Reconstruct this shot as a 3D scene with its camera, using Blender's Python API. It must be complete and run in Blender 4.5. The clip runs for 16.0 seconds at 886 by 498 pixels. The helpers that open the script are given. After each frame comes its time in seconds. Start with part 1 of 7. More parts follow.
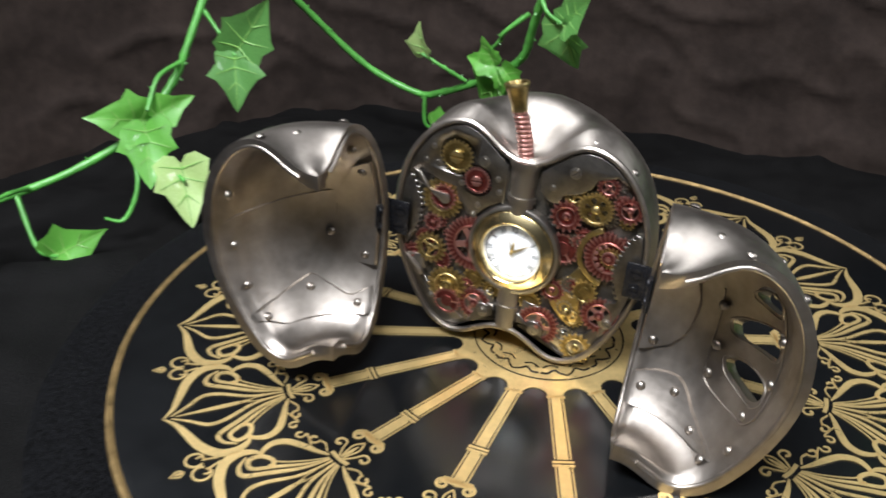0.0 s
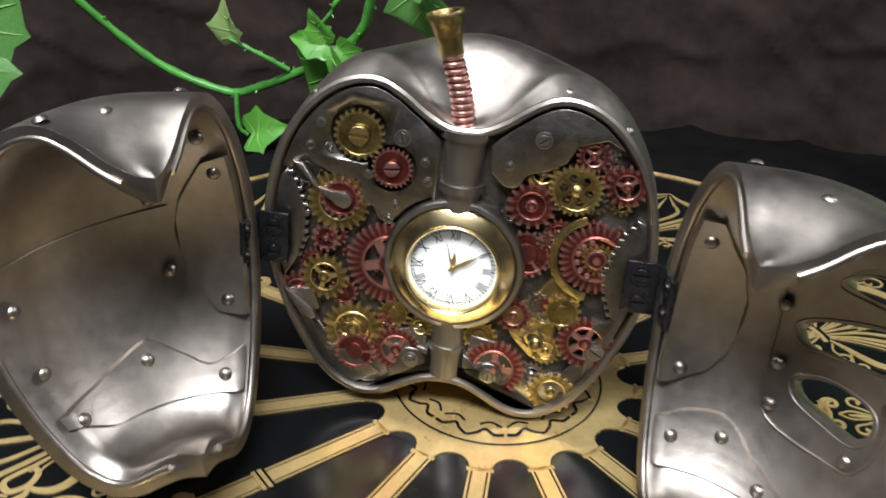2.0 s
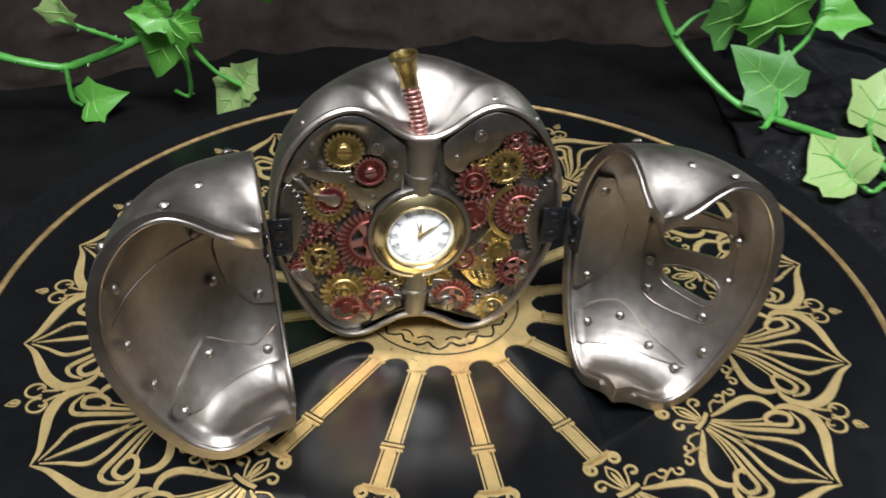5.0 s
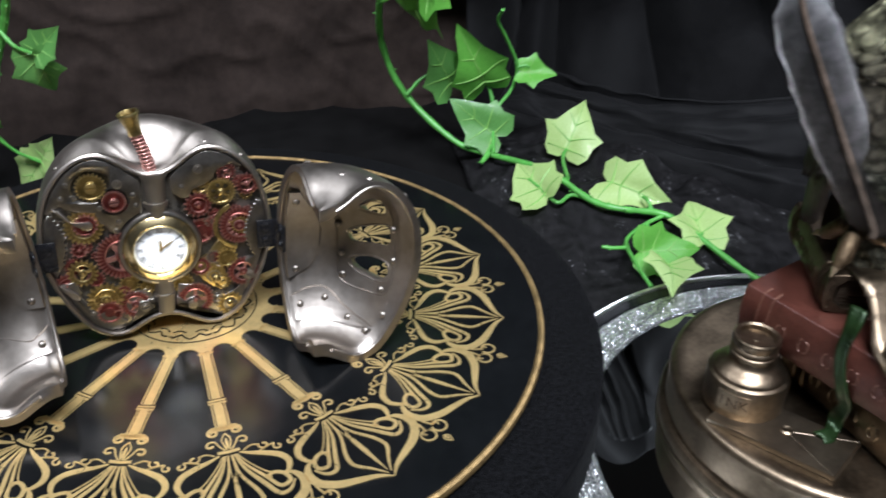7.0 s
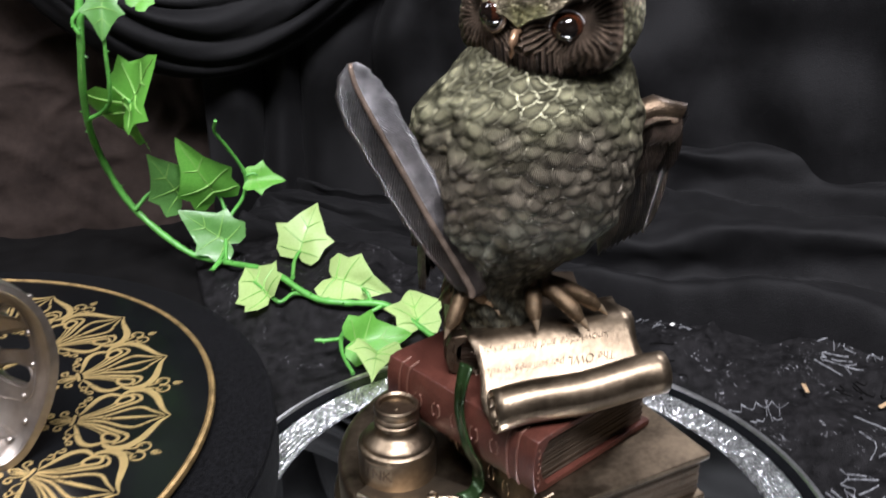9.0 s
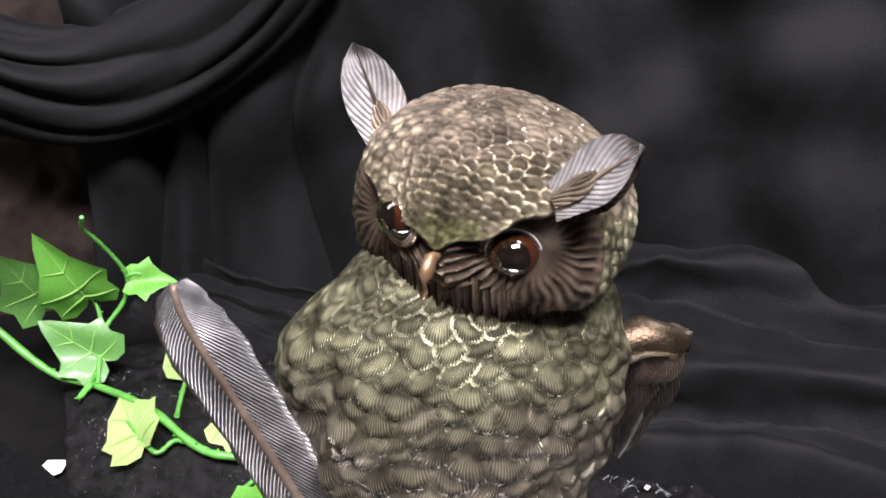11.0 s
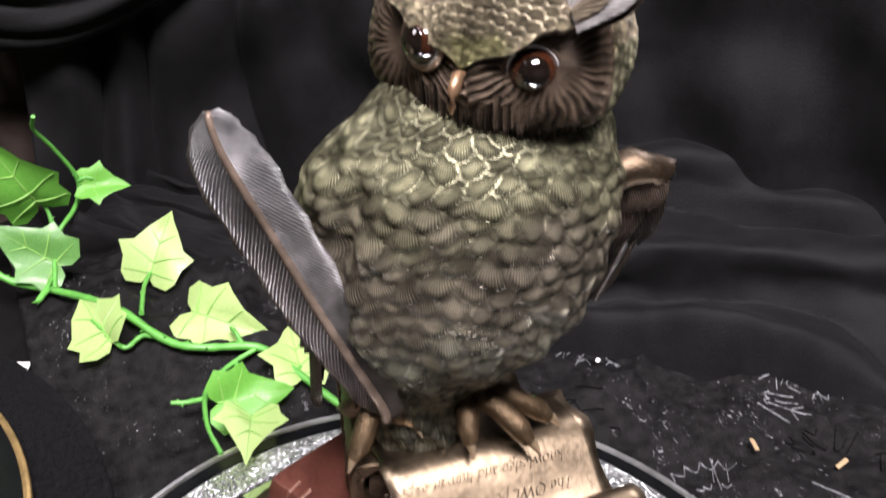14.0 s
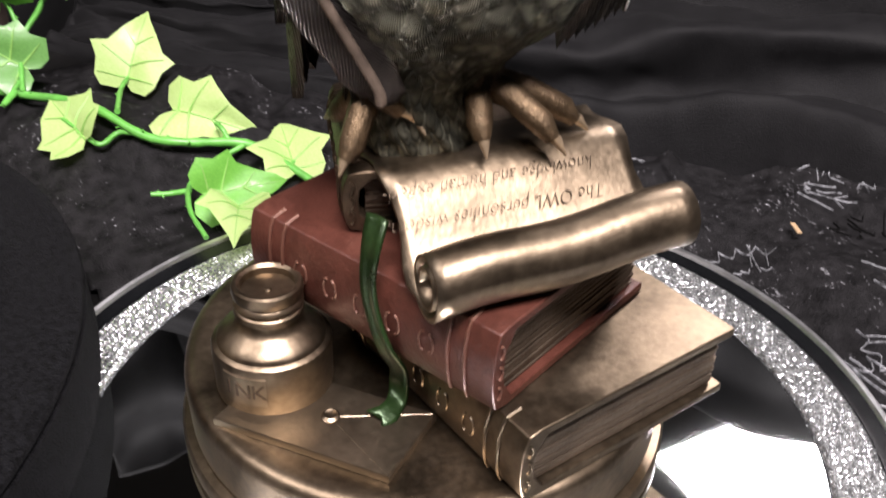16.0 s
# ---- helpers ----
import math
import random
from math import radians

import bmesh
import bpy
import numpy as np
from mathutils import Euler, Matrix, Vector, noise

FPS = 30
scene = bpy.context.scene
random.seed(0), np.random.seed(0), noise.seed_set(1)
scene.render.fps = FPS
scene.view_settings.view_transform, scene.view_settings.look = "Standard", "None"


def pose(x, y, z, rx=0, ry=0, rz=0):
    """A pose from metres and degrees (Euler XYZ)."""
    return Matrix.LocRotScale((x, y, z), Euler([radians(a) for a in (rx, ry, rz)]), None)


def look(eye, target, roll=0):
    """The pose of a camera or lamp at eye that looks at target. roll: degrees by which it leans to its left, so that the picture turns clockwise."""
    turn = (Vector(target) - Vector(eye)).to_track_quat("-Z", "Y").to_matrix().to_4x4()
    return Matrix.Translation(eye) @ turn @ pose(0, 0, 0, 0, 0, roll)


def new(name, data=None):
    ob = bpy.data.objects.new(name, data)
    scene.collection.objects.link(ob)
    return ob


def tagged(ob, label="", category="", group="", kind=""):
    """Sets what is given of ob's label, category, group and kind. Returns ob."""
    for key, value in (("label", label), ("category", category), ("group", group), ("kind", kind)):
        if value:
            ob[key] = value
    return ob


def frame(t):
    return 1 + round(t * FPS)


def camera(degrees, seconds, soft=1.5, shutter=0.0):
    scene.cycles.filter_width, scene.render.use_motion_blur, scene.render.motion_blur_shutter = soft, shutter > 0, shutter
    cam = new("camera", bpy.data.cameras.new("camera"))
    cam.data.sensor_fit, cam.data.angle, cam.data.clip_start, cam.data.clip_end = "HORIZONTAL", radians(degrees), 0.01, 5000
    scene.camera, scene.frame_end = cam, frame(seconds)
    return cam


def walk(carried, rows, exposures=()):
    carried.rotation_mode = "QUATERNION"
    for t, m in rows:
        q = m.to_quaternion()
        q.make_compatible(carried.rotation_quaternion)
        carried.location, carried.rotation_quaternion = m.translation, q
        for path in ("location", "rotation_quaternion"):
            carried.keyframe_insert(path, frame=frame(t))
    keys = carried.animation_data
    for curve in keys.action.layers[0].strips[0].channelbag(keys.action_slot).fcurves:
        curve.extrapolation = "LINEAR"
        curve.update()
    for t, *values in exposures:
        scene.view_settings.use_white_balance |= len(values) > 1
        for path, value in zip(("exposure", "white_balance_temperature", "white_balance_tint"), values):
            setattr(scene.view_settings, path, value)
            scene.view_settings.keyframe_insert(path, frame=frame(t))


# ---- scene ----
# camera path
cam = camera(52.65, 16.0, soft=1.7, shutter=0.5)
ROWS = [
    (0.0, look((0.1214, -0.2593, 0.2009), (-0.0214, -0.0419, 0.0514), 0.40)),
    (0.5, look((0.1109, -0.2356, 0.1800), (-0.0169, -0.0086, 0.0312), 0.81)),
    (1.0, look((0.0915, -0.2215, 0.1640), (-0.0194, 0.0141, 0.0150), 0.84)),
    (1.5, look((0.0730, -0.2079, 0.1538), (-0.0205, 0.0368, 0.0075), 0.99)),
    (2.0, look((0.0465, -0.1966, 0.1491), (-0.0338, 0.0548, 0.0065), 1.03)),
    (2.5, look((0.0308, -0.1842, 0.1476), (-0.0323, 0.0712, 0.0034), 0.75)),
    (3.0, look((0.0233, -0.1796, 0.1532), (-0.0246, 0.0786, 0.0081), -0.10)),
    (3.2, look((0.0213, -0.1809, 0.1552), (-0.0210, 0.0779, 0.0095), -0.55)),
    (3.6, look((0.0135, -0.1854, 0.1614), (-0.0159, 0.0727, 0.0114), -0.51)),
    (4.0, look((0.0057, -0.2010, 0.1748), (-0.0115, 0.0527, 0.0157), 0.04)),
    (4.4, look((-0.0024, -0.2223, 0.1912), (-0.0081, 0.0252, 0.0218), 0.81)),
    (4.8, look((-0.0096, -0.2438, 0.2064), (-0.0044, -0.0019, 0.0289), 1.51)),
    (5.3, look((-0.0135, -0.2636, 0.2171), (0.0054, -0.0240, 0.0376), 1.84)),
    (5.5, look((-0.0047, -0.2735, 0.2196), (0.0142, -0.0312, 0.0437), 1.09)),
    (6.0, look((0.0084, -0.2949, 0.2233), (0.0377, -0.0490, 0.0540), 1.16)),
    (6.5, look((0.0207, -0.3273, 0.2322), (0.0627, -0.0788, 0.0693), 1.27)),
    (7.0, look((0.0404, -0.3580, 0.2422), (0.0946, -0.1074, 0.0865), 1.47)),
    (7.5, look((0.0580, -0.3795, 0.2488), (0.1224, -0.1278, 0.0989), 1.03)),
    (8.0, look((0.0958, -0.3976, 0.2456), (0.1772, -0.1452, 0.1054), 0.83)),
    (8.5, look((0.1255, -0.4110, 0.2444), (0.2155, -0.1542, 0.1181), 0.14)),
    (9.0, look((0.1413, -0.4028, 0.2319), (0.2337, -0.1430, 0.1138), -0.03)),
    (9.5, look((0.1631, -0.3691, 0.2479), (0.2605, -0.1094, 0.1336), 0.65)),
    (10.0, look((0.1853, -0.3333, 0.2579), (0.2838, -0.0748, 0.1417), 1.11)),
    (10.2, look((0.1930, -0.3194, 0.2572), (0.2910, -0.0617, 0.1389), 1.29)),
    (10.8, look((0.2040, -0.2901, 0.2600), (0.3053, -0.0350, 0.1389), 1.99)),
    (11.4, look((0.2074, -0.2598, 0.2562), (0.3139, -0.0098, 0.1291), 2.98)),
    (12.0, look((0.2050, -0.2405, 0.2502), (0.3168, 0.0041, 0.1174), 3.80)),
    (12.5, look((0.1999, -0.2412, 0.2469), (0.3153, 0.0005, 0.1118), 4.01)),
    (13.0, look((0.1780, -0.2480, 0.2558), (0.3090, -0.0118, 0.1251), 3.47)),
    (13.5, look((0.1678, -0.2671, 0.2486), (0.3014, -0.0335, 0.1159), 3.98)),
    (14.0, look((0.1697, -0.2955, 0.2382), (0.2990, -0.0620, 0.1013), 3.52)),
    (14.5, look((0.1684, -0.3098, 0.2235), (0.2909, -0.0756, 0.0816), 2.95)),
    (15.0, look((0.1691, -0.3139, 0.2068), (0.2859, -0.0803, 0.0593), 2.35)),
    (15.5, look((0.1780, -0.3040, 0.1845), (0.2926, -0.0744, 0.0291), 1.96)),
    (16.0, look((0.1762, -0.2919, 0.1622), (0.2977, -0.0693, 0.0019), 1.95)),
]
# end of path

EXPOSURES = [(0, 0.24, 6150, 10), (0.6, 0.13, 6150, 10), (3.0, 0.09, 6150, 10), (5.5, 0.10, 5980, 10), (7.0, 0.14, 5850, 11), (8.0, 0.26, 5900, 13), (9.0, 0.46, 6250, 17), (9.5, 0.48, 6350, 19), (10.0, 0.93, 6400, 20), (12.5, 0.84, 6600, 20), (14.0, 0.79, 6650, 21), (16.0, 0.76, 6830, 22)]
walk(cam, ROWS, EXPOSURES)

# ---- world and light ----
world = bpy.data.worlds.new("world")
scene.world = world
world.use_nodes = True
bg = world.node_tree.nodes["Background"]
bg.inputs[0].default_value = (0.9, 0.93, 1.0, 1)
bg.inputs[1].default_value = 0.3


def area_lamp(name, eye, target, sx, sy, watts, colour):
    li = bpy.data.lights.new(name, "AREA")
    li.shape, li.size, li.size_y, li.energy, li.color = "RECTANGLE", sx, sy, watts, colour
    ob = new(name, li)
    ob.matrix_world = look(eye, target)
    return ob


# ceiling panels over, before and behind the table; the left one is added, no source known
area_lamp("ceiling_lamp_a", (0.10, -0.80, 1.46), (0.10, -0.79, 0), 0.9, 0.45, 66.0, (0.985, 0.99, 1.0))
area_lamp("added_lamp_left", (-0.95, 0.10, 1.46), (-0.94, 0.1, 0), 0.45, 0.9, 11.0, (0.985, 0.99, 1.0))
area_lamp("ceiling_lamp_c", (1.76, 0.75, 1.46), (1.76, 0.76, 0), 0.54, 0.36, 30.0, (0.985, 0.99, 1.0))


# ---- materials ----
def mat(name, colour, rough=0.5, metal=0.0, var=0.25, scale=60.0, bump=0.0, bscale=None, colour2=None, coat=0.0, rvar=0.12, sheen=0.0, spec=0.5):
    m = bpy.data.materials.new(name)
    m.use_nodes = True
    nt = m.node_tree
    b = nt.nodes["Principled BSDF"]
    tc = nt.nodes.new("ShaderNodeTexCoord")
    n1 = nt.nodes.new("ShaderNodeTexNoise")
    n1.inputs["Scale"].default_value, n1.inputs["Detail"].default_value = scale, 6
    n2 = nt.nodes.new("ShaderNodeTexNoise")
    n2.inputs["Scale"].default_value, n2.inputs["Detail"].default_value = scale * 6, 4
    mixv = nt.nodes.new("ShaderNodeMath")
    mixv.operation = "MULTIPLY_ADD"
    mixv.inputs[1].default_value, mixv.inputs[2].default_value = 0.35, 0.0
    add = nt.nodes.new("ShaderNodeMath")
    add.operation = "MULTIPLY_ADD"
    add.inputs[1].default_value = 0.65
    nt.links.new(tc.outputs["Object"], n1.inputs["Vector"])
    nt.links.new(tc.outputs["Object"], n2.inputs["Vector"])
    nt.links.new(n2.outputs["Fac"], mixv.inputs[0])
    nt.links.new(n1.outputs["Fac"], add.inputs[0])
    nt.links.new(mixv.outputs[0], add.inputs[2])
    ramp = nt.nodes.new("ShaderNodeValToRGB")
    c2 = colour2 or tuple(c * (1 - var) for c in colour)
    ramp.color_ramp.elements[0].position, ramp.color_ramp.elements[1].position = 0.36, 0.64
    ramp.color_ramp.elements[0].color = (*c2, 1)
    ramp.color_ramp.elements[1].color = (*colour, 1)
    nt.links.new(add.outputs[0], ramp.inputs[0])
    nt.links.new(ramp.outputs[0], b.inputs["Base Color"])
    rr = nt.nodes.new("ShaderNodeMapRange")
    rr.inputs["To Min"].default_value, rr.inputs["To Max"].default_value = max(0.02, rough - rvar), min(1, rough + rvar)
    nt.links.new(add.outputs[0], rr.inputs["Value"])
    nt.links.new(rr.outputs[0], b.inputs["Roughness"])
    b.inputs["Metallic"].default_value = metal
    b.inputs["Coat Weight"].default_value = coat
    b.inputs["Sheen Weight"].default_value = sheen
    b.inputs["Specular IOR Level"].default_value = spec
    if bump:
        n3 = nt.nodes.new("ShaderNodeTexNoise")
        n3.inputs["Scale"].default_value, n3.inputs["Detail"].default_value = bscale or scale * 8, 5
        nt.links.new(tc.outputs["Object"], n3.inputs["Vector"])
        bp = nt.nodes.new("ShaderNodeBump")
        bp.inputs["Strength"].default_value, bp.inputs["Distance"].default_value = bump, 0.001
        nt.links.new(n3.outputs["Fac"], bp.inputs["Height"])
        nt.links.new(bp.outputs[0], b.inputs["Normal"])
    return m


pewter = mat("pewter", (0.400, 0.356, 0.314), 0.40, 1.0, 0.34, 45, 0.06, 500)
pewter_dark = mat("dark_pewter", (0.200, 0.184, 0.166), 0.36, 1.0, 0.40, 160, 0.10, 900)
brass = mat("antique_brass", (0.37, 0.275, 0.105), 0.36, 1.0, 0.6, 180, 0.2, 1500)
red_metal = mat("red_metal", (0.180, 0.040, 0.033), 0.37, 0.85, 0.6, 200, 0.2, 1500)
gold = mat("polished_gold", (0.95, 0.78, 0.42), 0.21, 1.0, 0.1, 60, rvar=0.03)
gold_paint = mat("gold_paint", (0.76, 0.555, 0.235), 0.30, 0.7, 0.25, 90, 0.1, 1200)
gilt_worn = mat("worn_gilt", (0.46, 0.31, 0.13), 0.48, 0.8, 0.55, 140, 0.25, 1200)
movement_dark = mat("movement_dark", (0.22, 0.20, 0.17), 0.5, 0.85, 0.5, 160, 0.3, 1200)
lacquer = mat("black_lacquer", (0.004, 0.0045, 0.005), 0.20, 0.0, 0.3, 28, rvar=0.10)
iron = mat("black_iron", (0.012, 0.012, 0.014), 0.26, 0.2, 0.4, 200)
dial_white = mat("white_dial", (0.82, 0.83, 0.82), 0.5, 0, 0.04, 60)
ink_black = mat("black_print", (0.01, 0.01, 0.01), 0.5)
felt = mat("charcoal_felt", (0.0050, 0.0051, 0.0059), 0.95, 0, 0.95, 520, 1.0, 1500, sheen=0.01, spec=0.04)
black_cloth = mat("black_cloth", (0.0044, 0.0041, 0.0040), 0.72, 0, 0.5, 60, 0.6, 1100, sheen=0.0, spec=0.10)
drape_black = mat("black_drape", (0.0066, 0.0065, 0.0069), 0.62, 0, 0.4, 60, 0.35, 1300, sheen=0.02, spec=0.09)
brown_cloth = mat("brown_cloth", (0.030, 0.0215, 0.0178), 0.85, 0, 0.5, 25, 0.9, 75, sheen=0.02, spec=0.08)
bronze = mat("bronze", (0.235, 0.180, 0.123), 0.37, 1.0, 0.5, 70, 0.08, 700)
bronze_dark = mat("dark_bronze", (0.12, 0.085, 0.055), 0.4, 0.9, 0.5, 120, 0.3, 1200)
red_leather = mat("oxblood_red", (0.085, 0.027, 0.018), 0.36, 0.25, 0.45, 90, 0.25, 900)
ribbon_green = mat("green_ribbon", (0.020, 0.046, 0.013), 0.30, 0.5, 0.6, 120, 0.2, 600)
mirror = mat("mirror_glass", (0.75, 0.78, 0.78), 0.015, 1.0, 0.02, 30, rvar=0.008)
silver = mat("silver_rim", (0.70, 0.71, 0.71), 0.36, 1.0, 0.2, 60)
leaf_vein = mat("ivy_vein", (0.22, 0.45, 0.10), 0.5)
vine_green = mat("ivy_stem", (0.10, 0.36, 0.06), 0.4, 0, 0.35, 150)
# unseen walls and ceiling, set dark so that metal reflects little of them
unseen_room_dark = mat("unseen_room_dark", (0.070, 0.069, 0.067), 0.9, 0, 0.08, 3)
floor_mat = mat("brown_floor", (0.10, 0.078, 0.060), 0.7, 0, 0.3, 5)


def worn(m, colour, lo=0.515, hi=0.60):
    """paler metal on raised edges: rubbed wear, with highlights painted in"""
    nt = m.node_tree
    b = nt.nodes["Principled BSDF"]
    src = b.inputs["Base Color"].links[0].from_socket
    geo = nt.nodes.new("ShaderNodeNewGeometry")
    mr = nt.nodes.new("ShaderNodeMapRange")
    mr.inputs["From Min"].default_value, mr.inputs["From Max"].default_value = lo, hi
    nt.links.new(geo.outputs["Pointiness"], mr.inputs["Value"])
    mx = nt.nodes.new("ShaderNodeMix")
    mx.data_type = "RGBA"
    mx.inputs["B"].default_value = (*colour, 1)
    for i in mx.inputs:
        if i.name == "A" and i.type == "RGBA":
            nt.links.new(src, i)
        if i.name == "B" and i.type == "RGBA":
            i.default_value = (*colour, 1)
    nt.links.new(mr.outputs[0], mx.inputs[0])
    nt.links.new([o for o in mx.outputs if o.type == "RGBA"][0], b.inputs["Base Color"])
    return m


# raised edges get a paler colour, a highlight put into the paint
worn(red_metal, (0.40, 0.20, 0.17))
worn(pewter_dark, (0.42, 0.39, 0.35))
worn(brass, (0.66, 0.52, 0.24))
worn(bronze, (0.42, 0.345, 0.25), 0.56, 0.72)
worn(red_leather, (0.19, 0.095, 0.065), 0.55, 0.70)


def lint_mat():
    """black lace with pale lint and snagged threads"""
    m = mat("black_lace", (0.0130, 0.0124, 0.0130), 0.6, 0, 0.8, 150, 0.9, 1300, sheen=0.0, spec=0.10)
    nt = m.node_tree
    b = nt.nodes["Principled BSDF"]
    src = b.inputs["Base Color"].links[0].from_socket
    tc = nt.nodes.new("ShaderNodeTexCoord")
    mp = nt.nodes.new("ShaderNodeMapping")
    mp.inputs["Scale"].default_value = (1, 0.45, 1)
    mp.inputs["Rotation"].default_value = (0, 0, 0.6)
    nt.links.new(tc.outputs["Object"], mp.inputs["Vector"])
    no = nt.nodes.new("ShaderNodeTexNoise")
    no.inputs["Scale"].default_value, no.inputs["Detail"].default_value, no.inputs["Distortion"].default_value = 520, 3, 1.5
    nt.links.new(mp.outputs[0], no.inputs["Vector"])
    big = nt.nodes.new("ShaderNodeTexNoise")
    big.inputs["Scale"].default_value = 38
    nt.links.new(tc.outputs["Object"], big.inputs["Vector"])
    ad = nt.nodes.new("ShaderNodeMath")
    ad.operation = "MULTIPLY_ADD"
    ad.inputs[1].default_value = 0.35
    nt.links.new(big.outputs["Fac"], ad.inputs[0])
    nt.links.new(no.outputs["Fac"], ad.inputs[2])
    rp = nt.nodes.new("ShaderNodeMapRange")
    rp.inputs["From Min"].default_value, rp.inputs["From Max"].default_value = 0.86, 0.94
    nt.links.new(ad.outputs[0], rp.inputs["Value"])
    mx = nt.nodes.new("ShaderNodeMix")
    mx.data_type = "RGBA"
    for i in mx.inputs:
        if i.name == "A" and i.type == "RGBA":
            nt.links.new(src, i)
        if i.name == "B" and i.type == "RGBA":
            i.default_value = (0.22, 0.22, 0.23, 1)
    nt.links.new(rp.outputs[0], mx.inputs[0])
    nt.links.new([o for o in mx.outputs if o.type == "RGBA"][0], b.inputs["Base Color"])
    return m


lace_cloth = lint_mat()


# ---- mesh helpers ----
def finish(bm, smooth=True, angle=40):
    bm.normal_update()
    if smooth:
        lim = radians(angle)
        for f in bm.faces:
            f.smooth = True
        for e in bm.edges:
            if len(e.link_faces) == 2 and e.calc_face_angle(0) > lim:
                e.smooth = False


def part(name, bm, material, parent=None, label="", at=None, smooth=True, angle=40):
    finish(bm, smooth, angle)
    me = bpy.data.meshes.new(name)
    bm.to_mesh(me)
    bm.free()
    for m in material if isinstance(material, (list, tuple)) else [material]:
        me.materials.append(m)
    ob = new(name, me)
    if at is not None:
        ob.matrix_basis = at
    if parent:
        ob.parent = parent
    if label:
        ob["label"] = label
    return ob


def same_part(ob, parent, at):
    """another part on the same mesh"""
    o = new(ob.name.split(".")[0], ob.data)
    o.parent, o.matrix_basis = parent, at
    return o


def thing(name, at, label, category, group="", kind=""):
    return_ob = new(name)
    return_ob.empty_display_size = 0.01
    return_ob.matrix_basis = at
    return tagged(return_ob, label, category, group, kind)


def lathe(profile, n=48, bm=None, a0=0.0, a1=2 * math.pi, m=None):
    """turns a profile of (r, z) about z"""
    bm = bm or bmesh.new()
    full = abs(a1 - a0 - 2 * math.pi) < 1e-6
    cols = n if full else n + 1
    grid = []
    for i in range(cols):
        a = a0 + (a1 - a0) * i / n
        ring = []
        for r, z in profile:
            v = Vector((r * math.cos(a), r * math.sin(a), z))
            ring.append(bm.verts.new(m @ v if m else v))
        grid.append(ring)
    for i in range(n):
        p, q = grid[i], grid[(i + 1) % cols]
        for j in range(len(profile) - 1):
            bm.faces.new((p[j], q[j], q[j + 1], p[j + 1]))
    bmesh.ops.remove_doubles(bm, verts=[v for c in grid for v in c], dist=1e-6)
    return bm


def box(bm, lo, hi, m=None, bevel=0.0):
    vs = [bm.verts.new((x, y, z)) for z in (lo[2], hi[2]) for y in (lo[1], hi[1]) for x in (lo[0], hi[0])]
    fs = [bm.faces.new([vs[i] for i in q]) for q in ((0, 2, 3, 1), (4, 5, 7, 6), (0, 1, 5, 4), (2, 6, 7, 3), (0, 4, 6, 2), (1, 3, 7, 5))]
    if bevel:
        r = bmesh.ops.bevel(bm, geom=list({e for f in fs for e in f.edges}), offset=bevel, segments=2, affect="EDGES", profile=0.5)
        vs = list({v for f in r["faces"] for v in f.verts} | {v for v in vs if v.is_valid})
    if m:
        for v in vs:
            v.co = m @ v.co
    return bm


def tube(bm, pts, rad, n=8, caps=True, m=None):
    """a round tube along points; rad is a number or a list"""
    pts = [Vector(p) for p in pts]
    rings = []
    up = Vector((0.13, 0.27, 0.95))
    for i, p in enumerate(pts):
        d = (pts[min(i + 1, len(pts) - 1)] - pts[max(i - 1, 0)]).normalized()
        a = d.cross(up)
        if a.length < 1e-3:
            a = d.cross(Vector((1, 0, 0)))
        a.normalize()
        b = d.cross(a)
        r = rad[i] if isinstance(rad, (list, tuple)) else rad
        ring = []
        for k in range(n):
            t = 2 * math.pi * k / n
            v = p + (a * math.cos(t) + b * math.sin(t)) * r
            ring.append(bm.verts.new(m @ v if m else v))
        rings.append(ring)
    for p, q in zip(rings, rings[1:]):
        for k in range(n):
            bm.faces.new((p[k], p[(k + 1) % n], q[(k + 1) % n], q[k]))
    if caps:
        bm.faces.new(rings[0][::-1])
        bm.faces.new(rings[-1])
    return bm


def spline(pts, n=8):
    """Catmull-Rom through points"""
    pts = [Vector(p) for p in pts]
    q = [pts[0] * 2 - pts[1], *pts, pts[-1] * 2 - pts[-2]]
    out = []
    for i in range(1, len(q) - 2):
        for k in range(n):
            t = k / n
            a, b, c, d = q[i - 1 : i + 3]
            out.append(0.5 * (2 * b + (c - a) * t + (2 * a - 5 * b + 4 * c - d) * t * t + (3 * b - 3 * c + d - a) * t**3))
    return out + [pts[-1]]


def plate(bm, outline, z0, z1, m=None, bevel=0.0):
    """a flat plate of the outline (x, y), from z0 to z1, with a chamfered upper edge"""
    c = Vector((sum(p[0] for p in outline) / len(outline), sum(p[1] for p in outline) / len(outline), 0))
    def ring(z, s):
        vs = []
        for p in outline:
            v = Vector((p[0], p[1], 0))
            d = (c - v)
            v = v + d.normalized() * min(s, d.length * 0.4)
            v.z = z
            vs.append(bm.verts.new(m @ v if m else v))
        return vs
    rs = [ring(z0, 0), ring(z1 - bevel, 0)] + ([ring(z1, bevel)] if bevel else [])
    k = len(outline)
    for a, b in zip(rs, rs[1:]):
        for i in range(k):
            bm.faces.new((a[i], a[(i + 1) % k], b[(i + 1) % k], b[i]))
    bm.faces.new(rs[-1])
    bm.faces.new(rs[0][::-1])
    return bm


def dome(bm, m, r, h, n=10, k=3):
    """a rivet head on the plane z = 0 of m"""
    lathe([(r * math.cos(math.pi / 2 * i / k), h * math.sin(math.pi / 2 * i / k)) for i in range(k)] + [(0, h)], n, bm, m=m)
    return bm


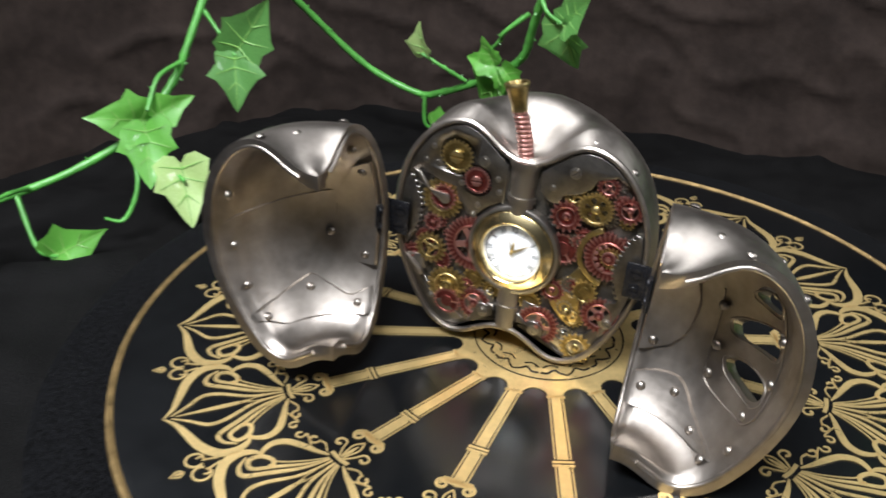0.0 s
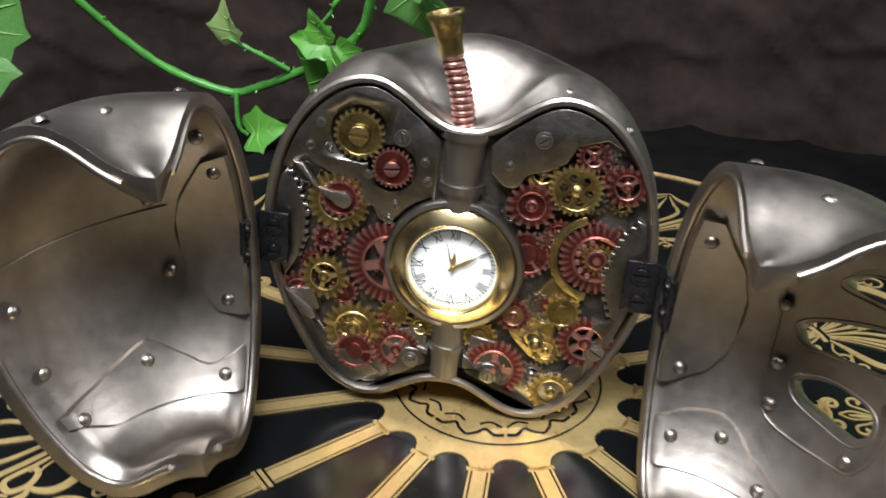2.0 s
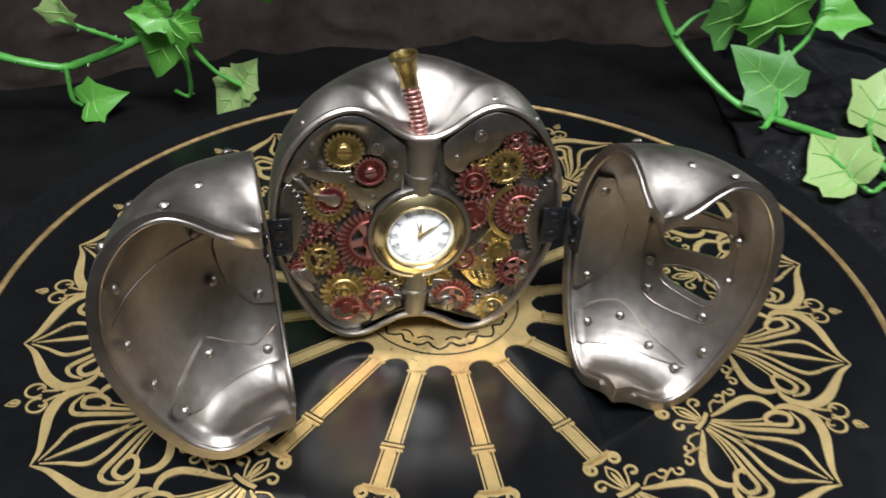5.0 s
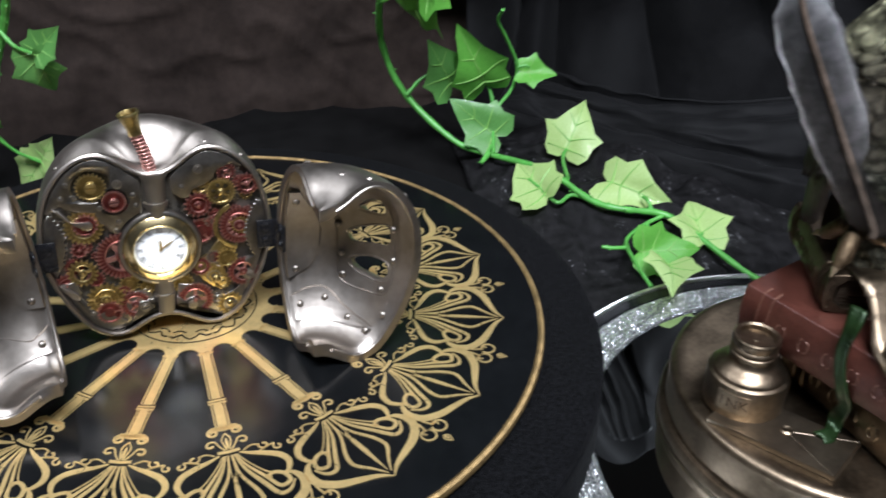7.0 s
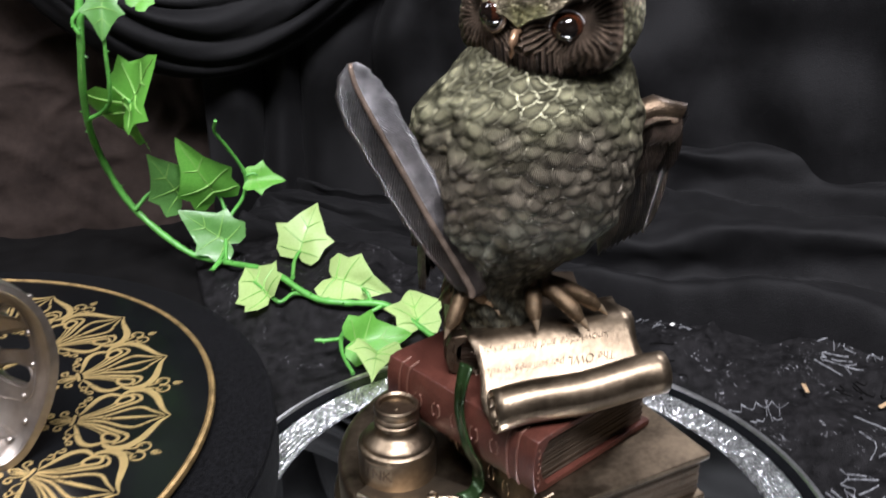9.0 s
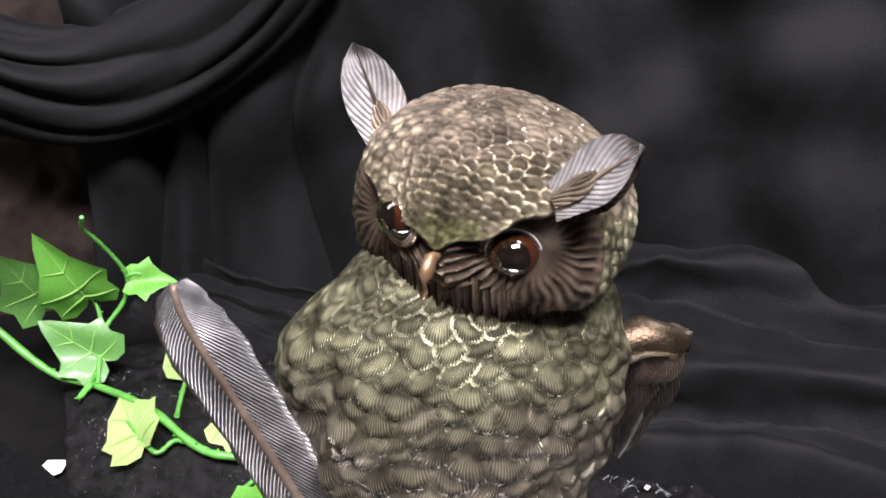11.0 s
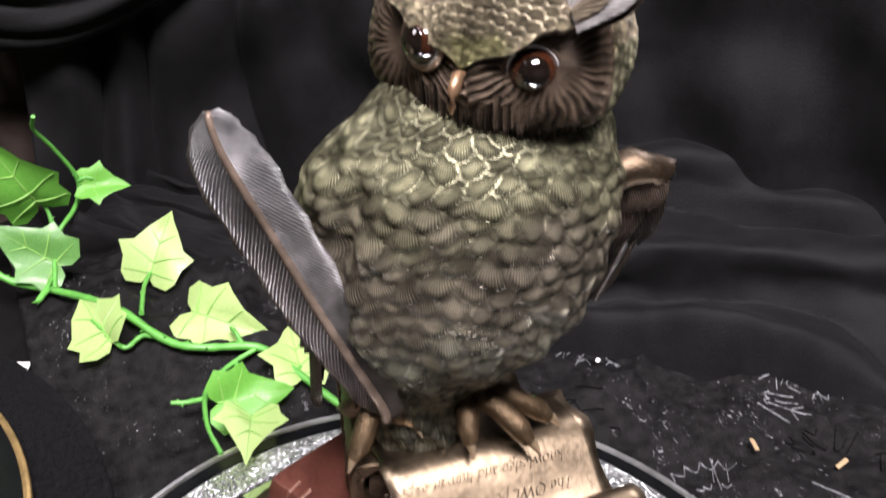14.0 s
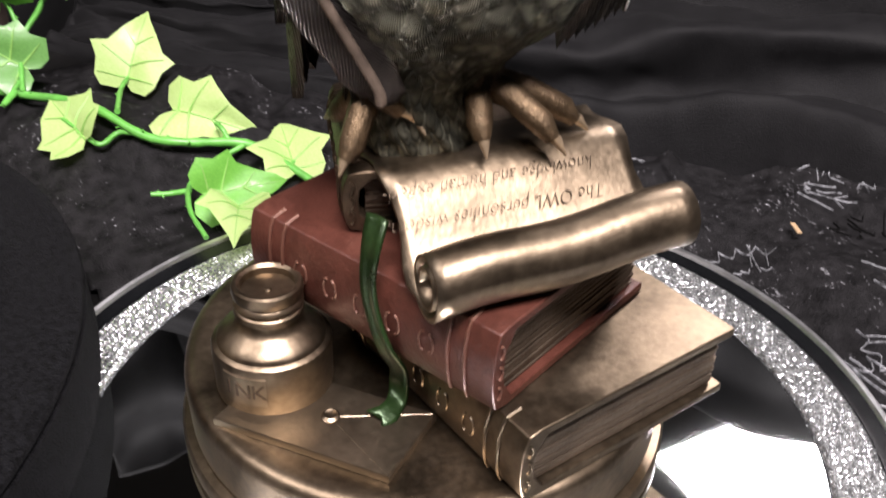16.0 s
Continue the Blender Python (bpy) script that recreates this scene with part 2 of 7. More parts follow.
def frame_on(p, normal, along=(0, 0, 1)):
    z = Vector(normal).normalized()
    x = Vector(along).cross(z)
    if x.length < 1e-4:
        x = Vector((1, 0, 0)).cross(z)
    x.normalize()
    y = z.cross(x)
    return Matrix.Translation(p) @ Matrix((x, y, z)).transposed().to_4x4()


# ---- unseen room closed round the table, kept dark to cut bounced light ----
def room():
    for nm, lo, hi in (("wall_north", (-2.6, 2.0, -0.8), (2.6, 2.1, 1.5)), ("wall_south", (-2.6, -2.6, -0.8), (2.6, -2.5, 1.5)),
                       ("wall_west", (-2.7, -2.5, -0.8), (-2.6, 2.0, 1.5)), ("wall_east", (2.6, -2.5, -0.8), (2.7, 2.0, 1.5))):
        tagged(part(nm, box(bmesh.new(), lo, hi), unseen_room_dark), "plain dark wall, unseen, added to close the room", "wall", kind="structure")
    tagged(part("floor", box(bmesh.new(), (-2.7, -2.6, -0.9), (2.7, 2.1, -0.8)), floor_mat), "plain brown floor, unseen, added to close the room", "floor", kind="structure")
    tagged(part("ceiling", box(bmesh.new(), (-2.7, -2.6, 1.5), (2.7, 2.1, 1.6)), unseen_room_dark), "plain dark ceiling, unseen, added to close the room", "ceiling", kind="structure")


room()

# ---- table, cloths and turntable ----
DISC = Matrix.Rotation(radians(-2.2), 4, "Z")
TRAY = Vector((0.2822, -0.1080, 0.0))
TRAY_Z = -0.0370


def ridged(x, y):
    """height of soft cloth wrinkles"""
    p = Vector((x * 9, y * 9, 0.3))
    a = 1 - abs(noise.noise(p + Vector((noise.noise(p * 0.7) * 1.5, 0, 0))))
    return a**5 * 0.7 + 0.3 * noise.noise(p * 2.7)


def table():
    t = thing("table", pose(0, 0, 0), "table under the display, covered in black cloth", "table")
    bm = box(bmesh.new(), (-0.95, -0.75, -0.075), (1.25, 0.75, -0.052), bevel=0.004)
    part("tabletop", bm, floor_mat, t)
    leg = None
    for x in (-0.88, 1.18):
        for y in (-0.68, 0.68):
            if leg is None:
                leg = part("leg", box(bmesh.new(), (-0.03, -0.03, -0.8), (0.03, 0.03, -0.075), bevel=0.004), floor_mat, t, at=pose(x, y, 0))
            else:
                same_part(leg, t, pose(x, y, 0))


def smooth01(a, b, x):
    u = min(1, max(0, (x - a) / (b - a)))
    return u * u * (3 - 2 * u)


def cloth_height(x, y):
    r = math.hypot(x, y)
    rt = math.hypot(x - TRAY.x, y - TRAY.y)
    clear = smooth01(0.19, 0.26, r) * smooth01(0.145, 0.20, rt)
    h = -0.0495 + 0.004 * ridged(x, y) * smooth01(0.16, 0.3, min(r + 0.02, rt + 0.06))
    h += clear * (0.006 + 0.011 * max(0, ridged(x * 1.3 + 5, y * 1.3)))
    # heaped up towards the back
    h += smooth01(0.0, 0.30, y) * 0.008 * smooth01(-0.05, 0.25, x) * clear
    return h


def table_cloth():
    nx, ny = 230, 150
    bm = bmesh.new()
    g = []
    for i in range(nx + 1):
        x = -0.95 + 2.2 * i / nx
        g.append([bm.verts.new((x, y, cloth_height(x, y))) for y in (-0.75 + 1.5 * j / ny for j in range(ny + 1))])
    for i in range(nx):
        for j in range(ny):
            bm.faces.new((g[i][j], g[i + 1][j], g[i + 1][j + 1], g[i][j + 1]))
    ob = part("tablecloth", bm, black_cloth, angle=180)
    m = ob.modifiers.new("thick", "SOLIDIFY")
    m.thickness = 0.0012
    tagged(ob, "rumpled black cloth spread over the table", "tablecloth")


table()
table_cloth()


def turntable_base():
    t = thing("turntable", pose(0, 0, 0), "round display turntable covered in charcoal felt", "turntable")
    part("felt_top", lathe([(0.1885, -0.0095), (0.1898, -0.0085), (0.1895, -0.0072), (0.186, -0.006), (0.0, -0.006)], 96), felt, t)
    part("felt_side", lathe([(0.187, -0.0445), (0.190, -0.044), (0.1908, -0.030), (0.1903, -0.0105), (0.1890, -0.0098), (0.1886, -0.0100)], 96), felt, t)
    part("foot_plate", lathe([(0, -0.0485), (0.184, -0.0485), (0.186, -0.0465), (0.186, -0.0440), (0, -0.0440)], 96), iron, t)


turntable_base()


def stroke(bm, pts, w0, w1=None, mid=None, z=0.00025, n=6, th=0.00025):
    """a painted line of changing width: w0 at its start, mid at its middle, w1 at its end"""
    w1 = w0 if w1 is None else w1
    pts = spline([(p[0], p[1], 0) for p in pts], n)
    rows = []
    for i, p in enumerate(pts):
        d = (pts[min(i + 1, len(pts) - 1)] - pts[max(i - 1, 0)]).normalized()
        s = Vector((-d.y, d.x, 0))
        t = i / (len(pts) - 1)
        w = w0 + (w1 - w0) * t
        if mid:
            w += (mid - (w0 + w1) / 2) * math.sin(math.pi * t)
        w = max(w, 0.00012) / 2
        rows.append([bm.verts.new((*(p + s * k * w).xy, z + h)) for k, h in ((-1, 0), (-1, th), (1, th), (1, 0))])
    for a, b in zip(rows, rows[1:]):
        for k in range(3):
            bm.faces.new((a[k], a[k + 1], b[k + 1], b[k])[::-1])
    return bm


def spiral(cx, cy, r0, r1, a0, turns, n=14):
    out = []
    for i in range(n + 1):
        t = i / n
        a = radians(a0) + turns * 2 * math.pi * t
        r = r0 + (r1 - r0) * t
        out.append((cx + r * math.cos(a), cy + r * math.sin(a)))
    return out


def flat(bm, outline, z=0.00025, th=0.00025):
    plate(bm, outline, z, z + th)


def disc_pattern(disc):
    # one column with its capital
    col = bmesh.new()
    for a, b in ((0.0372, 0.0690), (0.0724, 0.0862)):
        w = lambda r: 0.00165 + (r - 0.037) * 0.006
        flat(col, [(a, -w(a)), (b, -w(b)), (b, w(b)), (a, w(a))])
        for s in (-1, 1):
            stroke(col, [(a, s * (w(a) + 0.00075)), (b, s * (w(b) + 0.00075))], 0.0005)
    for r in (0.0378, 0.0702, 0.0718):
        stroke(col, [(r, -0.0030 - r * 0.008), (r, 0.0030 + r * 0.008)], 0.0010)
    stroke(col, [(0.0866, -0.0050), (0.0866, 0.0050)], 0.0012)
    for s in (-1, 1):
        stroke(col, [(0.0872, 0), (0.0874, s * 0.003)] + spiral(0.0893, s * 0.0043, 0.0022, 0.0005, 180, -s * 1.35), 0.0014, 0.0008)
    flat(col, [(0.0868, -0.0042), (0.0884, -0.0030), (0.0890, 0), (0.0884, 0.0030), (0.0868, 0.0042)])
    # fleur over the capital
    for s in (-1, 1):
        stroke(col, [(0.0905, 0), (0.0935, s * 0.0016), (0.0965, s * 0.0013), (0.1, s * 0.0004)], 0.0006)
        stroke(col, [(0.1, s * 0.0012), (0.0972, s * 0.0030), (0.0945, s * 0.0042)] + spiral(0.0958, s * 0.0060, 0.0020, 0.0007, 200 if s > 0 else 160, -s * 0.75, 9), 0.0006, 0.0012)
    stroke(col, [(0.0930, 0), (0.0990, 0)], 0.0003, 0.0006, 0.0012)
    stroke(col, [(0.1006, -0.0042), (0.1010, 0.0), (0.1006, 0.0042)], 0.0014)
    column = part("gold_column", col, gold_paint, disc, smooth=False)

    # one palmette
    pal = bmesh.new()
    for s in (-1, 1):
        q = lambda *p: [(u, s * v) for u, v in p]
        # heart-shaped lobe beside the knot
        stroke(pal, q((0.1022, 0.0036), (0.1040, 0.0075), (0.1058, 0.0125), (0.1085, 0.0178), (0.1125, 0.0203), (0.1165, 0.0196), (0.1180, 0.0180)), 0.0006, 0.0008, 0.0026)
        # outer bow up to the tip
        stroke(pal, q((0.1178, 0.0182), (0.1195, 0.0212), (0.1235, 0.0234), (0.1290, 0.0228), (0.1340, 0.0178), (0.1372, 0.0110), (0.1402, 0.0045), (0.1440, 0.0)), 0.0007, 0.0004, 0.0036)
        # inner volutes
        stroke(pal, q((0.1030, 0.0020), (0.1100, 0.0052), (0.1180, 0.0108), (0.1240, 0.0150), (0.1225, 0.0188), (0.1186, 0.0176), (0.1168, 0.0140), (0.1180, 0.0118), (0.1193, 0.0126)), 0.0005, 0.0011, 0.0017)
        stroke(pal, q((0.1030, 0.0015), (0.1120, 0.0045), (0.1210, 0.0098), (0.1275, 0.0140), (0.1268, 0.0180), (0.1225, 0.0205)), 0.0004, 0.0006, 0.0018)
        stroke(pal, q((0.1030, 0.0026), (0.1090, 0.0062), (0.1150, 0.0110), (0.1168, 0.0136)), 0.0004, 0.0006)
        # long petals
        stroke(pal, q((0.1030, 0.0008), (0.1140, 0.0022), (0.1240, 0.0070), (0.1300, 0.0078), (0.1360, 0.0038), (0.1415, 0.0006)), 0.0004, 0.0004, 0.0016)
        # chain of curls to the neighbour
        stroke(pal, q((0.1018, 0.0052), (0.1000, 0.0085), (0.1005, 0.0110)) + [(u, s * v) for u, v in spiral(0.1012, 0.0130, 0.0022, 0.0006, 250, 0.9, 9)], 0.0006, 0.0010)
        stroke(pal, q((0.1040, 0.0110), (0.1018, 0.0158)) + [(u, s * v) for u, v in spiral(0.1034, 0.0180, 0.0019, 0.0006, 220, 0.9, 9)], 0.0006, 0.0009)
        # small fleur between two palmettes, one half
    for v in (-0.00045, 0.00045):
        stroke(pal, [(0.1030, v), (0.1110, v * 2), (0.1180, v)], 0.0003, 0.0003)
    stroke(pal, [(0.1140, 0), (0.1230, 0), (0.1400, 0)], 0.0002, 0.0002, 0.0020)
    palmette = part("gold_palmette", pal, gold_paint, disc, smooth=False)

    fl = bmesh.new()
    for s in (-1, 1):
        stroke(fl, [(0.1315, s * 0.0010)] + [(u, s * v) for u, v in spiral(0.1385, 0.0034, 0.0030, 0.0030, 200, -0.9, 12)], 0.0008, 0.0009)
        stroke(fl, [(u, s * v) for u, v in spiral(0.1372, 0.0032, 0.0016, 0.0008, 240, -0.6, 6)], 0.0009, 0.0005)
        stroke(fl, [(0.1432, 0), (0.1448, s * 0.0014), (0.1478, 0)], 0.0007, 0.0004)
    stroke(fl, [(0.1436, 0), (0.1462, 0)], 0.0004, 0.0004, 0.0010)
    fleur = part("gold_fleur", fl, gold_paint, disc, smooth=False)
    for k in range(16):
        a = Matrix.Rotation(radians(-90 + 11.25 + 22.5 * k), 4, "Z")
        b = Matrix.Rotation(radians(-90 + 22.5 * k), 4, "Z")
        if k == 0:
            column.matrix_basis, palmette.matrix_basis, fleur.matrix_basis = a, a, b
        else:
            same_part(column, disc, a), same_part(palmette, disc, a), same_part(fleur, disc, b)
    # hub with scalloped edge
    hub = bmesh.new()
    out = []
    for k in range(16):
        for i in range(12):
            a = 22.5 * i / 12 - 11.25
            # bite of a round arch between two necks
            d = abs(a) / 11.25
            r = 0.0335 + 0.0040 * (1 - math.sqrt(max(0, 1 - min(1, d / 0.62) ** 2))) if d < 0.62 else 0.0375
            t = radians(-90 + 22.5 * k + a)
            out.append((r * math.cos(t), r * math.sin(t)))
    c = hub.verts.new((0, 0, 0.0005))
    top = [hub.verts.new((x, y, 0.0005)) for x, y in out]
    low = [hub.verts.new((x, y, 0.0001)) for x, y in out]
    for i in range(len(out)):
        j = (i + 1) % len(out)
        hub.faces.new((c, top[i], top[j]))
        hub.faces.new((low[i], low[j], top[j], top[i]))
    part("gold_hub", hub, gold_paint, disc, smooth=False)
    ring = bmesh.new()
    stroke(ring, [(0.0285 * math.cos(t), 0.0285 * math.sin(t)) for t in (2 * math.pi * i / 48 for i in range(49))], 0.0005, z=0.0005, n=2)
    for k in range(8):
        m = Matrix.Rotation(radians(45 * k), 2)
        for s in (-1, 1):
            pts = [(0.0262, 0), (0.0245, s * 0.0024), (0.0226, s * 0.004), (0.0240, s * 0.0068), (0.0232, s * 0.0092)]
            stroke(ring, [tuple(m @ Vector(p)) for p in pts], 0.0007, 0.0009, z=0.0005)
            pts = [(0.0212, s * 0.002), (0.0196, s * 0.0045), (0.0205, s * 0.0078)]
            stroke(ring, [tuple(m @ Vector(p)) for p in pts], 0.0006, z=0.0005)
    part("hub_line", ring, lacquer, disc, "black painted lines", smooth=False)


def gold_disc():
    disc = thing("decorative_disc", DISC, "round black lacquered board with gold palmette ornament", "board")
    part("board", lathe([(0, -0.006), (0.1600, -0.006), (0.1615, -0.004), (0.1600, 0.0), (0.1575, 0.0001), (0, 0.0001)], 128), lacquer, disc)
    rim = bmesh.new()
    n, k = 128, 8
    g = []
    for i in range(n):
        a = 2 * math.pi * i / n
        g.append([rim.verts.new(((0.1612 + 0.0017 * math.cos(b)) * math.cos(a), (0.1612 + 0.0017 * math.cos(b)) * math.sin(a), -0.0012 + 0.0022 * math.sin(b))) for b in (2 * math.pi * j / k for j in range(k))])
    for i in range(n):
        for j in range(k):
            rim.faces.new((g[i][j], g[(i + 1) % n][j], g[(i + 1) % n][(j + 1) % k], g[i][(j + 1) % k]))
    part("gilt_edge", rim, gilt_worn, disc, "worn gilt edge")
    disc_pattern(disc)


gold_disc()


# ---- mirror tray ----
def glitter_mat():
    m = bpy.data.materials.new("crushed_glass")
    m.use_nodes = True
    nt = m.node_tree
    b = nt.nodes["Principled BSDF"]
    tc = nt.nodes.new("ShaderNodeTexCoord")
    vo = nt.nodes.new("ShaderNodeTexVoronoi")
    vo.inputs["Scale"].default_value = 2300
    nt.links.new(tc.outputs["Object"], vo.inputs["Vector"])
    ramp = nt.nodes.new("ShaderNodeValToRGB")
    ramp.color_ramp.elements[0].position, ramp.color_ramp.elements[1].position = 0.25, 0.8
    ramp.color_ramp.elements[0].color, ramp.color_ramp.elements[1].color = (0.20, 0.21, 0.21, 1), (0.88, 0.90, 0.89, 1)
    sep = nt.nodes.new("ShaderNodeSeparateColor")
    nt.links.new(vo.outputs["Color"], sep.inputs[0])
    nt.links.new(sep.outputs[0], ramp.inputs[0])
    nt.links.new(ramp.outputs[0], b.inputs["Base Color"])
    b.inputs["Metallic"].default_value, b.inputs["Roughness"].default_value = 0.9, 0.24
    geo = nt.nodes.new("ShaderNodeNewGeometry")
    mul = nt.nodes.new("ShaderNodeVectorMath")
    mul.operation = "MULTIPLY_ADD"
    mul.inputs[1].default_value, mul.inputs[2].default_value = (0.9, 0.9, 0.9), (-0.45, -0.45, -0.45)
    nt.links.new(vo.outputs["Color"], mul.inputs[0])
    add = nt.nodes.new("ShaderNodeVectorMath")
    nt.links.new(mul.outputs[0], add.inputs[0])
    nt.links.new(geo.outputs["Normal"], add.inputs[1])
    nrm = nt.nodes.new("ShaderNodeVectorMath")
    nrm.operation = "NORMALIZE"
    nt.links.new(add.outputs[0], nrm.inputs[0])
    nt.links.new(nrm.outputs[0], b.inputs["Normal"])
    return m


glitter = glitter_mat()


def mirror_tray():
    t = thing("mirror_tray", pose(TRAY.x, TRAY.y, TRAY_Z), "round mirror tray with a crushed glass border and silver rim", "tray")
    part("mirror", lathe([(0, -0.004), (0.1148, -0.004), (0.1151, -0.0008), (0.1144, 0.0), (0, 0.0)], 96), mirror, t)
    # rows of glass chips
    prof = [(0.1152, -0.006), (0.1152, 0.0004)]
    for k in range(7):
        r = 0.1156 + k * 0.0024
        prof += [(r, 0.0008), (r + 0.0010, 0.0013), (r + 0.0021, 0.0008)]
    prof += [(0.1324, -0.006)]
    part("glass_border", lathe(prof, 128), glitter, t, "band of silver crushed glass")
    part("glass_band", lathe([(0.1326, -0.006), (0.1326, 0.0009), (0.1340, 0.0012), (0.1376, 0.0022), (0.1376, -0.006)], 128), lacquer, t, "dark glass band inside the rim")
    part("rim", lathe([(0.1377, -0.012), (0.1405, -0.012), (0.1412, -0.002), (0.1407, 0.0028), (0.1396, 0.0038), (0.1384, 0.0034), (0.1377, 0.0022)], 128), silver, t, "silver metal rim")
    part("base_plate", lathe([(0, -0.012), (0.1374, -0.012), (0.1374, -0.0065), (0, -0.0065)], 96), iron, t)


mirror_tray()


# ---- drapes ----
def drape(name, path, tops, folds, material, label, seed, n=260, m=90, lean=0.05, fine=0.35, crease=0.0):
    """hanging cloth along a plan line: folds that run down, and crushed creases"""
    pts = spline([(x, y, 0) for x, y in path], 40)
    bm = bmesh.new()
    g = []
    L = len(pts)
    rnd = random.Random(seed)
    ph = [rnd.uniform(0, 6) for _ in range(6)]
    z0 = -0.055
    for i in range(n + 1):
        f = i / n * (L - 1)
        a = min(int(f), L - 2)
        p = pts[a].lerp(pts[a + 1], f - a)
        d = (pts[min(a + 3, L - 1)] - pts[max(a - 3, 0)]).normalized()
        s = Vector((d.y, -d.x, 0))
        col = []
        u = i / n * 10
        z1 = tops[0] + (tops[1] - tops[0]) * i / n
        for j in range(m + 1):
            v = j / m
            z = z0 + (z1 - z0) * v
            w = u + 0.6 * noise.noise(Vector((u * 0.4, v * 1.6, seed)))
            h = folds * (math.sin(w * 2.6 + ph[0]) * 0.55 + 0.45 * math.sin(w * 4.7 + ph[1] + v * 1.2) + fine * 0.4 * math.sin(w * 9.7 + ph[2] - v)) * (0.35 + 0.65 * v)
            h += folds * 0.7 * noise.noise(Vector((u * 1.1, v * 5.0, seed + 4)))
            h += folds * fine * noise.noise(Vector((u * 3.5, v * 11.0, seed + 9)))
            q_ = Vector((u * 1.6 + 0.5 * z * 30, v * 4.0 - u * 0.8, seed + 15))
            h += folds * crease * (1 - abs(noise.noise(q_ + Vector((noise.noise(q_ * 1.7), 0, 0))))) ** 7
            q = p + s * (h + lean * (1 - v) ** 2)
            col.append(bm.verts.new((q.x, q.y, z)))
        g.append(col)
    for i in range(n):
        for j in range(m):
            bm.faces.new((g[i][j], g[i + 1][j], g[i + 1][j + 1], g[i][j + 1]))
    ob = part(name, bm, material, angle=180)
    md = ob.modifiers.new("thick", "SOLIDIFY")
    md.thickness, md.offset = 0.0015, 0
    return tagged(ob, label, "drape", kind="structure")


drape("backdrop_brown", [(-0.72, -0.60), (-0.52, -0.24), (-0.42, 0.04), (-0.31, 0.24), (-0.11, 0.335), (0.10, 0.350), (0.26, 0.345), (0.36, 0.345)], (0.34, 0.34), 0.0042, brown_cloth, "dark brown crushed fabric hanging behind the display", 3, lean=0.035, fine=0.6, crease=1.0, n=340, m=120)


def cloth_sheet(name, rows, label):
    bm = bmesh.new()
    g = [[bm.verts.new(p) for p in r] for r in rows]
    for a, b in zip(g, g[1:]):
        for j in range(len(a) - 1):
            bm.faces.new((a[j], b[j], b[j + 1], a[j + 1]))
    ob = part(name, bm, drape_black, angle=180)
    md = ob.modifiers.new("thick", "SOLIDIFY")
    md.thickness, md.offset = 0.0015, 0
    return tagged(ob, label, "drape", kind="structure")


def soft_fold(x, k=0.65):
    """round tops and narrow creases"""
    return abs(math.sin(math.pi * x)) ** k


def wave(x):
    return 0.5 + 0.5 * math.sin(2 * math.pi * x)


def black_drape():
    """the hanging black cloth: gathered folds under the bow, broad slack ones beside it"""
    line = spline([(0.200, 0.330, 0), (0.28, 0.318, 0), (0.37, 0.275, 0), (0.47, 0.205, 0), (0.57, 0.115, 0), (0.68, -0.02, 0), (0.82, -0.25, 0)], 40)
    n, m = 300, 120
    rows = []
    for i in range(n + 1):
        u = i / n
        f = u * (len(line) - 1)
        a = min(int(f), len(line) - 2)
        p = line[a].lerp(line[a + 1], f - a)
        d = (line[min(a + 4, len(line) - 1)] - line[max(a - 4, 0)]).normalized()
        out = Vector((d.y, -d.x, 0))
        left = 1 - smooth01(0.24, 0.50, u)
        right = smooth01(0.40, 0.62, u)
        row = []
        for j in range(m + 1):
            v = j / m
            z = -0.055 + (0.395 - 0.115 * smooth01(0.30, 0.58, u)) * v
            w1 = noise.noise(Vector((u * 5, v * 1.6, 2.0)))
            w2 = noise.noise(Vector((u * 3, v * 2.2, 8.0)))
            h = left * 0.042 * soft_fold(u * 8.5 + 1.1 * w1 + 2.2 * (1 - v) * (0.45 - u) + 0.4 * w2, 0.8) * (0.7 + 0.6 * w2)
            h += (1 - left) * 0.030 * wave(u * 6.6 + 1.15 * v + 0.7 * w2) * (0.75 + 0.5 * w1) * smooth01(0.15, 0.6, v)
            h += right * 0.008 * smooth01(0.35, 0.6, v) * wave(v * 3.4 + 9 * (u - 0.72) ** 2 + 0.5 * w1)
            h += left * 0.020 * wave(v * 3.1 - 20.0 * (u - 0.16) ** 2 + 0.5 * w1) * smooth01(0.2, 0.45, v)
            h += 0.010 * w2 + 0.004 * noise.noise(Vector((u * 14, v * 7, 5.0)))
            row.append(p + out * (h + 0.03 * (1 - v) ** 2) + Vector((0, 0, z)))
        rows.append(row)
    cloth_sheet("backdrop_black", rows, "black fabric hanging in deep soft folds")


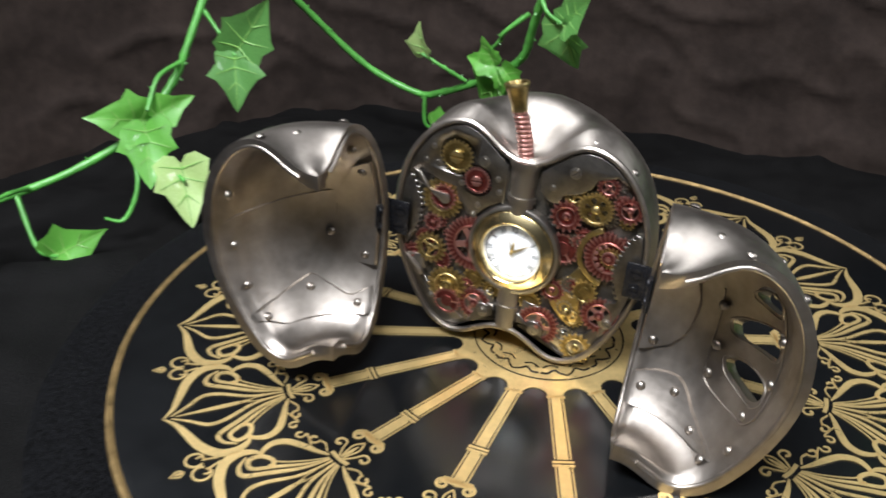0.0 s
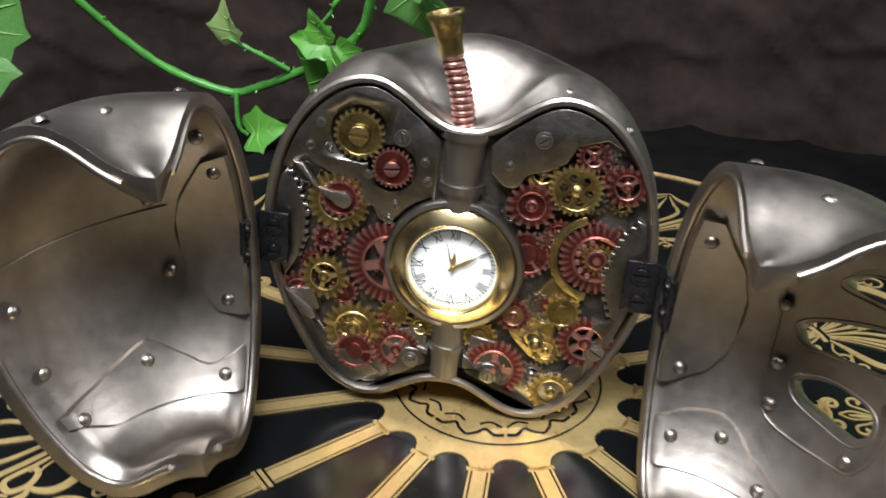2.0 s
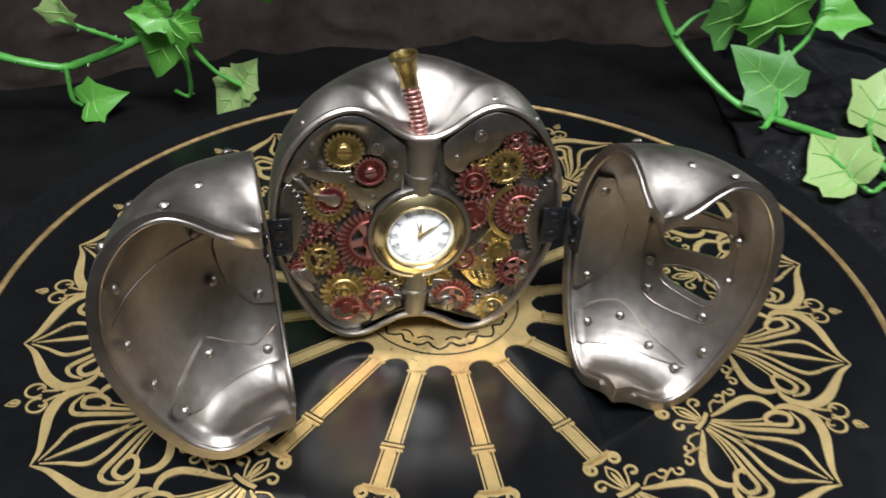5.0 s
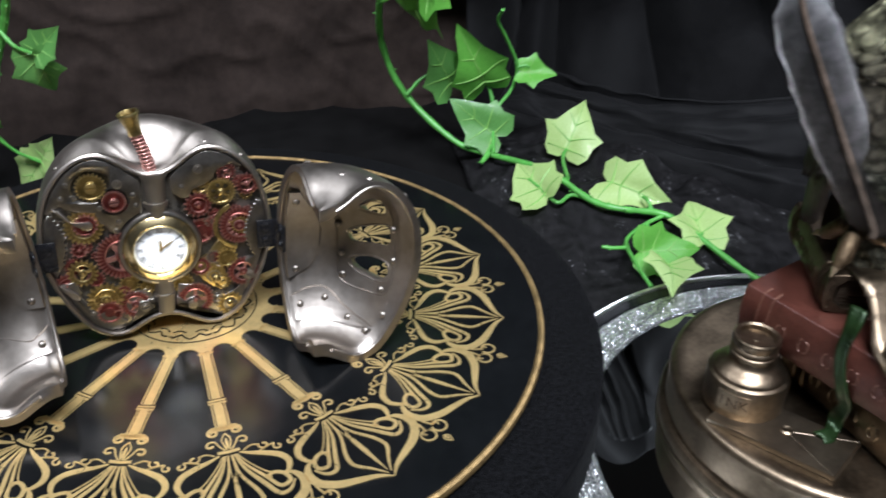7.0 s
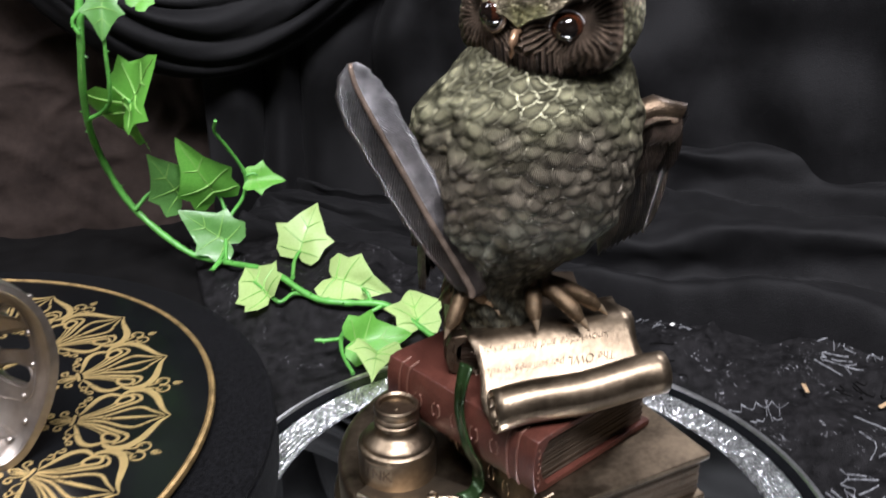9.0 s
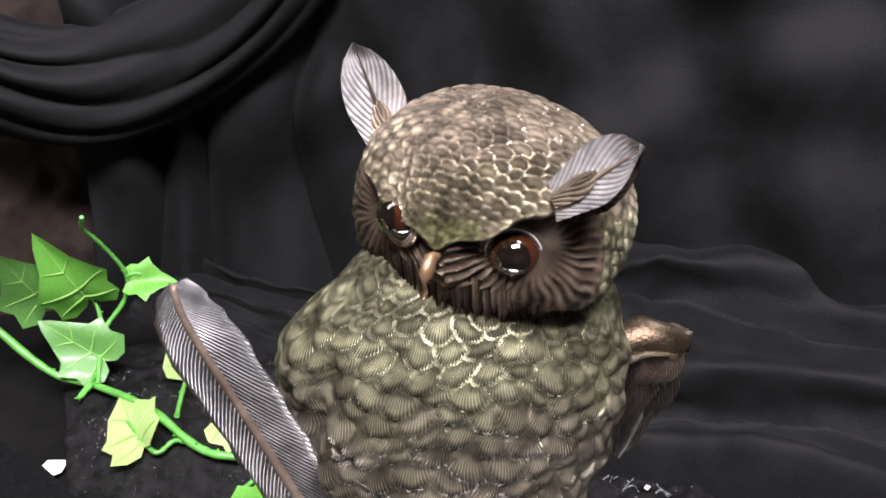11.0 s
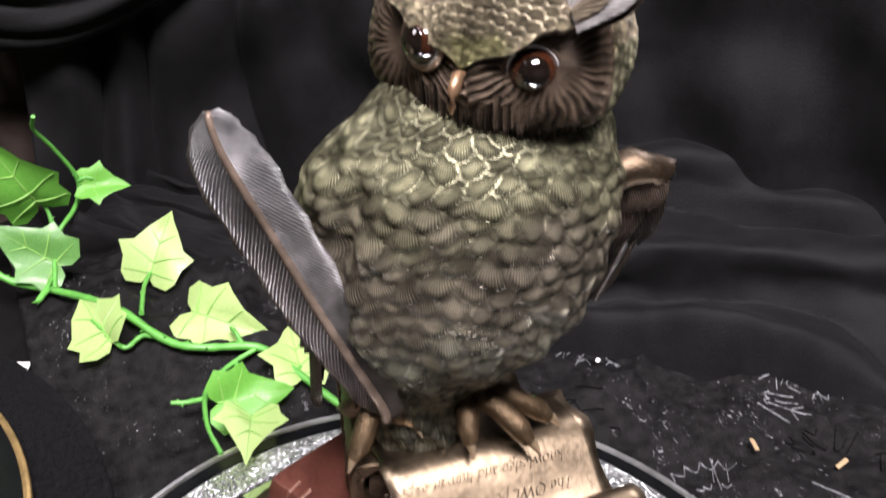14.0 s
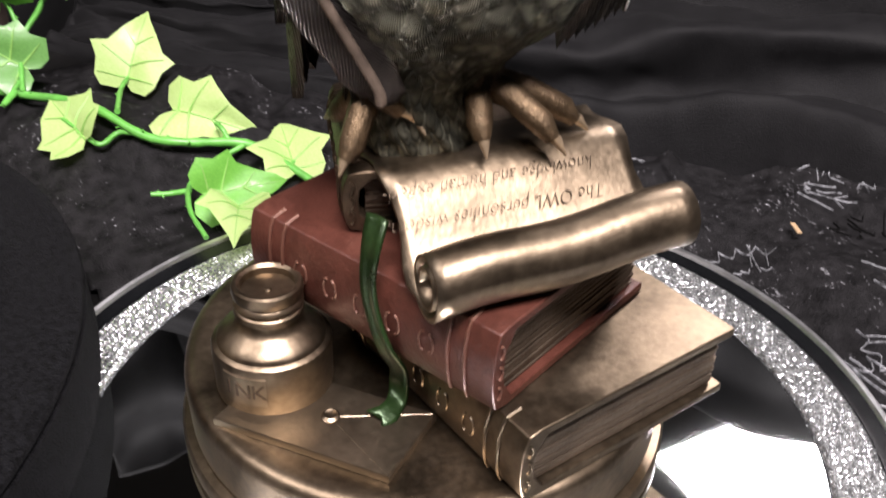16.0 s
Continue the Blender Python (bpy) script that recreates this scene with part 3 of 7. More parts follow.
def black_heap():
    """the foot of the black cloth, pushed together in long level folds"""
    line = spline([(0.205, 0.275, 0), (0.255, 0.215, 0), (0.330, 0.130, 0), (0.415, 0.050, 0), (0.485, -0.002, 0), (0.560, -0.075, 0), (0.66, -0.20, 0), (0.80, -0.36, 0)], 40)
    n, m = 300, 110
    rows = []
    for i in range(n + 1):
        u = i / n
        f = u * (len(line) - 1)
        a = min(int(f), len(line) - 2)
        p = line[a].lerp(line[a + 1], f - a)
        d = (line[min(a + 4, len(line) - 1)] - line[max(a - 4, 0)]).normalized()
        out = Vector((-d.y, d.x, 0))
        amp = 0.35 + 0.65 * smooth01(0.18, 0.55, u)
        deep = 0.055 + 0.115 * smooth01(0.15, 0.6, u)
        row = []
        for j in range(m + 1):
            v = j / m
            w = noise.noise(Vector((u * 4.5, v * 2.0, 3.0)))
            w2 = noise.noise(Vector((u * 11, v * 5.0, 6.0)))
            x = v * (1.9 + 1.0 * u) + 0.95 * w + 0.9 * u
            z = -0.047 + 0.012 * smooth01(0, 0.06, v) + 0.072 * amp * v**0.9 + amp * 0.031 * soft_fold(x, 0.75) * smooth01(0.0, 0.1, v) * (0.7 + 0.5 * w2)
            z += 0.003 * noise.noise(Vector((u * 30, v * 12, 1.0)))
            lean = 0.012 * amp * math.cos(2 * math.pi * x) * smooth01(0.05, 0.2, v)
            row.append(p + out * (v * deep + lean - 0.006 * w2) + Vector((0, 0, z)))
        rows.append(row)
    cloth_sheet("backdrop_heap", rows, "black fabric heaped in long level folds on the table")


black_drape()
black_heap()


# ---- cloth with a cobweb print, and its silver threads ----
web_silver = mat("silver_thread", (0.42, 0.43, 0.45), 0.45, 0.3, 0.95, 420)


def gather(x, y):
    """puffed folds where the lace is pushed together beside the tray"""
    k = math.exp(-(((x - 0.235) / 0.075) ** 2) - ((y - 0.135) / 0.085) ** 2)
    k = k + 0.8 * math.exp(-(((x - 0.30) / 0.06) ** 2) - ((y - 0.10) / 0.06) ** 2)
    q = Vector((x * 22 + 9, y * 22, 3.3))
    r = 1 - abs(noise.noise(q + Vector((noise.noise(q * 0.6) * 1.6, noise.noise(q * 0.8 + Vector((7, 0, 0))) * 1.4, 0))))
    return k * (0.004 + 0.013 * max(0, r - 0.25))


def web_cloth():
    nx, ny = 230, 250
    bm = bmesh.new()
    g = []
    def edge(x, y):
        return cloth_height(x, y) + 0.0026 + 0.0030 * noise.noise(Vector((x * 38, y * 38, 2.0))) + 0.0016 * abs(noise.noise(Vector((x * 85, y * 85, 6.0)))) + gather(x, y)
    for i in range(nx + 1):
        col = []
        for j in range(ny + 1):
            a, b = i / nx, j / ny
            x, y = 0.17 + 0.52 * a, -0.38 + 0.62 * b
            col.append(bm.verts.new((x, y, edge(x, y))))
        g.append(col)
    for i in range(nx):
        for j in range(ny):
            x, y = 0.17 + 0.52 * (i + 0.5) / nx, -0.38 + 0.62 * (j + 0.5) / ny
            if math.hypot(x, y) < 0.196 or math.hypot(x - TRAY.x, y - TRAY.y) < 0.132:
                continue
            bm.faces.new((g[i][j], g[i + 1][j], g[i + 1][j + 1], g[i][j + 1]))
    bmesh.ops.delete(bm, geom=[v for v in bm.verts if not v.link_faces], context="VERTS")
    t = thing("web_cloth", pose(0, 0, 0), "black lace cloth with a silver cobweb pattern", "cloth")
    c = part("lace", bm, lace_cloth, t, angle=180)
    md = c.modifiers.new("thick", "SOLIDIFY")
    md.thickness = 0.001
    rnd = random.Random(11)
    silver_bm, black_bm = bmesh.new(), bmesh.new()
    def line(pts, w, th=silver_bm):
        rows = []
        for k, (x, y) in enumerate(pts):
            q = pts[min(k + 1, len(pts) - 1)]
            o = pts[max(k - 1, 0)]
            d = Vector((q[0] - o[0], q[1] - o[1])).normalized()
            s = Vector((-d.y, d.x)) * w
            z = edge(x, y) + 0.0006
            rows.append([th.verts.new((x + s.x * f, y + s.y * f, z + h)) for f, h in ((-1, -0.0004), (-0.6, 0.0004), (0.6, 0.0004), (1, -0.0004))])
        for a, b in zip(rows, rows[1:]):
            for k in range(3):
                th.faces.new((a[k], b[k], b[k + 1], a[k + 1]))
    def ok(x, y):
        return math.hypot(x, y) > 0.2 and math.hypot(x - TRAY.x, y - TRAY.y) > 0.146 and 0.385 < x < 0.68 and -0.37 < y < 0.10
    def strokes(pts, w, th):
        """draws the stretches of a line that lie on the open cloth"""
        run = []
        for p in pts + [None]:
            if p is not None and ok(*p):
                run.append(p)
                continue
            if len(run) > 2:
                line(run, w, th)
            run = []
    for gx in range(6):
        for gy in range(9):
            cx, cy = 0.395 + 0.056 * gx + rnd.uniform(-0.016, 0.016), -0.36 + 0.056 * gy + rnd.uniform(-0.016, 0.016)
            R = rnd.uniform(0.026, 0.044)
            a0, spread, nr = rnd.uniform(0, 6.28), rnd.uniform(1.6, 2.6), rnd.randint(5, 8)
            th = black_bm if rnd.random() < 0.3 else silver_bm
            rays = [a0 + spread * k / nr for k in range(nr + 1)]
            for a in rays:
                s0, s1 = rnd.uniform(0.35, 0.6), rnd.uniform(0.80, 1.1)
                bend = rnd.uniform(-0.25, 0.25)
                pts = [(cx + R * t * math.cos(a + bend * t), cy + R * t * math.sin(a + bend * t)) for t in (s0 + (s1 - s0) * q / 6 for q in range(7))]
                if rnd.random() < 0.75:
                    strokes(pts, rnd.uniform(0.00016, 0.00032), th)
            for ring in (0.50, 0.95):
                for a, b in zip(rays, rays[1:]):
                    if rnd.random() < 0.5:
                        continue
                    pts = [(cx + R * q2 * math.cos(a + (b - a) * q), cy + R * q2 * math.sin(a + (b - a) * q)) for q, q2 in ((q, ring * (1 - 0.16 * math.sin(math.pi * q))) for q in (0, 0.2, 0.4, 0.6, 0.8, 1))]
                    strokes(pts, rnd.uniform(0.00014, 0.00030), th)
    tagged(part("silver_thread", silver_bm, web_silver, t, "broken silver cobweb lines"), kind="stuff")
    tagged(part("black_thread", black_bm, black_cloth, t, "raised black cobweb lines"), kind="stuff")


web_cloth()


def drape_swag():
    """a bunched length of black cloth that hangs in a bow before the drape"""
    line = spline(SWAG, 14)
    n, m = len(line) - 1, 44
    bm = bmesh.new()
    g = []
    for i, p in enumerate(line):
        t = i / n
        d = (line[min(i + 1, n)] - line[max(i - 1, 0)]).normalized()
        out = Vector((d.y, -d.x, 0)).normalized()
        if out.y > 0:
            out = -out
        up = out.cross(d)
        if up.z < 0:
            up = -up
        half = 0.036 * (0.62 + 0.38 * math.sin(math.pi * min(1, t * 1.05)))
        row = []
        for j in range(m + 1):
            a = -1 + 2 * j / m
            ph = a * 6.0 + 1.9 * t + 2.6 * noise.noise(Vector((t * 2.2, a * 1.1, 4.0)))
            bulge = 0.016 * math.sqrt(max(0, 1 - a * a)) + 0.0095 * abs(math.sin(ph)) ** 0.8 * (0.6 + 0.8 * noise.noise(Vector((t * 4, a * 2, 9.0)))) * (1 - 0.6 * a * a)
            row.append(bm.verts.new(p + up * (a * half) + out * bulge))
        g.append(row)
    for i in range(n):
        for j in range(m):
            bm.faces.new((g[i][j], g[i + 1][j], g[i + 1][j + 1], g[i][j + 1]))
    ob = part("backdrop_swag", bm, drape_black, angle=180)
    md = ob.modifiers.new("thick", "SOLIDIFY")
    md.thickness, md.offset = 0.0015, 0
    tagged(ob, "bunched black fabric hanging in a bow", "drape", kind="structure")


SWAG = [(0.051, 0.299, 0.218), (0.092, 0.293, 0.179), (0.124, 0.291, 0.151), (0.161, 0.288, 0.129), (0.202, 0.282, 0.123), (0.243, 0.277, 0.136), (0.282, 0.269, 0.159), (0.318, 0.258, 0.193), (0.342, 0.245, 0.231), (0.356, 0.234, 0.269)]
drape_swag()

# ---- apple clock ----
APPLE = pose(-0.0085, -0.015, 0.0022, 0, 0, 9.1) @ Matrix.Rotation(radians(3), 4, "Y") @ Matrix.Rotation(radians(-4.3), 4, "X") @ Matrix.Translation((-0.0022, 0, 0))
FACE_Y = -0.0045
OUTER = [(0, .0745), (.004, .0750), (.009, .0775), (.014, .0812), (.019, .0838), (.024, .0842), (.030, .0822), (.036, .0775), (.0415, .0700), (.0450, .0610), (.0467, .0510), (.0467, .0430), (.0452, .0340), (.0420, .0240), (.0375, .0145), (.0315, .0060), (.0255, .0018), (.0205, .0006), (.0155, .0016), (.0100, .0046), (.005, .0070), (0, .0078)]


def apple_profile(n=3):
    return [(max(0.0, p.x), p.y) for p in spline([(r, z, 0) for r, z in OUTER], n)]


def inset_profile(prof, d):
    """the profile moved inwards by d, kept off the axis"""
    out = []
    for i, (r, z) in enumerate(prof):
        a, b = prof[max(i - 1, 0)], prof[min(i + 1, len(prof) - 1)]
        t = Vector((b[0] - a[0], b[1] - a[1])).normalized()
        out.append((max(0.0, r + t.y * d), z - t.x * d))
    return out


def lobed(v, top=0.0009):
    """soft shoulders of the fruit"""
    a = math.atan2(v.y, v.x)
    k = max(0, v.z - 0.05) / 0.034 + max(0, 0.02 - v.z) / 0.03
    v.z += top * 0.8 * k * math.cos(4 * a + math.pi)
    return v


def gear(r, teeth, th, style, hub=0.3, tooth=None):
    """a cog in the plane z = 0 of its own; style: solid, slot, holes, ring, or a number of spokes"""
    bm = bmesh.new()
    tooth = tooth or min(0.0011, 2.2 * r / teeth * 1.1)
    ri = r - tooth
    # toothed outline
    out = []
    for i in range(teeth):
        for f, q in ((0.0, ri), (0.28, ri), (0.42, r), (0.68, r), (0.82, ri)):
            a = 2 * math.pi * (i + f) / teeth
            out.append((q * math.cos(a), q * math.sin(a)))
    inner = ri * (0.64 if style == "ring" or isinstance(style, int) else 0.0)
    n = len(out)
    def loop(rad, z):
        return [bm.verts.new((rad * math.cos(2 * math.pi * i / n), rad * math.sin(2 * math.pi * i / n), z)) for i in range(n)]
    top = [bm.verts.new((x, y, th)) for x, y in out]
    low = [bm.verts.new((x, y, 0)) for x, y in out]
    rings = [low, top]
    if inner:
        rings += [loop(inner * 1.16, th), loop(inner * 1.10, th * 1.25), loop(inner, th * 1.1), loop(inner, 0)]
    elif style == "holes":
        rings += [loop(ri * 0.86, th), loop(ri * 0.82, th * 0.85)]
    else:
        rings += [loop(ri * 0.9, th), loop(ri * 0.86, th * 0.8), loop(ri * 0.5, th * 0.8), loop(ri * 0.46, th * 1.1)]
    for a, b in zip(rings, rings[1:]):
        for i in range(n):
            bm.faces.new((a[i], a[(i + 1) % n], b[(i + 1) % n], b[i]))
    if style == "holes":
        k, hr, hc = 6, ri * 0.19, ri * 0.52
        web = rings[-1]
        mid = [bm.verts.new((ri * 0.26 * math.cos(2 * math.pi * i / n), ri * 0.26 * math.sin(2 * math.pi * i / n), th * 0.85)) for i in range(n)]
        # the web between rim and hub, bored six times
        per = n // k
        for h in range(k):
            c = 2 * math.pi * (h + 0.5) / k
            ctr = Vector((hc * math.cos(c), hc * math.sin(c), 0))
            idx = [(h * n // k + i) % n for i in range((h + 1) * n // k - h * n // k + 1)]
            loop_v = [web[i] for i in idx] + [mid[i] for i in idx[::-1]]
            m_ = len(loop_v)
            up, dn = [], []
            for v in loop_v:
                d = (v.co - ctr)
                d.z = 0
                d.normalize()
                up.append(bm.verts.new(ctr + d * hr + Vector((0, 0, th * 0.85))))
                dn.append(bm.verts.new(ctr + d * hr))
            for i in range(m_):
                j = (i + 1) % m_
                bm.faces.new((loop_v[i], loop_v[j], up[j], up[i]))
                bm.faces.new((up[i], up[j], dn[j], dn[i]))
        lathe([(ri * 0.26, th * 0.85), (ri * 0.24, th * 1.3), (ri * 0.13, th * 1.7), (0, th * 1.8)], 14, bm)
    elif not inner:
        bm.faces.new(rings[-1])
        if style == "slot":
            sw = ri * 0.07
            for s in (-1, 1):
                o = [(math.cos(t) * ri * 0.42, s * max(sw, math.sin(t) * ri * 0.42)) for t in (math.pi * i / 10 for i in range(11))]
                plate(bm, o if s > 0 else o[::-1], th * 1.0, th * 1.9, bevel=th * 0.15)
    if inner:
        hubr = max(ri * hub, 0.0006)
        lathe([(hubr, 0), (hubr, th * 1.15), (hubr * 0.8, th * 1.35), (hubr * 0.45, th * 1.4), (hubr * 0.4, th * 1.9), (0, th * 2.0)], 14, bm)
        if style == "ring":
            lathe([(inner, th * 0.35), (hubr, th * 0.35)], 24, bm)
        else:
            for k in range(style):
                m = Matrix.Rotation(2 * math.pi * k / style + 0.3, 4, "Z")
                w = ri * 0.11
                box(bm, (hubr * 0.7, -w, th * 0.1), (inner * 1.06, w, th * 1.0), m)
    return bm


def plate2(bm, outline, y0, y1, bev=0.0003):
    """a plate on the apple's face, its outline in (x, z), its front at y1"""
    a = [bm.verts.new((x, y0, z)) for x, z in outline]
    b = [bm.verts.new((x, y1, z)) for x, z in outline]
    f = bm.faces.new(b)
    k = len(outline)
    for i in range(k):
        bm.faces.new((a[i], a[(i + 1) % k], b[(i + 1) % k], b[i]))
    bm.normal_update()
    if f.normal.y > 0:
        bmesh.ops.reverse_faces(bm, faces=list({g for v in a + b for g in v.link_faces}))
    if bev:
        bmesh.ops.bevel(bm, geom=list(f.edges), offset=bev, segments=2, affect="EDGES", profile=0.5)
    return bm


def arc2(cx, cz, r, a0, a1, n=10):
    return [(cx + r * math.cos(radians(a0 + (a1 - a0) * i / n)), cz + r * math.sin(radians(a0 + (a1 - a0) * i / n))) for i in range(n + 1)]


def face_edge(d, lo, hi, side):
    """points of the apple's outline moved in by d, between heights, from low to high"""
    p = [(r * side, z) for r, z in inset_profile(apple_profile(3), d) if lo <= z <= hi]
    return p[::-1]


def screw(r=0.0011):
    bm = bmesh.new()
    lathe([(r * 1.45, 0), (r * 1.45, 0.00025), (r * 1.1, 0.0003), (r * 1.05, 0.0001)], 18, bm)
    for s in (-1, 1):
        o = [(math.cos(t) * r, s * max(r * 0.13, math.sin(t) * r)) for t in (math.pi * i / 9 for i in range(10))]
        plate(bm, o if s > 0 else o[::-1], 0, 0.0005, bevel=0.0001)
    return bm


def on_face(x, z, y=FACE_Y, turn=0.0):
    """a pose on the face: local z points out of it"""
    return Matrix.Translation((x, y, z)) @ Matrix.Rotation(radians(90), 4, "X") @ Matrix.Rotation(radians(turn), 4, "Z")


def text_mesh(body, size, depth, shear=0.0, thin=0.0):
    cu = bpy.data.curves.new("numeral", "FONT")
    cu.body, cu.size, cu.extrude, cu.align_x, cu.align_y, cu.resolution_u = body, size, depth, "CENTER", "CENTER", 3
    cu.shear, cu.offset = shear, thin
    ob = bpy.data.objects.new("numeral", cu)
    scene.collection.objects.link(ob)
    bpy.context.view_layer.update()
    me = bpy.data.meshes.new_from_object(ob.evaluated_get(bpy.context.evaluated_depsgraph_get()))
    bpy.data.objects.remove(ob)
    bpy.data.curves.remove(cu)
    return me


def glass_mat():
    m = bpy.data.materials.new("clear_glass")
    m.use_nodes = True
    b = m.node_tree.nodes["Principled BSDF"]
    b.inputs["Transmission Weight"].default_value, b.inputs["Roughness"].default_value, b.inputs["IOR"].default_value = 1.0, 0.02, 1.25
    return m


clear_glass = glass_mat()


def apple_body(apple):
    prof = apple_profile(3)
    bm = lathe(prof[::-1], 64, a0=0, a1=math.pi)
    for v in bm.verts:
        b = math.sin(math.atan2(max(0, v.co.y), abs(v.co.x) + 1e-9))
        r = math.hypot(v.co.x, v.co.y)
        k = smooth01(0.0, 0.02, r)
        lobed(v.co)
        v.co.x *= 1 + 0.05 * min(1, b * 3)
        v.co.y *= 1.02
        # a full lobe behind the stem, with soft valleys beside it
        v.co.z += k * max(0, (v.co.z - 0.045) / 0.04) * (0.0050 * min(1, b * 2.5) * (1 - 0.45 * (2 * b * math.sqrt(max(0, 1 - b * b))) ** 2) + 0.0034 * b**4)
        v.co.y += FACE_Y
    back = part("back_shell", bm, pewter, apple, "rounded pewter back of the apple", angle=60)
    # raised lip round the face
    lip = bmesh.new()
    half = [p for p in prof if p[0] > 0.0001]
    loop = [(r, z) for r, z in half] + [(-r, z) for r, z in half[::-1]]
    def off(d, y):
        q = inset_profile(half, d)
        q = [(max(r, 0.0008), z) for r, z in q]
        return [lip.verts.new((x, y, z)) for x, z in q + [(-r, z) for r, z in q[::-1]]]
    rings = [off(-0.0002, FACE_Y + 0.001), off(-0.0003, FACE_Y - 0.0004), off(0.0004, FACE_Y - 0.0010), off(0.0013, FACE_Y - 0.0010), off(0.0018, FACE_Y - 0.0002), off(0.0020, FACE_Y + 0.0035)]
    k = len(rings[0])
    for a, b in zip(rings, rings[1:]):
        for i in range(k):
            lip.faces.new((a[i], a[(i + 1) % k], b[(i + 1) % k], b[i]))
    bmesh.ops.recalc_face_normals(lip, faces=lip.faces)
    fl = bmesh.new()
    q = [(max(r, 0.0008), z) for r, z in inset_profile(half, 0.0019)]
    fl.faces.new([fl.verts.new((x, FACE_Y + 0.0025, z)) for x, z in q + [(-r, z) for r, z in q[::-1]]])
    bmesh.ops.solidify(fl, geom=fl.faces[:], thickness=0.0006)
    bmesh.ops.recalc_face_normals(fl, faces=fl.faces)
    part("movement_plate", fl, movement_dark, apple, "dark plate behind the cogs", smooth=False)
    part("face_rim", lip, pewter, apple, "raised pewter rim round the movement")
    # rivets on the back shell
    rv = None
    for x, y, z in ((0.012, 0.006, 0.0808), (0.022, 0.004, 0.0846), (-0.022, 0.006, 0.0846), (0.036, 0.004, 0.0776), (-0.036, 0.005, 0.0776), (0.0, 0.022, 0.0842)):
        p, nrm = Vector((x, FACE_Y + y, z)), Vector((x * 0.3, y * 0.3, 0.02 if z < 0.08 else 0.05)).normalized()
        m = frame_on(p, nrm)
        if rv is None:
            rv = part("rivet", dome(bmesh.new(), Matrix(), 0.0017, 0.0011), pewter, apple, at=m)
        else:
            same_part(rv, apple, m)


def face_plates(apple):
    Y1 = FACE_Y - 0.0001
    def add(name, outline, y1=Y1, material=pewter_dark, label="", bev=0.0003):
        return part(name, plate2(bmesh.new(), outline, FACE_Y + 0.0032, y1, bev), material, apple, label, angle=50)
    # upper left plate with two round seats
    o = [(-0.0052, 0.0738)] + face_edge(0.0024, 0.0745, 0.0828, -1)[::-1][:0]
    top = [p for p in face_edge(0.0024, 0.060, 0.083, -1) if p[0] < -0.0085]
    o = [(-0.0060, 0.0560), (-0.0056, 0.0640), (-0.0056, 0.0712), (-0.0085, 0.0738)] + top[::-1]
    o += [(-0.0405, 0.0605), (-0.0370, 0.0640), (-0.0350, 0.0618), (-0.0305, 0.0600), (-0.0240, 0.0590), (-0.0225, 0.0540), (-0.0205, 0.0530), (-0.0190, 0.0500), (-0.0165, 0.0488)]
    o += arc2(0, 0.0405, 0.0180, 152, 112, 6)
    seat = add("upper_left_plate", o, label="dark pewter plate with two round seats")
    bore = bmesh.new()
    for x, z, r in ((-0.0244, 0.0704, 0.0070), (-0.0163, 0.0632, 0.0058)):
        b = bmesh.new()
        lathe([(0, -0.01), (r, -0.01), (r, 0.01), (0, 0.01)], 40, bore, m=on_face(x, z, FACE_Y, 0))
        b.free()
    bmesh.ops.recalc_face_normals(bore, faces=bore.faces)
    cut = part("bore", bore, pewter_dark, apple)
    md = seat.modifiers.new("bore", "BOOLEAN")
    md.object, md.operation, md.solver, md.use_self = cut, "DIFFERENCE", "EXACT", True
    bpy.context.view_layer.update()
    me = bpy.data.meshes.new_from_object(seat.evaluated_get(bpy.context.evaluated_depsgraph_get()))
    seat.modifiers.clear()
    seat.data = me
    bpy.data.objects.remove(cut)
    # upper right plate
    top = [p for p in face_edge(0.0024, 0.066, 0.083, 1) if 0.0085 < p[0] < 0.0375]
    o = [(0.0085, 0.0738), (0.0062, 0.0715), (0.0068, 0.0650)] + arc2(0.0115, 0.0655, 0.0036, 220, 300, 6) + [(0.0150, 0.0655), (0.0200, 0.0672), (0.0235, 0.0695), (0.0255, 0.0735), (0.0320, 0.0757)] + top
    add("upper_right_plate", o, label="dark pewter plate beside the column")
    # plates behind the hinges, with toothed inner edges
    def toothed(pts, d=0.0009):
        out = []
        for a, b in zip(pts, pts[1:]):
            a, b = Vector(a), Vector(b)
            n_ = Vector((-(b - a).y, (b - a).x)).normalized()
            k = max(1, round((b - a).length / 0.0022))
            for i in range(k):
                for f, h in ((0, 0), (0.3, 0), (0.4, d), (0.75, d), (0.85, 0)):
                    out.append(tuple(a.lerp(b, (i + f) / k) + n_ * h))
        return out + [tuple(pts[-1])]
    edge = [p for p in face_edge(0.0024, 0.020, 0.0575, 1)]
    inner = toothed([(0.0415, 0.0580), (0.0385, 0.0545), (0.0365, 0.0490), (0.0350, 0.0430), (0.0362, 0.0370), (0.0385, 0.0310)])
    add("right_hinge_plate", edge + inner + [(0.0350, 0.0300), (0.0348, 0.0282), (0.0372, 0.0268)] + arc2(0.0369, 0.0221, 0.0032, 100, 230, 8) + [(0.0345, 0.0150)], label="dark pewter plate with a toothed edge")
    edge = [p for p in face_edge(0.0024, 0.030, 0.0590, -1)]
    inner = toothed([(-0.0415, 0.0600), (-0.0392, 0.0560), (-0.0370, 0.0500), (-0.0372, 0.0430), (-0.0390, 0.0370)])
    add("left_hinge_plate", [(x, z) for x, z in edge[::-1]][::-1] + inner, label="dark pewter plate with a toothed edge")
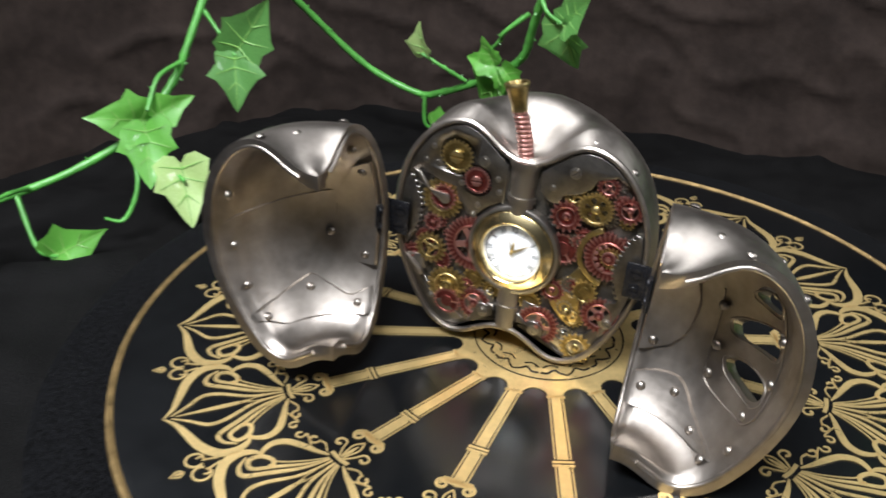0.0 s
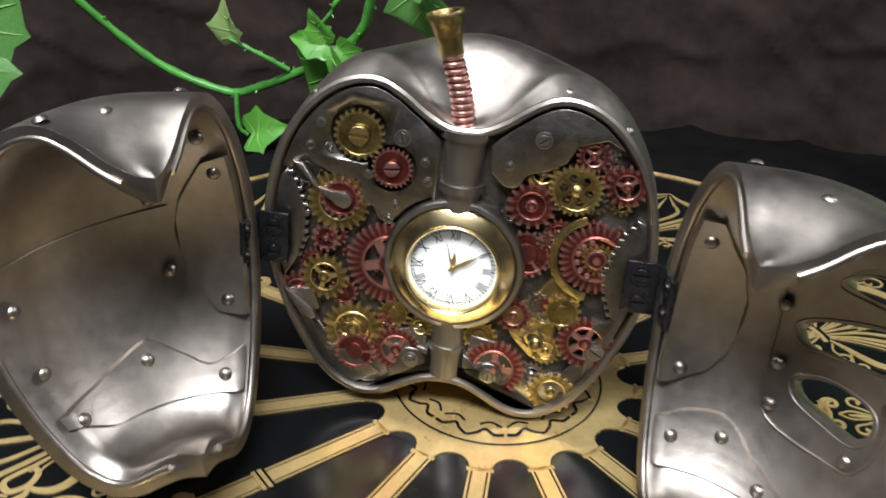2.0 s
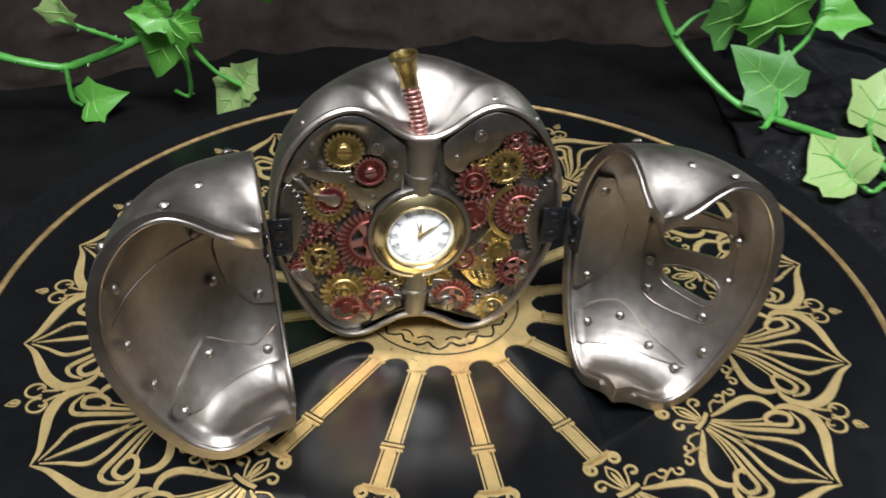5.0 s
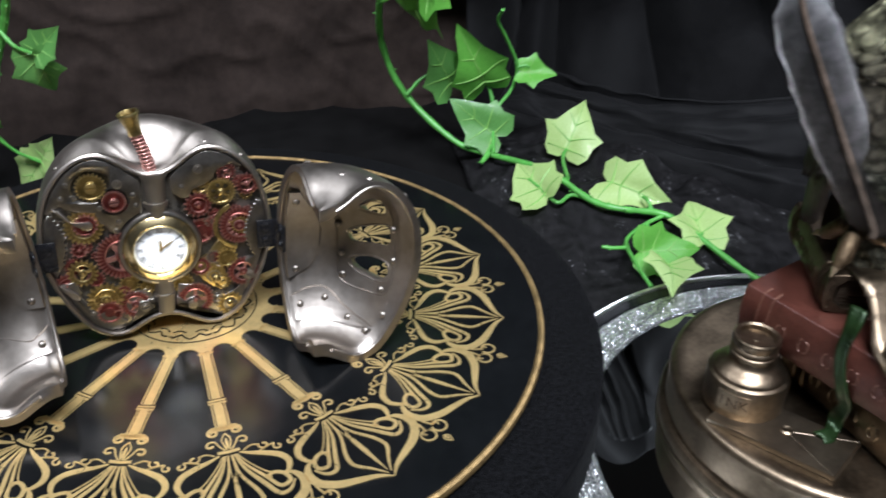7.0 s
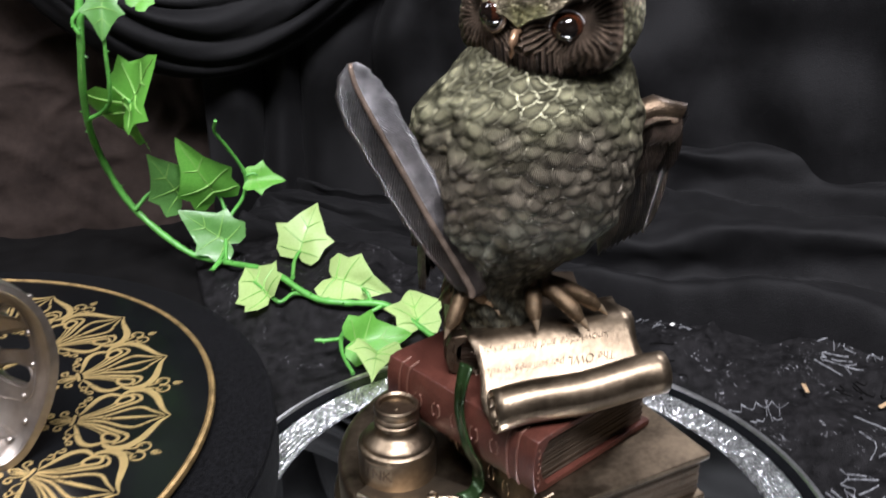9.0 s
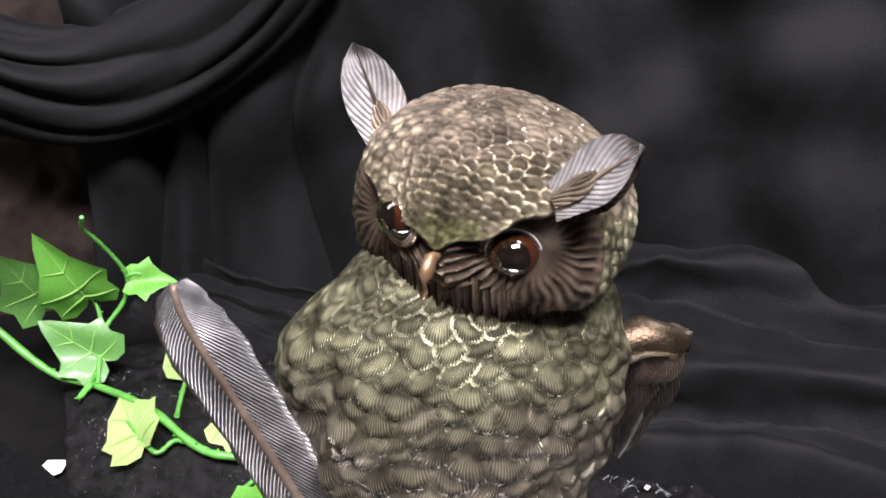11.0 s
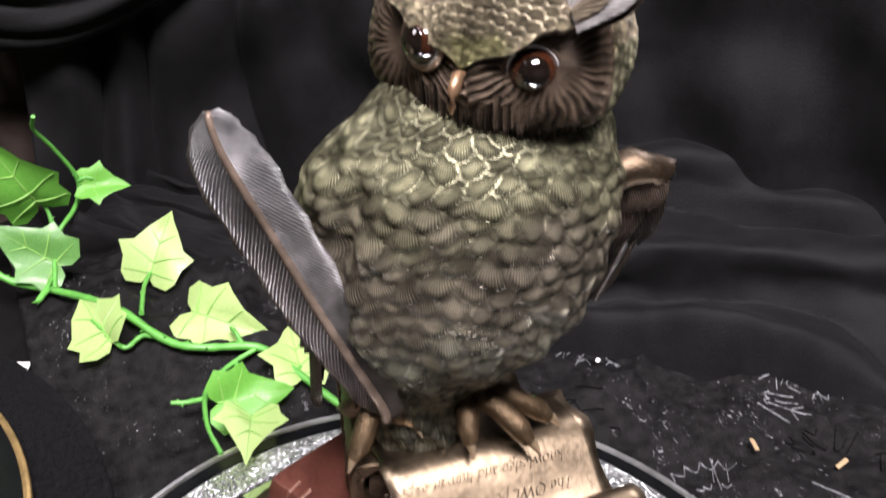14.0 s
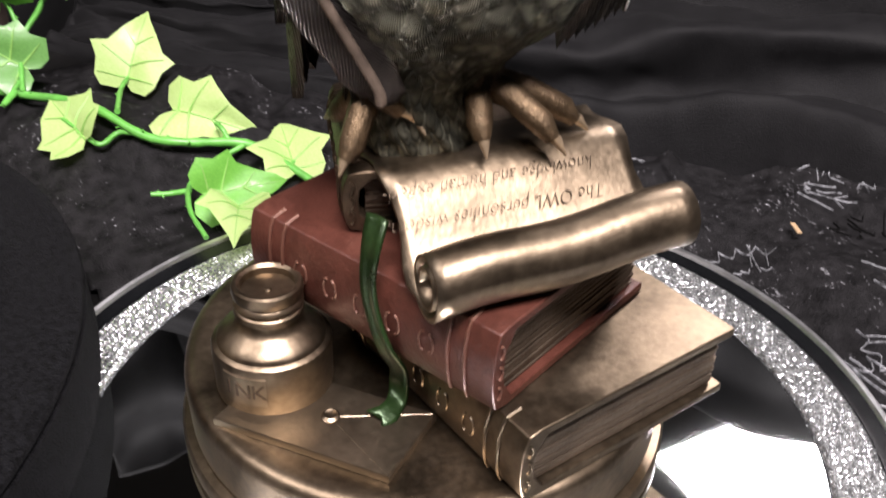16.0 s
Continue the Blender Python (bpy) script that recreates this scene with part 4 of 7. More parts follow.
    # lower plates
    e = [p for p in face_edge(0.0024, 0.001, 0.0285, -1) if p[0] < -0.022]
    add("lower_left_plate", [p for p in e] + [(-0.0350, 0.0290), (-0.0330, 0.0235), (-0.0360, 0.0215), (-0.0310, 0.0150), (-0.0270, 0.0125), (-0.0245, 0.0140), (-0.0220, 0.0110), (-0.0165, 0.0070)])
    e = [p for p in face_edge(0.0024, 0.001, 0.012, -1) if -0.0185 < p[0] < -0.0055]
    add("lower_left_foot", e + [(-0.0046, 0.0120), (-0.0046, 0.0160), (-0.0075, 0.0165)] + arc2(-0.0088, 0.0125, 0.0034, 60, 190, 8) + [(-0.0150, 0.0062)])
    e = [p for p in face_edge(0.0024, 0.001, 0.012, 1) if 0.0055 < p[0] < 0.0240]
    add("lower_right_foot", [(0.0240, 0.0035), (0.0150, 0.0072)] + arc2(0.0113, 0.0110, 0.0036, -10, 150, 8) + [(0.0062, 0.0150), (0.0046, 0.0160), (0.0046, 0.0110)] + e[::-1][::-1][::-1])
    # winding bridge and lever on the upper left
    lv = bmesh.new()
    plate2(lv, [(-0.0400, 0.0625), (-0.0375, 0.0620), (-0.0335, 0.0565), (-0.0300, 0.0560), (-0.0268, 0.0560)] + arc2(-0.0275, 0.0540, 0.0021, 70, -150, 8) + [(-0.0320, 0.0545), (-0.0350, 0.0570)], FACE_Y, FACE_Y - 0.0014, 0.0003)
    part("lever", lv, pewter, apple, "bright pewter click lever")
    lv = bmesh.new()
    plate2(lv, [(-0.0420, 0.0290), (-0.0350, 0.0240), (-0.0335, 0.0215), (-0.0345, 0.0205), (-0.0375, 0.0215), (-0.0405, 0.0255)], FACE_Y, FACE_Y - 0.0012, 0.0003)
    part("lever", lv, pewter, apple, "bright pewter click lever")
    # brass bridge plate on the right
    o = [(0.0120, 0.0300), (0.0200, 0.0345), (0.0235, 0.0395)] + arc2(0.0335, 0.0467, 0.0112, 215, 262, 8) + [(0.0290, 0.0330), (0.0262, 0.0270), (0.0268, 0.0180), (0.0235, 0.0165), (0.0205, 0.0180), (0.0160, 0.0225)]
    add("brass_bridge", o, FACE_Y + 0.0010, brass, "worn brass bridge plate")
    # screws
    big = [(-0.0088, 0.0125), (0.0113, 0.0110), (0.0369, 0.0221), (0.0178, 0.0742), (-0.0143, 0.0707)]
    small = [(0.0108, 0.0672), (-0.0335, 0.0722), (-0.0087, 0.0655), (-0.0078, 0.0608), (-0.0152, 0.0540), (-0.0165, 0.0503), (-0.0310, 0.0665), (-0.0220, 0.0610), (-0.0360, 0.0665), (-0.0385, 0.0255), (-0.0300, 0.0130)]
    for pts, r, nm in ((big, 0.0014, "screw"), (small, 0.0008, "screw")):
        s0 = None
        for i, (x, z) in enumerate(pts):
            m = on_face(x, z, Y1, 17 + 67 * i)
            s0 = same_part(s0, apple, m) if s0 else part(nm, screw(r), pewter_dark, apple, at=m)
    low = [(0.0045, 0.0098), (0.0100, 0.0074), (0.0155, 0.0044), (0.0205, 0.0032), (0.0250, 0.0044), (0.0305, 0.0082), (0.0360, 0.0157), (0.0388, 0.0215), (0.0350, 0.0218), (0.0300, 0.0152), (0.0240, 0.0128), (0.0190, 0.0152), (0.0120, 0.0205), (0.0060, 0.0215)]
    for side, nm in ((-1, "lower_left_plate"), (1, "lower_right_plate")):
        add(nm, [(side * x, z) for x, z in low], FACE_Y + 0.0008, label="dark pewter plate along the lower rim")
    part("knob", lathe([(0.0017, -0.001), (0.0017, 0.0004), (0.0011, 0.0008), (0.0011, 0.0014), (0.0008, 0.0020), (0, 0.0022)], 16), brass, apple, "brass bearing knob", at=on_face(0.0221, 0.0221))


def gears(apple):
    B, R_, L = brass, red_metal, FACE_Y
    rows = [(-0.0244, 0.0704, 0.0061, 22, B, "slot", -0.0002), (-0.0163, 0.0632, 0.0049, 24, R_, "slot", 0.0000),
            (0.0169, 0.0582, 0.0058, 15, R_, "ring", 0.0004), (0.0265, 0.0635, 0.0062, 26, B, "holes", -0.0002),
            (0.0377, 0.0657, 0.0050, 15, R_, 3, 0.0002), (0.0293, 0.0718, 0.0040, 16, R_, 4, 0.0008),
            (0.0335, 0.0467, 0.0088, 30, R_, "ring", 0.0008), (0.0274, 0.0317, 0.0047, 14, B, "solid", 0.0006),
            (0.0340, 0.0242, 0.0070, 22, R_, 5, 0.0006), (0.0276, 0.0085, 0.0060, 16, B, "ring", 0.0010),
            (0.0125, 0.0130, 0.0080, 26, R_, 4, 0.0010), (0.0158, 0.0288, 0.0046, 14, R_, "ring", 0.0012),
            (0.0170, 0.0455, 0.0062, 20, R_, "solid", 0.0014), (-0.0290, 0.0530, 0.0078, 22, B, "ring", 0.0008),
            (-0.0283, 0.0540, 0.0050, 16, R_, "solid", 0.0000), (-0.0155, 0.0385, 0.0108, 34, R_, 5, 0.0004),
            (-0.0318, 0.0429, 0.0037, 12, R_, "holes", 0.0008), (-0.0318, 0.0325, 0.0062, 17, B, 3, 0.0004),
            (-0.0240, 0.0185, 0.0080, 20, B, "ring", 0.0008), (-0.0126, 0.0145, 0.0064, 22, R_, 4, 0.0008),
            (-0.0233, 0.0125, 0.0054, 20, R_, "solid", 0.0002), (-0.0385, 0.0275, 0.0052, 15, R_, "ring", 0.0010),
            (-0.0140, 0.0245, 0.0042, 14, B, "solid", 0.0014),
            (0.0080, 0.0215, 0.0045, 15, B, "solid", 0.0016), (-0.0375, 0.0600, 0.0045, 14, pewter_dark, "solid", 0.0014)]
    for i, (x, z, r, t, m, st, dy) in enumerate(rows):
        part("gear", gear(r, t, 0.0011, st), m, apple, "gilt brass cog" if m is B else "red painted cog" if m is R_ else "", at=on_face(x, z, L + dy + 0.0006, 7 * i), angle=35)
    # small cogs and bushes deep in the movement
    rnd = random.Random(4)
    styles = ("solid", "ring", "solid", 3, "ring", 4)
    n = 0
    while n < 46:
        x, z = rnd.uniform(-0.040, 0.040), rnd.uniform(0.008, 0.076)
        lim = 0.040 - max(0, 0.045 - z) * 0.45 - max(0, z - 0.062) * 0.5
        if abs(x) > lim or abs(x) < 0.006 or math.hypot(x, z - 0.0405) < 0.0185 or (z > 0.060 and x < 0.012):
            continue
        r = rnd.uniform(0.0020, 0.0042)
        m = (B, R_, pewter_dark, R_, pewter_dark)[n % 5]
        part("gear", gear(r, int(r * 4200), 0.0009, styles[n % 6]), m, apple, "gilt brass cog" if m is B else "red painted cog" if m is R_ else "dull pewter cog", at=on_face(x, z, L + rnd.uniform(0.0014, 0.0026), 31 * n), angle=35)
        n += 1
    # plain brass crescent round the large red cog
    bm = bmesh.new()
    a = arc2(0.0335, 0.0467, 0.0112, 110, 262, 20)
    b = arc2(0.0335, 0.0467, 0.0092, 262, 110, 20)
    plate2(bm, a + b, L + 0.003, L + 0.0002, 0.0002)
    part("crescent", bm, brass, apple, "plain brass crescent")
    # pins of the large red cog
    pin = None
    for k in range(6):
        t = radians(110 + 28 * k)
        m = on_face(0.0335 + 0.0045 * math.cos(t), 0.0467 + 0.0045 * math.sin(t), L + 0.0002)
        pin = same_part(pin, apple, m) if pin else part("pin", dome(bmesh.new(), Matrix(), 0.0008, 0.0008, 8, 2), red_metal, apple, at=m)


def column(apple):
    def half_round(bm, z0, z1, w0, w1, y):
        n = 10
        g = []
        for z, w in ((z0, w0), (z1, w1)):
            g.append([bm.verts.new((w * math.cos(t), FACE_Y + 0.002 - y * math.sin(t), z)) for t in (math.pi * i / n for i in range(n + 1))])
        for i in range(n):
            bm.faces.new((g[0][i], g[0][i + 1], g[1][i + 1], g[1][i]))
        bm.faces.new(g[1])
        bm.faces.new(g[0][::-1])
    for nm, rows in (("upper_column", ((0.0610, 0.0725, 0.0043, 0.0050, 0.0042), (0.0722, 0.0742, 0.0057, 0.0057, 0.0050), (0.0592, 0.0612, 0.0052, 0.0052, 0.0048), (0.0545, 0.0594, 0.0044, 0.0044, 0.0040))),
                     ("lower_column", ((0.0090, 0.0260, 0.0043, 0.0040, 0.0036), (0.0165, 0.0180, 0.0047, 0.0047, 0.0041)))):
        bm = bmesh.new()
        for r in rows:
            half_round(bm, *r)
        bmesh.ops.recalc_face_normals(bm, faces=bm.faces)
        part(nm, bm, pewter_dark, apple, "moulded pewter column")


def clock(apple):
    cz = 0.0405
    c = part("clock", lathe([(0.0172, -0.003), (0.0172, 0.0004), (0.0166, 0.0012), (0.0156, 0.0014), (0.0152, 0.0008), (0.0150, -0.003)], 64), pewter_dark, apple, "round quartz clock with a gold bezel", at=on_face(0.0, cz, FACE_Y))
    part("bezel", lathe([(0.0151, -0.002), (0.0151, 0.0010), (0.0149, 0.0015), (0.0146, 0.0017), (0.0120, 0.0034), (0.0117, 0.0035), (0.0116, 0.0039), (0.0113, 0.0041), (0.0110, 0.0039), (0.0107, 0.0030), (0.0107, 0.001)], 72), gold, c, "polished gold bezel")
    part("dial", lathe([(0.0109, 0.0006), (0.0109, 0.0011), (0, 0.0011)], 48), dial_white, c, "white dial")
    cr = part("crystal", lathe([(0.0108, 0.0026), (0.0106, 0.0033), (0.0080, 0.0037), (0.0040, 0.0039), (0, 0.0040), (0, 0.0032), (0.0040, 0.0031), (0.0080, 0.0029), (0.0104, 0.0026)], 48), clear_glass, c, "domed clear glass")
    cr.visible_shadow = False
    for i, s in enumerate(("XII", "I", "II", "III", "IIII", "V", "VI", "VII", "VIII", "IX", "X", "XI")):
        me = text_mesh(s, 0.0029, 0.00004)
        me.materials.append(ink_black)
        o = new("numeral", me)
        o.parent = c
        o.matrix_basis = Matrix.Rotation(radians(-30 * i), 4, "Z") @ Matrix.Translation((0, 0.0081, 0.00116)) @ Matrix.Diagonal((0.72, 1.15, 1, 1))
    tk = bmesh.new()
    for i in range(60):
        m = Matrix.Rotation(radians(6 * i), 4, "Z")
        w = 0.00010 if i % 5 else 0.00018
        box(tk, (-w, 0.00955, 0.0011), (w, 0.01005, 0.0012), m)
    for r in (0.0095, 0.0101):
        lathe([(r - 0.00006, 0.0011), (r - 0.00006, 0.0012), (r + 0.00006, 0.0012), (r + 0.00006, 0.0011)], 60, tk)
    part("minute_track", tk, ink_black, c, "fine black minute track", smooth=False)
    for nm, a, ln, w in (("hour_hand", -4, 0.0046, 0.0006), ("minute_hand", -57, 0.0074, 0.0005), ("second_hand", 14, 0.0075, 0.00016)):
        h = bmesh.new()
        plate(h, [(-w * 0.5, -0.0012), (w * 0.5, -0.0012), (w, ln * 0.5), (0, ln), (-w, ln * 0.5)], 0, 0.0002)
        part(nm, h, brass if nm != "second_hand" else gold, c, "gilt hand", at=Matrix.Translation((0, 0, {"h": 0.0015, "m": 0.0019, "s": 0.0023}[nm[0]])) @ Matrix.Rotation(radians(a), 4, "Z"))
    part("arbor", lathe([(0.0006, 0.0011), (0.0006, 0.0026), (0, 0.0028)], 12), brass, c)


def stem(apple):
    s = thing("stem", Matrix(), "", "")
    for k in list(s.keys()):
        del s[k]
    s.parent = apple
    base, top = Vector((-0.0008, -0.0015, 0.0735)), Vector((-0.0050, -0.0021, 0.0905))
    bend = lambda t: base.lerp(top, t) + Vector((0.0007, 0, 0)) * math.sin(math.pi * t)
    pts = []
    for i in range(11 * 12 + 1):
        t = i / (11 * 12)
        a = 2 * math.pi * i / 12
        pts.append(bend(t) + Vector((math.cos(a) * 0.0021, math.sin(a) * 0.0021, 0)))
    part("spring", tube(bmesh.new(), pts, 0.00078, 6), red_metal, s, "coiled red wire", angle=80)
    part("core", tube(bmesh.new(), [bend(i / 6) for i in range(7)], 0.0017, 10), pewter_dark, s)
    m = frame_on(bend(0.97), Vector((-0.24, -0.02, 1)))
    part("ferrule", lathe([(0.0024, 0), (0.0028, 0.0005), (0.0027, 0.0028), (0.0034, 0.0060), (0.0041, 0.0085), (0.0044, 0.0094), (0.0042, 0.0100), (0.0034, 0.0100), (0.0028, 0.0086), (0, 0.0075)], 28), brass, s, "flared brass ferrule", at=m)


# vent slots in one door: angle from the hinge, height
SLOTS = [[(50, 0.0592), (68, 0.0602), (68, 0.0660), (57, 0.0658), (49, 0.0620)], [(39.5, 0.0487), (43, 0.0430), (56, 0.0447), (71, 0.0468), (69.5, 0.0562), (57, 0.0538)], [(43, 0.0352), (48, 0.0309), (67, 0.0293), (73, 0.0332), (70, 0.0381), (56, 0.0385)]]


def rounded(o):
    """cuts the corners of a closed outline twice"""
    for _ in range(2):
        o = [tuple(p * (1 - f) + q * f for p, q in zip(o[i], o[(i + 1) % len(o)])) for i in range(len(o)) for f in (0.22, 0.78)]
    return o


def door(apple, side, turn):
    """one front quarter of the apple, swung open about its hinge"""
    n = 30
    prof = apple_profile(3)
    inner = inset_profile(prof, 0.0052)
    bm = bmesh.new()
    g = []
    for i in range(n + 1):
        a = math.pi / 2 * i / n
        # the wall is thin along its edges and swells inside
        e = min(1.0, min(i, n - i) / 4)
        loop = prof + inset_profile(prof, 0.0026 + 0.0026 * e * e * (3 - 2 * e))[::-1]
        g.append([bm.verts.new(lobed(Vector((side * r * math.cos(a), -r * math.sin(a), z)), 0.0006)) for r, z in loop])
    k = len(loop)
    for i in range(n):
        for j in range(k):
            q = (g[i][j], g[i + 1][j], g[i + 1][(j + 1) % k], g[i][(j + 1) % k])
            bm.faces.new(q)
    # flat edges where the door is cut
    half = len(prof)
    for col in (g[0], g[-1]):
        for j in range(half - 1):
            bm.faces.new((col[j], col[j + 1], col[k - 2 - j], col[k - 1 - j]))
    bmesh.ops.remove_doubles(bm, verts=bm.verts, dist=2e-5)
    bmesh.ops.dissolve_degenerate(bm, edges=bm.edges, dist=1e-6)
    bmesh.ops.recalc_face_normals(bm, faces=bm.faces)
    pin = Vector((side * 0.0478, FACE_Y - 0.0025, 0))
    shift, tx, ty = ((-0.0034, -0.0008, -0.0002), 6.3, 0.5) if side < 0 else ((0.0024, -0.0009, -0.0017), 2.6, -1.3)
    piv = Vector((0, FACE_Y - 0.0022, 0.0745))
    sag = Matrix.Translation(piv) @ Matrix.Rotation(radians(ty), 4, "Y") @ Matrix.Rotation(radians(tx), 4, "X") @ Matrix.Translation(-piv)
    m = Matrix.Translation(pin + Vector(shift)) @ Matrix.Rotation(radians(turn), 4, "Z") @ Matrix.Translation(-pin) @ sag @ Matrix.Translation((0, FACE_Y - 0.0022, 0))
    shell = part("door", bm, pewter, apple, "hollow pewter quarter of the apple, swung open", at=m, angle=45)
    if side > 0:
        cuts = bmesh.new()
        for o in SLOTS:
            o = rounded(o)
            nn = len(o)
            rows = [[cuts.verts.new((r * math.cos(radians(a)), -r * math.sin(radians(a)), z - 0.45 * (r - 0.041))) for a, z in o] for r in (0.030, 0.055)]
            for q in range(nn):
                cuts.faces.new((rows[0][q], rows[0][(q + 1) % nn], rows[1][(q + 1) % nn], rows[1][q]))
            cuts.faces.new(rows[0][::-1])
            cuts.faces.new(rows[1])
        bmesh.ops.recalc_face_normals(cuts, faces=cuts.faces)
        cme = bpy.data.meshes.new("cut")
        cuts.to_mesh(cme)
        cuts.free()
        cut = new("cut", cme)
        cut.parent, cut.matrix_basis = apple, m
        md = shell.modifiers.new("slots", "BOOLEAN")
        md.object, md.operation, md.solver = cut, "DIFFERENCE", "EXACT"
        bpy.context.view_layer.update()
        me = bpy.data.meshes.new_from_object(shell.evaluated_get(bpy.context.evaluated_depsgraph_get()))
        shell.modifiers.clear()
        shell.data = me
        bpy.data.objects.remove(cut)
    bv = shell.modifiers.new("edge", "BEVEL")
    bv.width, bv.segments, bv.limit_method, bv.angle_limit = 0.0009, 3, "ANGLE", radians(50)
    # inner plates: patches proud of the hollow
    def surf(a, z, lift):
        r = None
        pr = inner
        for (r0, z0), (r1, z1) in zip(pr, pr[1:]):
            if min(z0, z1) <= z <= max(z0, z1) and abs(z1 - z0) > 1e-7 and max(r0, r1) > 0.015:
                r = r0 + (r1 - r0) * (z - z0) / (z1 - z0)
        r = (r if r is not None else 0.03) - lift
        return Vector((side * r * math.cos(radians(a)), -r * math.sin(radians(a)), z))
    def patch(name, lo, hi, a0, a1, lift=0.0016):
        """a sheet between two heights that are functions of the angle"""
        b = bmesh.new()
        na, nz = 26, 14
        for l in (lift,):
            gg = []
            for i in range(na + 1):
                a = a0 + (a1 - a0) * i / na
                z0, z1 = lo(a), hi(a)
                row = []
                for j in range(-1, nz + 2):
                    t = min(1, max(0, j / nz))
                    edge = j < 0 or j > nz or i in (0, na)
                    row.append(b.verts.new(surf(a, z0 + (z1 - z0) * t, 0 if edge else l)))
                gg.append(row)
            for i in range(na):
                for j in range(nz + 2):
                    b.faces.new((gg[i][j], gg[i + 1][j], gg[i + 1][j + 1], gg[i][j + 1]))
        bmesh.ops.recalc_face_normals(b, faces=b.faces)
        o = part(name, b, pewter, shell, angle=50)
        return o
    def along(pts):
        """height as a function of the angle, through points"""
        def f(a):
            for (a0, z0), (a1, z1) in zip(pts, pts[1:]):
                if a <= a1:
                    return z0 + (z1 - z0) * max(0, (a - a0) / (a1 - a0))
            return pts[-1][1]
        return f
    def bead(name, pts, r, lift=0.0002, closed=False):
        q = [surf(a, z, lift) for a, z in (pts + pts[:1] if closed else pts)]
        part(name, tube(bmesh.new(), spline(q, 4), r, 6), pewter, shell, angle=80)
    if side < 0:
        patch("upper_plate", along([(2, 0.0266), (8, 0.0270), (13, 0.0277), (17, 0.0315), (21.5, 0.0362), (23.9, 0.0460)]), along([(2, 0.0662), (12, 0.0642), (17, 0.0595), (21, 0.0551), (23.9, 0.0480)]), 2, 23.9, 0.0012)
        patch("lower_plate", lambda a: 0.0108 + 0.004 * smooth01(62, 84, a), along([(2, 0.0202), (9, 0.0178), (15.8, 0.0162), (20, 0.0163), (24, 0.0178), (31.5, 0.0205), (39, 0.0240), (41, 0.0241), (52, 0.0215), (65, 0.0190), (84, 0.0174)]), 3, 84, 0.0013)
        bead("seam", [(86, 0.0509), (68, 0.0515), (49.5, 0.0524), (36, 0.0532), (25.2, 0.0540)], 0.00022)
        spots = [(8, 0.0618), (9, 0.0300), (27.5, 0.0383), (42, 0.0199), (11.2, 0.0141), (76.5, 0.0150), (80, 0.0270), (80.6, 0.0416), (82.6, 0.0610), (30.6, 0.0565), (10.3, 0.0715)]
    else:
        patch("upper_plate", along([(2, 0.0262), (6, 0.0266), (17.4, 0.0304), (22, 0.0350), (24, 0.0400), (24.5, 0.0430)]), along([(2, 0.0668), (10, 0.0664), (15, 0.0610), (20.6, 0.0557), (24.5, 0.0470)]), 2, 24.5, 0.0012)
        patch("lower_plate", lambda a: 0.0100 + 0.0018 * smooth01(55, 79, a), along([(2, 0.0184), (8, 0.0198), (14, 0.0213), (22, 0.0223), (27, 0.0225), (31, 0.0217), (34, 0.0206), (43, 0.0166), (57, 0.0138), (79, 0.0124)]), 3, 79, 0.0013)
        bead("slot_border", [(33, 0.0560), (34, 0.0470), (34.8, 0.0382), (37, 0.0290), (41, 0.0252), (51.7, 0.0237), (64, 0.0240), (73.5, 0.0251), (77, 0.0285), (77.7, 0.0319), (75.5, 0.0410), (74, 0.0496), (73, 0.0580), (72, 0.0660)], 0.00035)
        for o in SLOTS:
            bead("slot_lip", rounded([(a + (1.6 if a > 56 else -1.6), z + (0.0006 if z > sum(q[1] for q in o) / len(o) else -0.0006)) for a, z in o]), 0.0003, 0.0, True)
        spots = [(10.2, 0.0156), (29.7, 0.0182), (51.6, 0.0124), (74, 0.0106), (38.0, 0.0374), (40.5, 0.0285), (71.5, 0.0272), (75, 0.0412), (74, 0.0557), (8.0, 0.0612), (8.8, 0.0298), (82.0, 0.0190), (34.8, 0.0509)]
    # raised bead inside the cut edges
    for a in (1.2, 88.8):
        q = [Vector((side * r * math.cos(radians(a)), -r * math.sin(radians(a)), z)) for r, z in inset_profile(prof, 0.0030) if r > 0.006]
        part("rim_bead", tube(bmesh.new(), q, 0.00085, 8), pewter, shell, angle=80)
    rv = None
    for a, z in spots:
        p = surf(a, z, 0.0011)
        d = Vector((-side * math.cos(radians(a)), math.sin(radians(a)), 0.45 if z < 0.02 else 0)).normalized()
        mm = frame_on(p, d)
        rv = same_part(rv, shell, mm) if rv else part("rivet", dome(bmesh.new(), Matrix(), 0.0017, 0.0012), pewter, shell, at=mm)
    for a, r, z in ((50, 0.018, 0.0830), (84, 0.0215, 0.0840), (62, 0.036, 0.0772), (12, 0.030, 0.0822), (84, 0.0385, 0.0742)):
        p = Vector((side * r * math.cos(radians(a)), -r * math.sin(radians(a)), z))
        same_part(rv, shell, frame_on(p, Vector((p.x * 0.5, p.y * 0.5, 0.03 if r < 0.03 else 0.022))))
    return shell


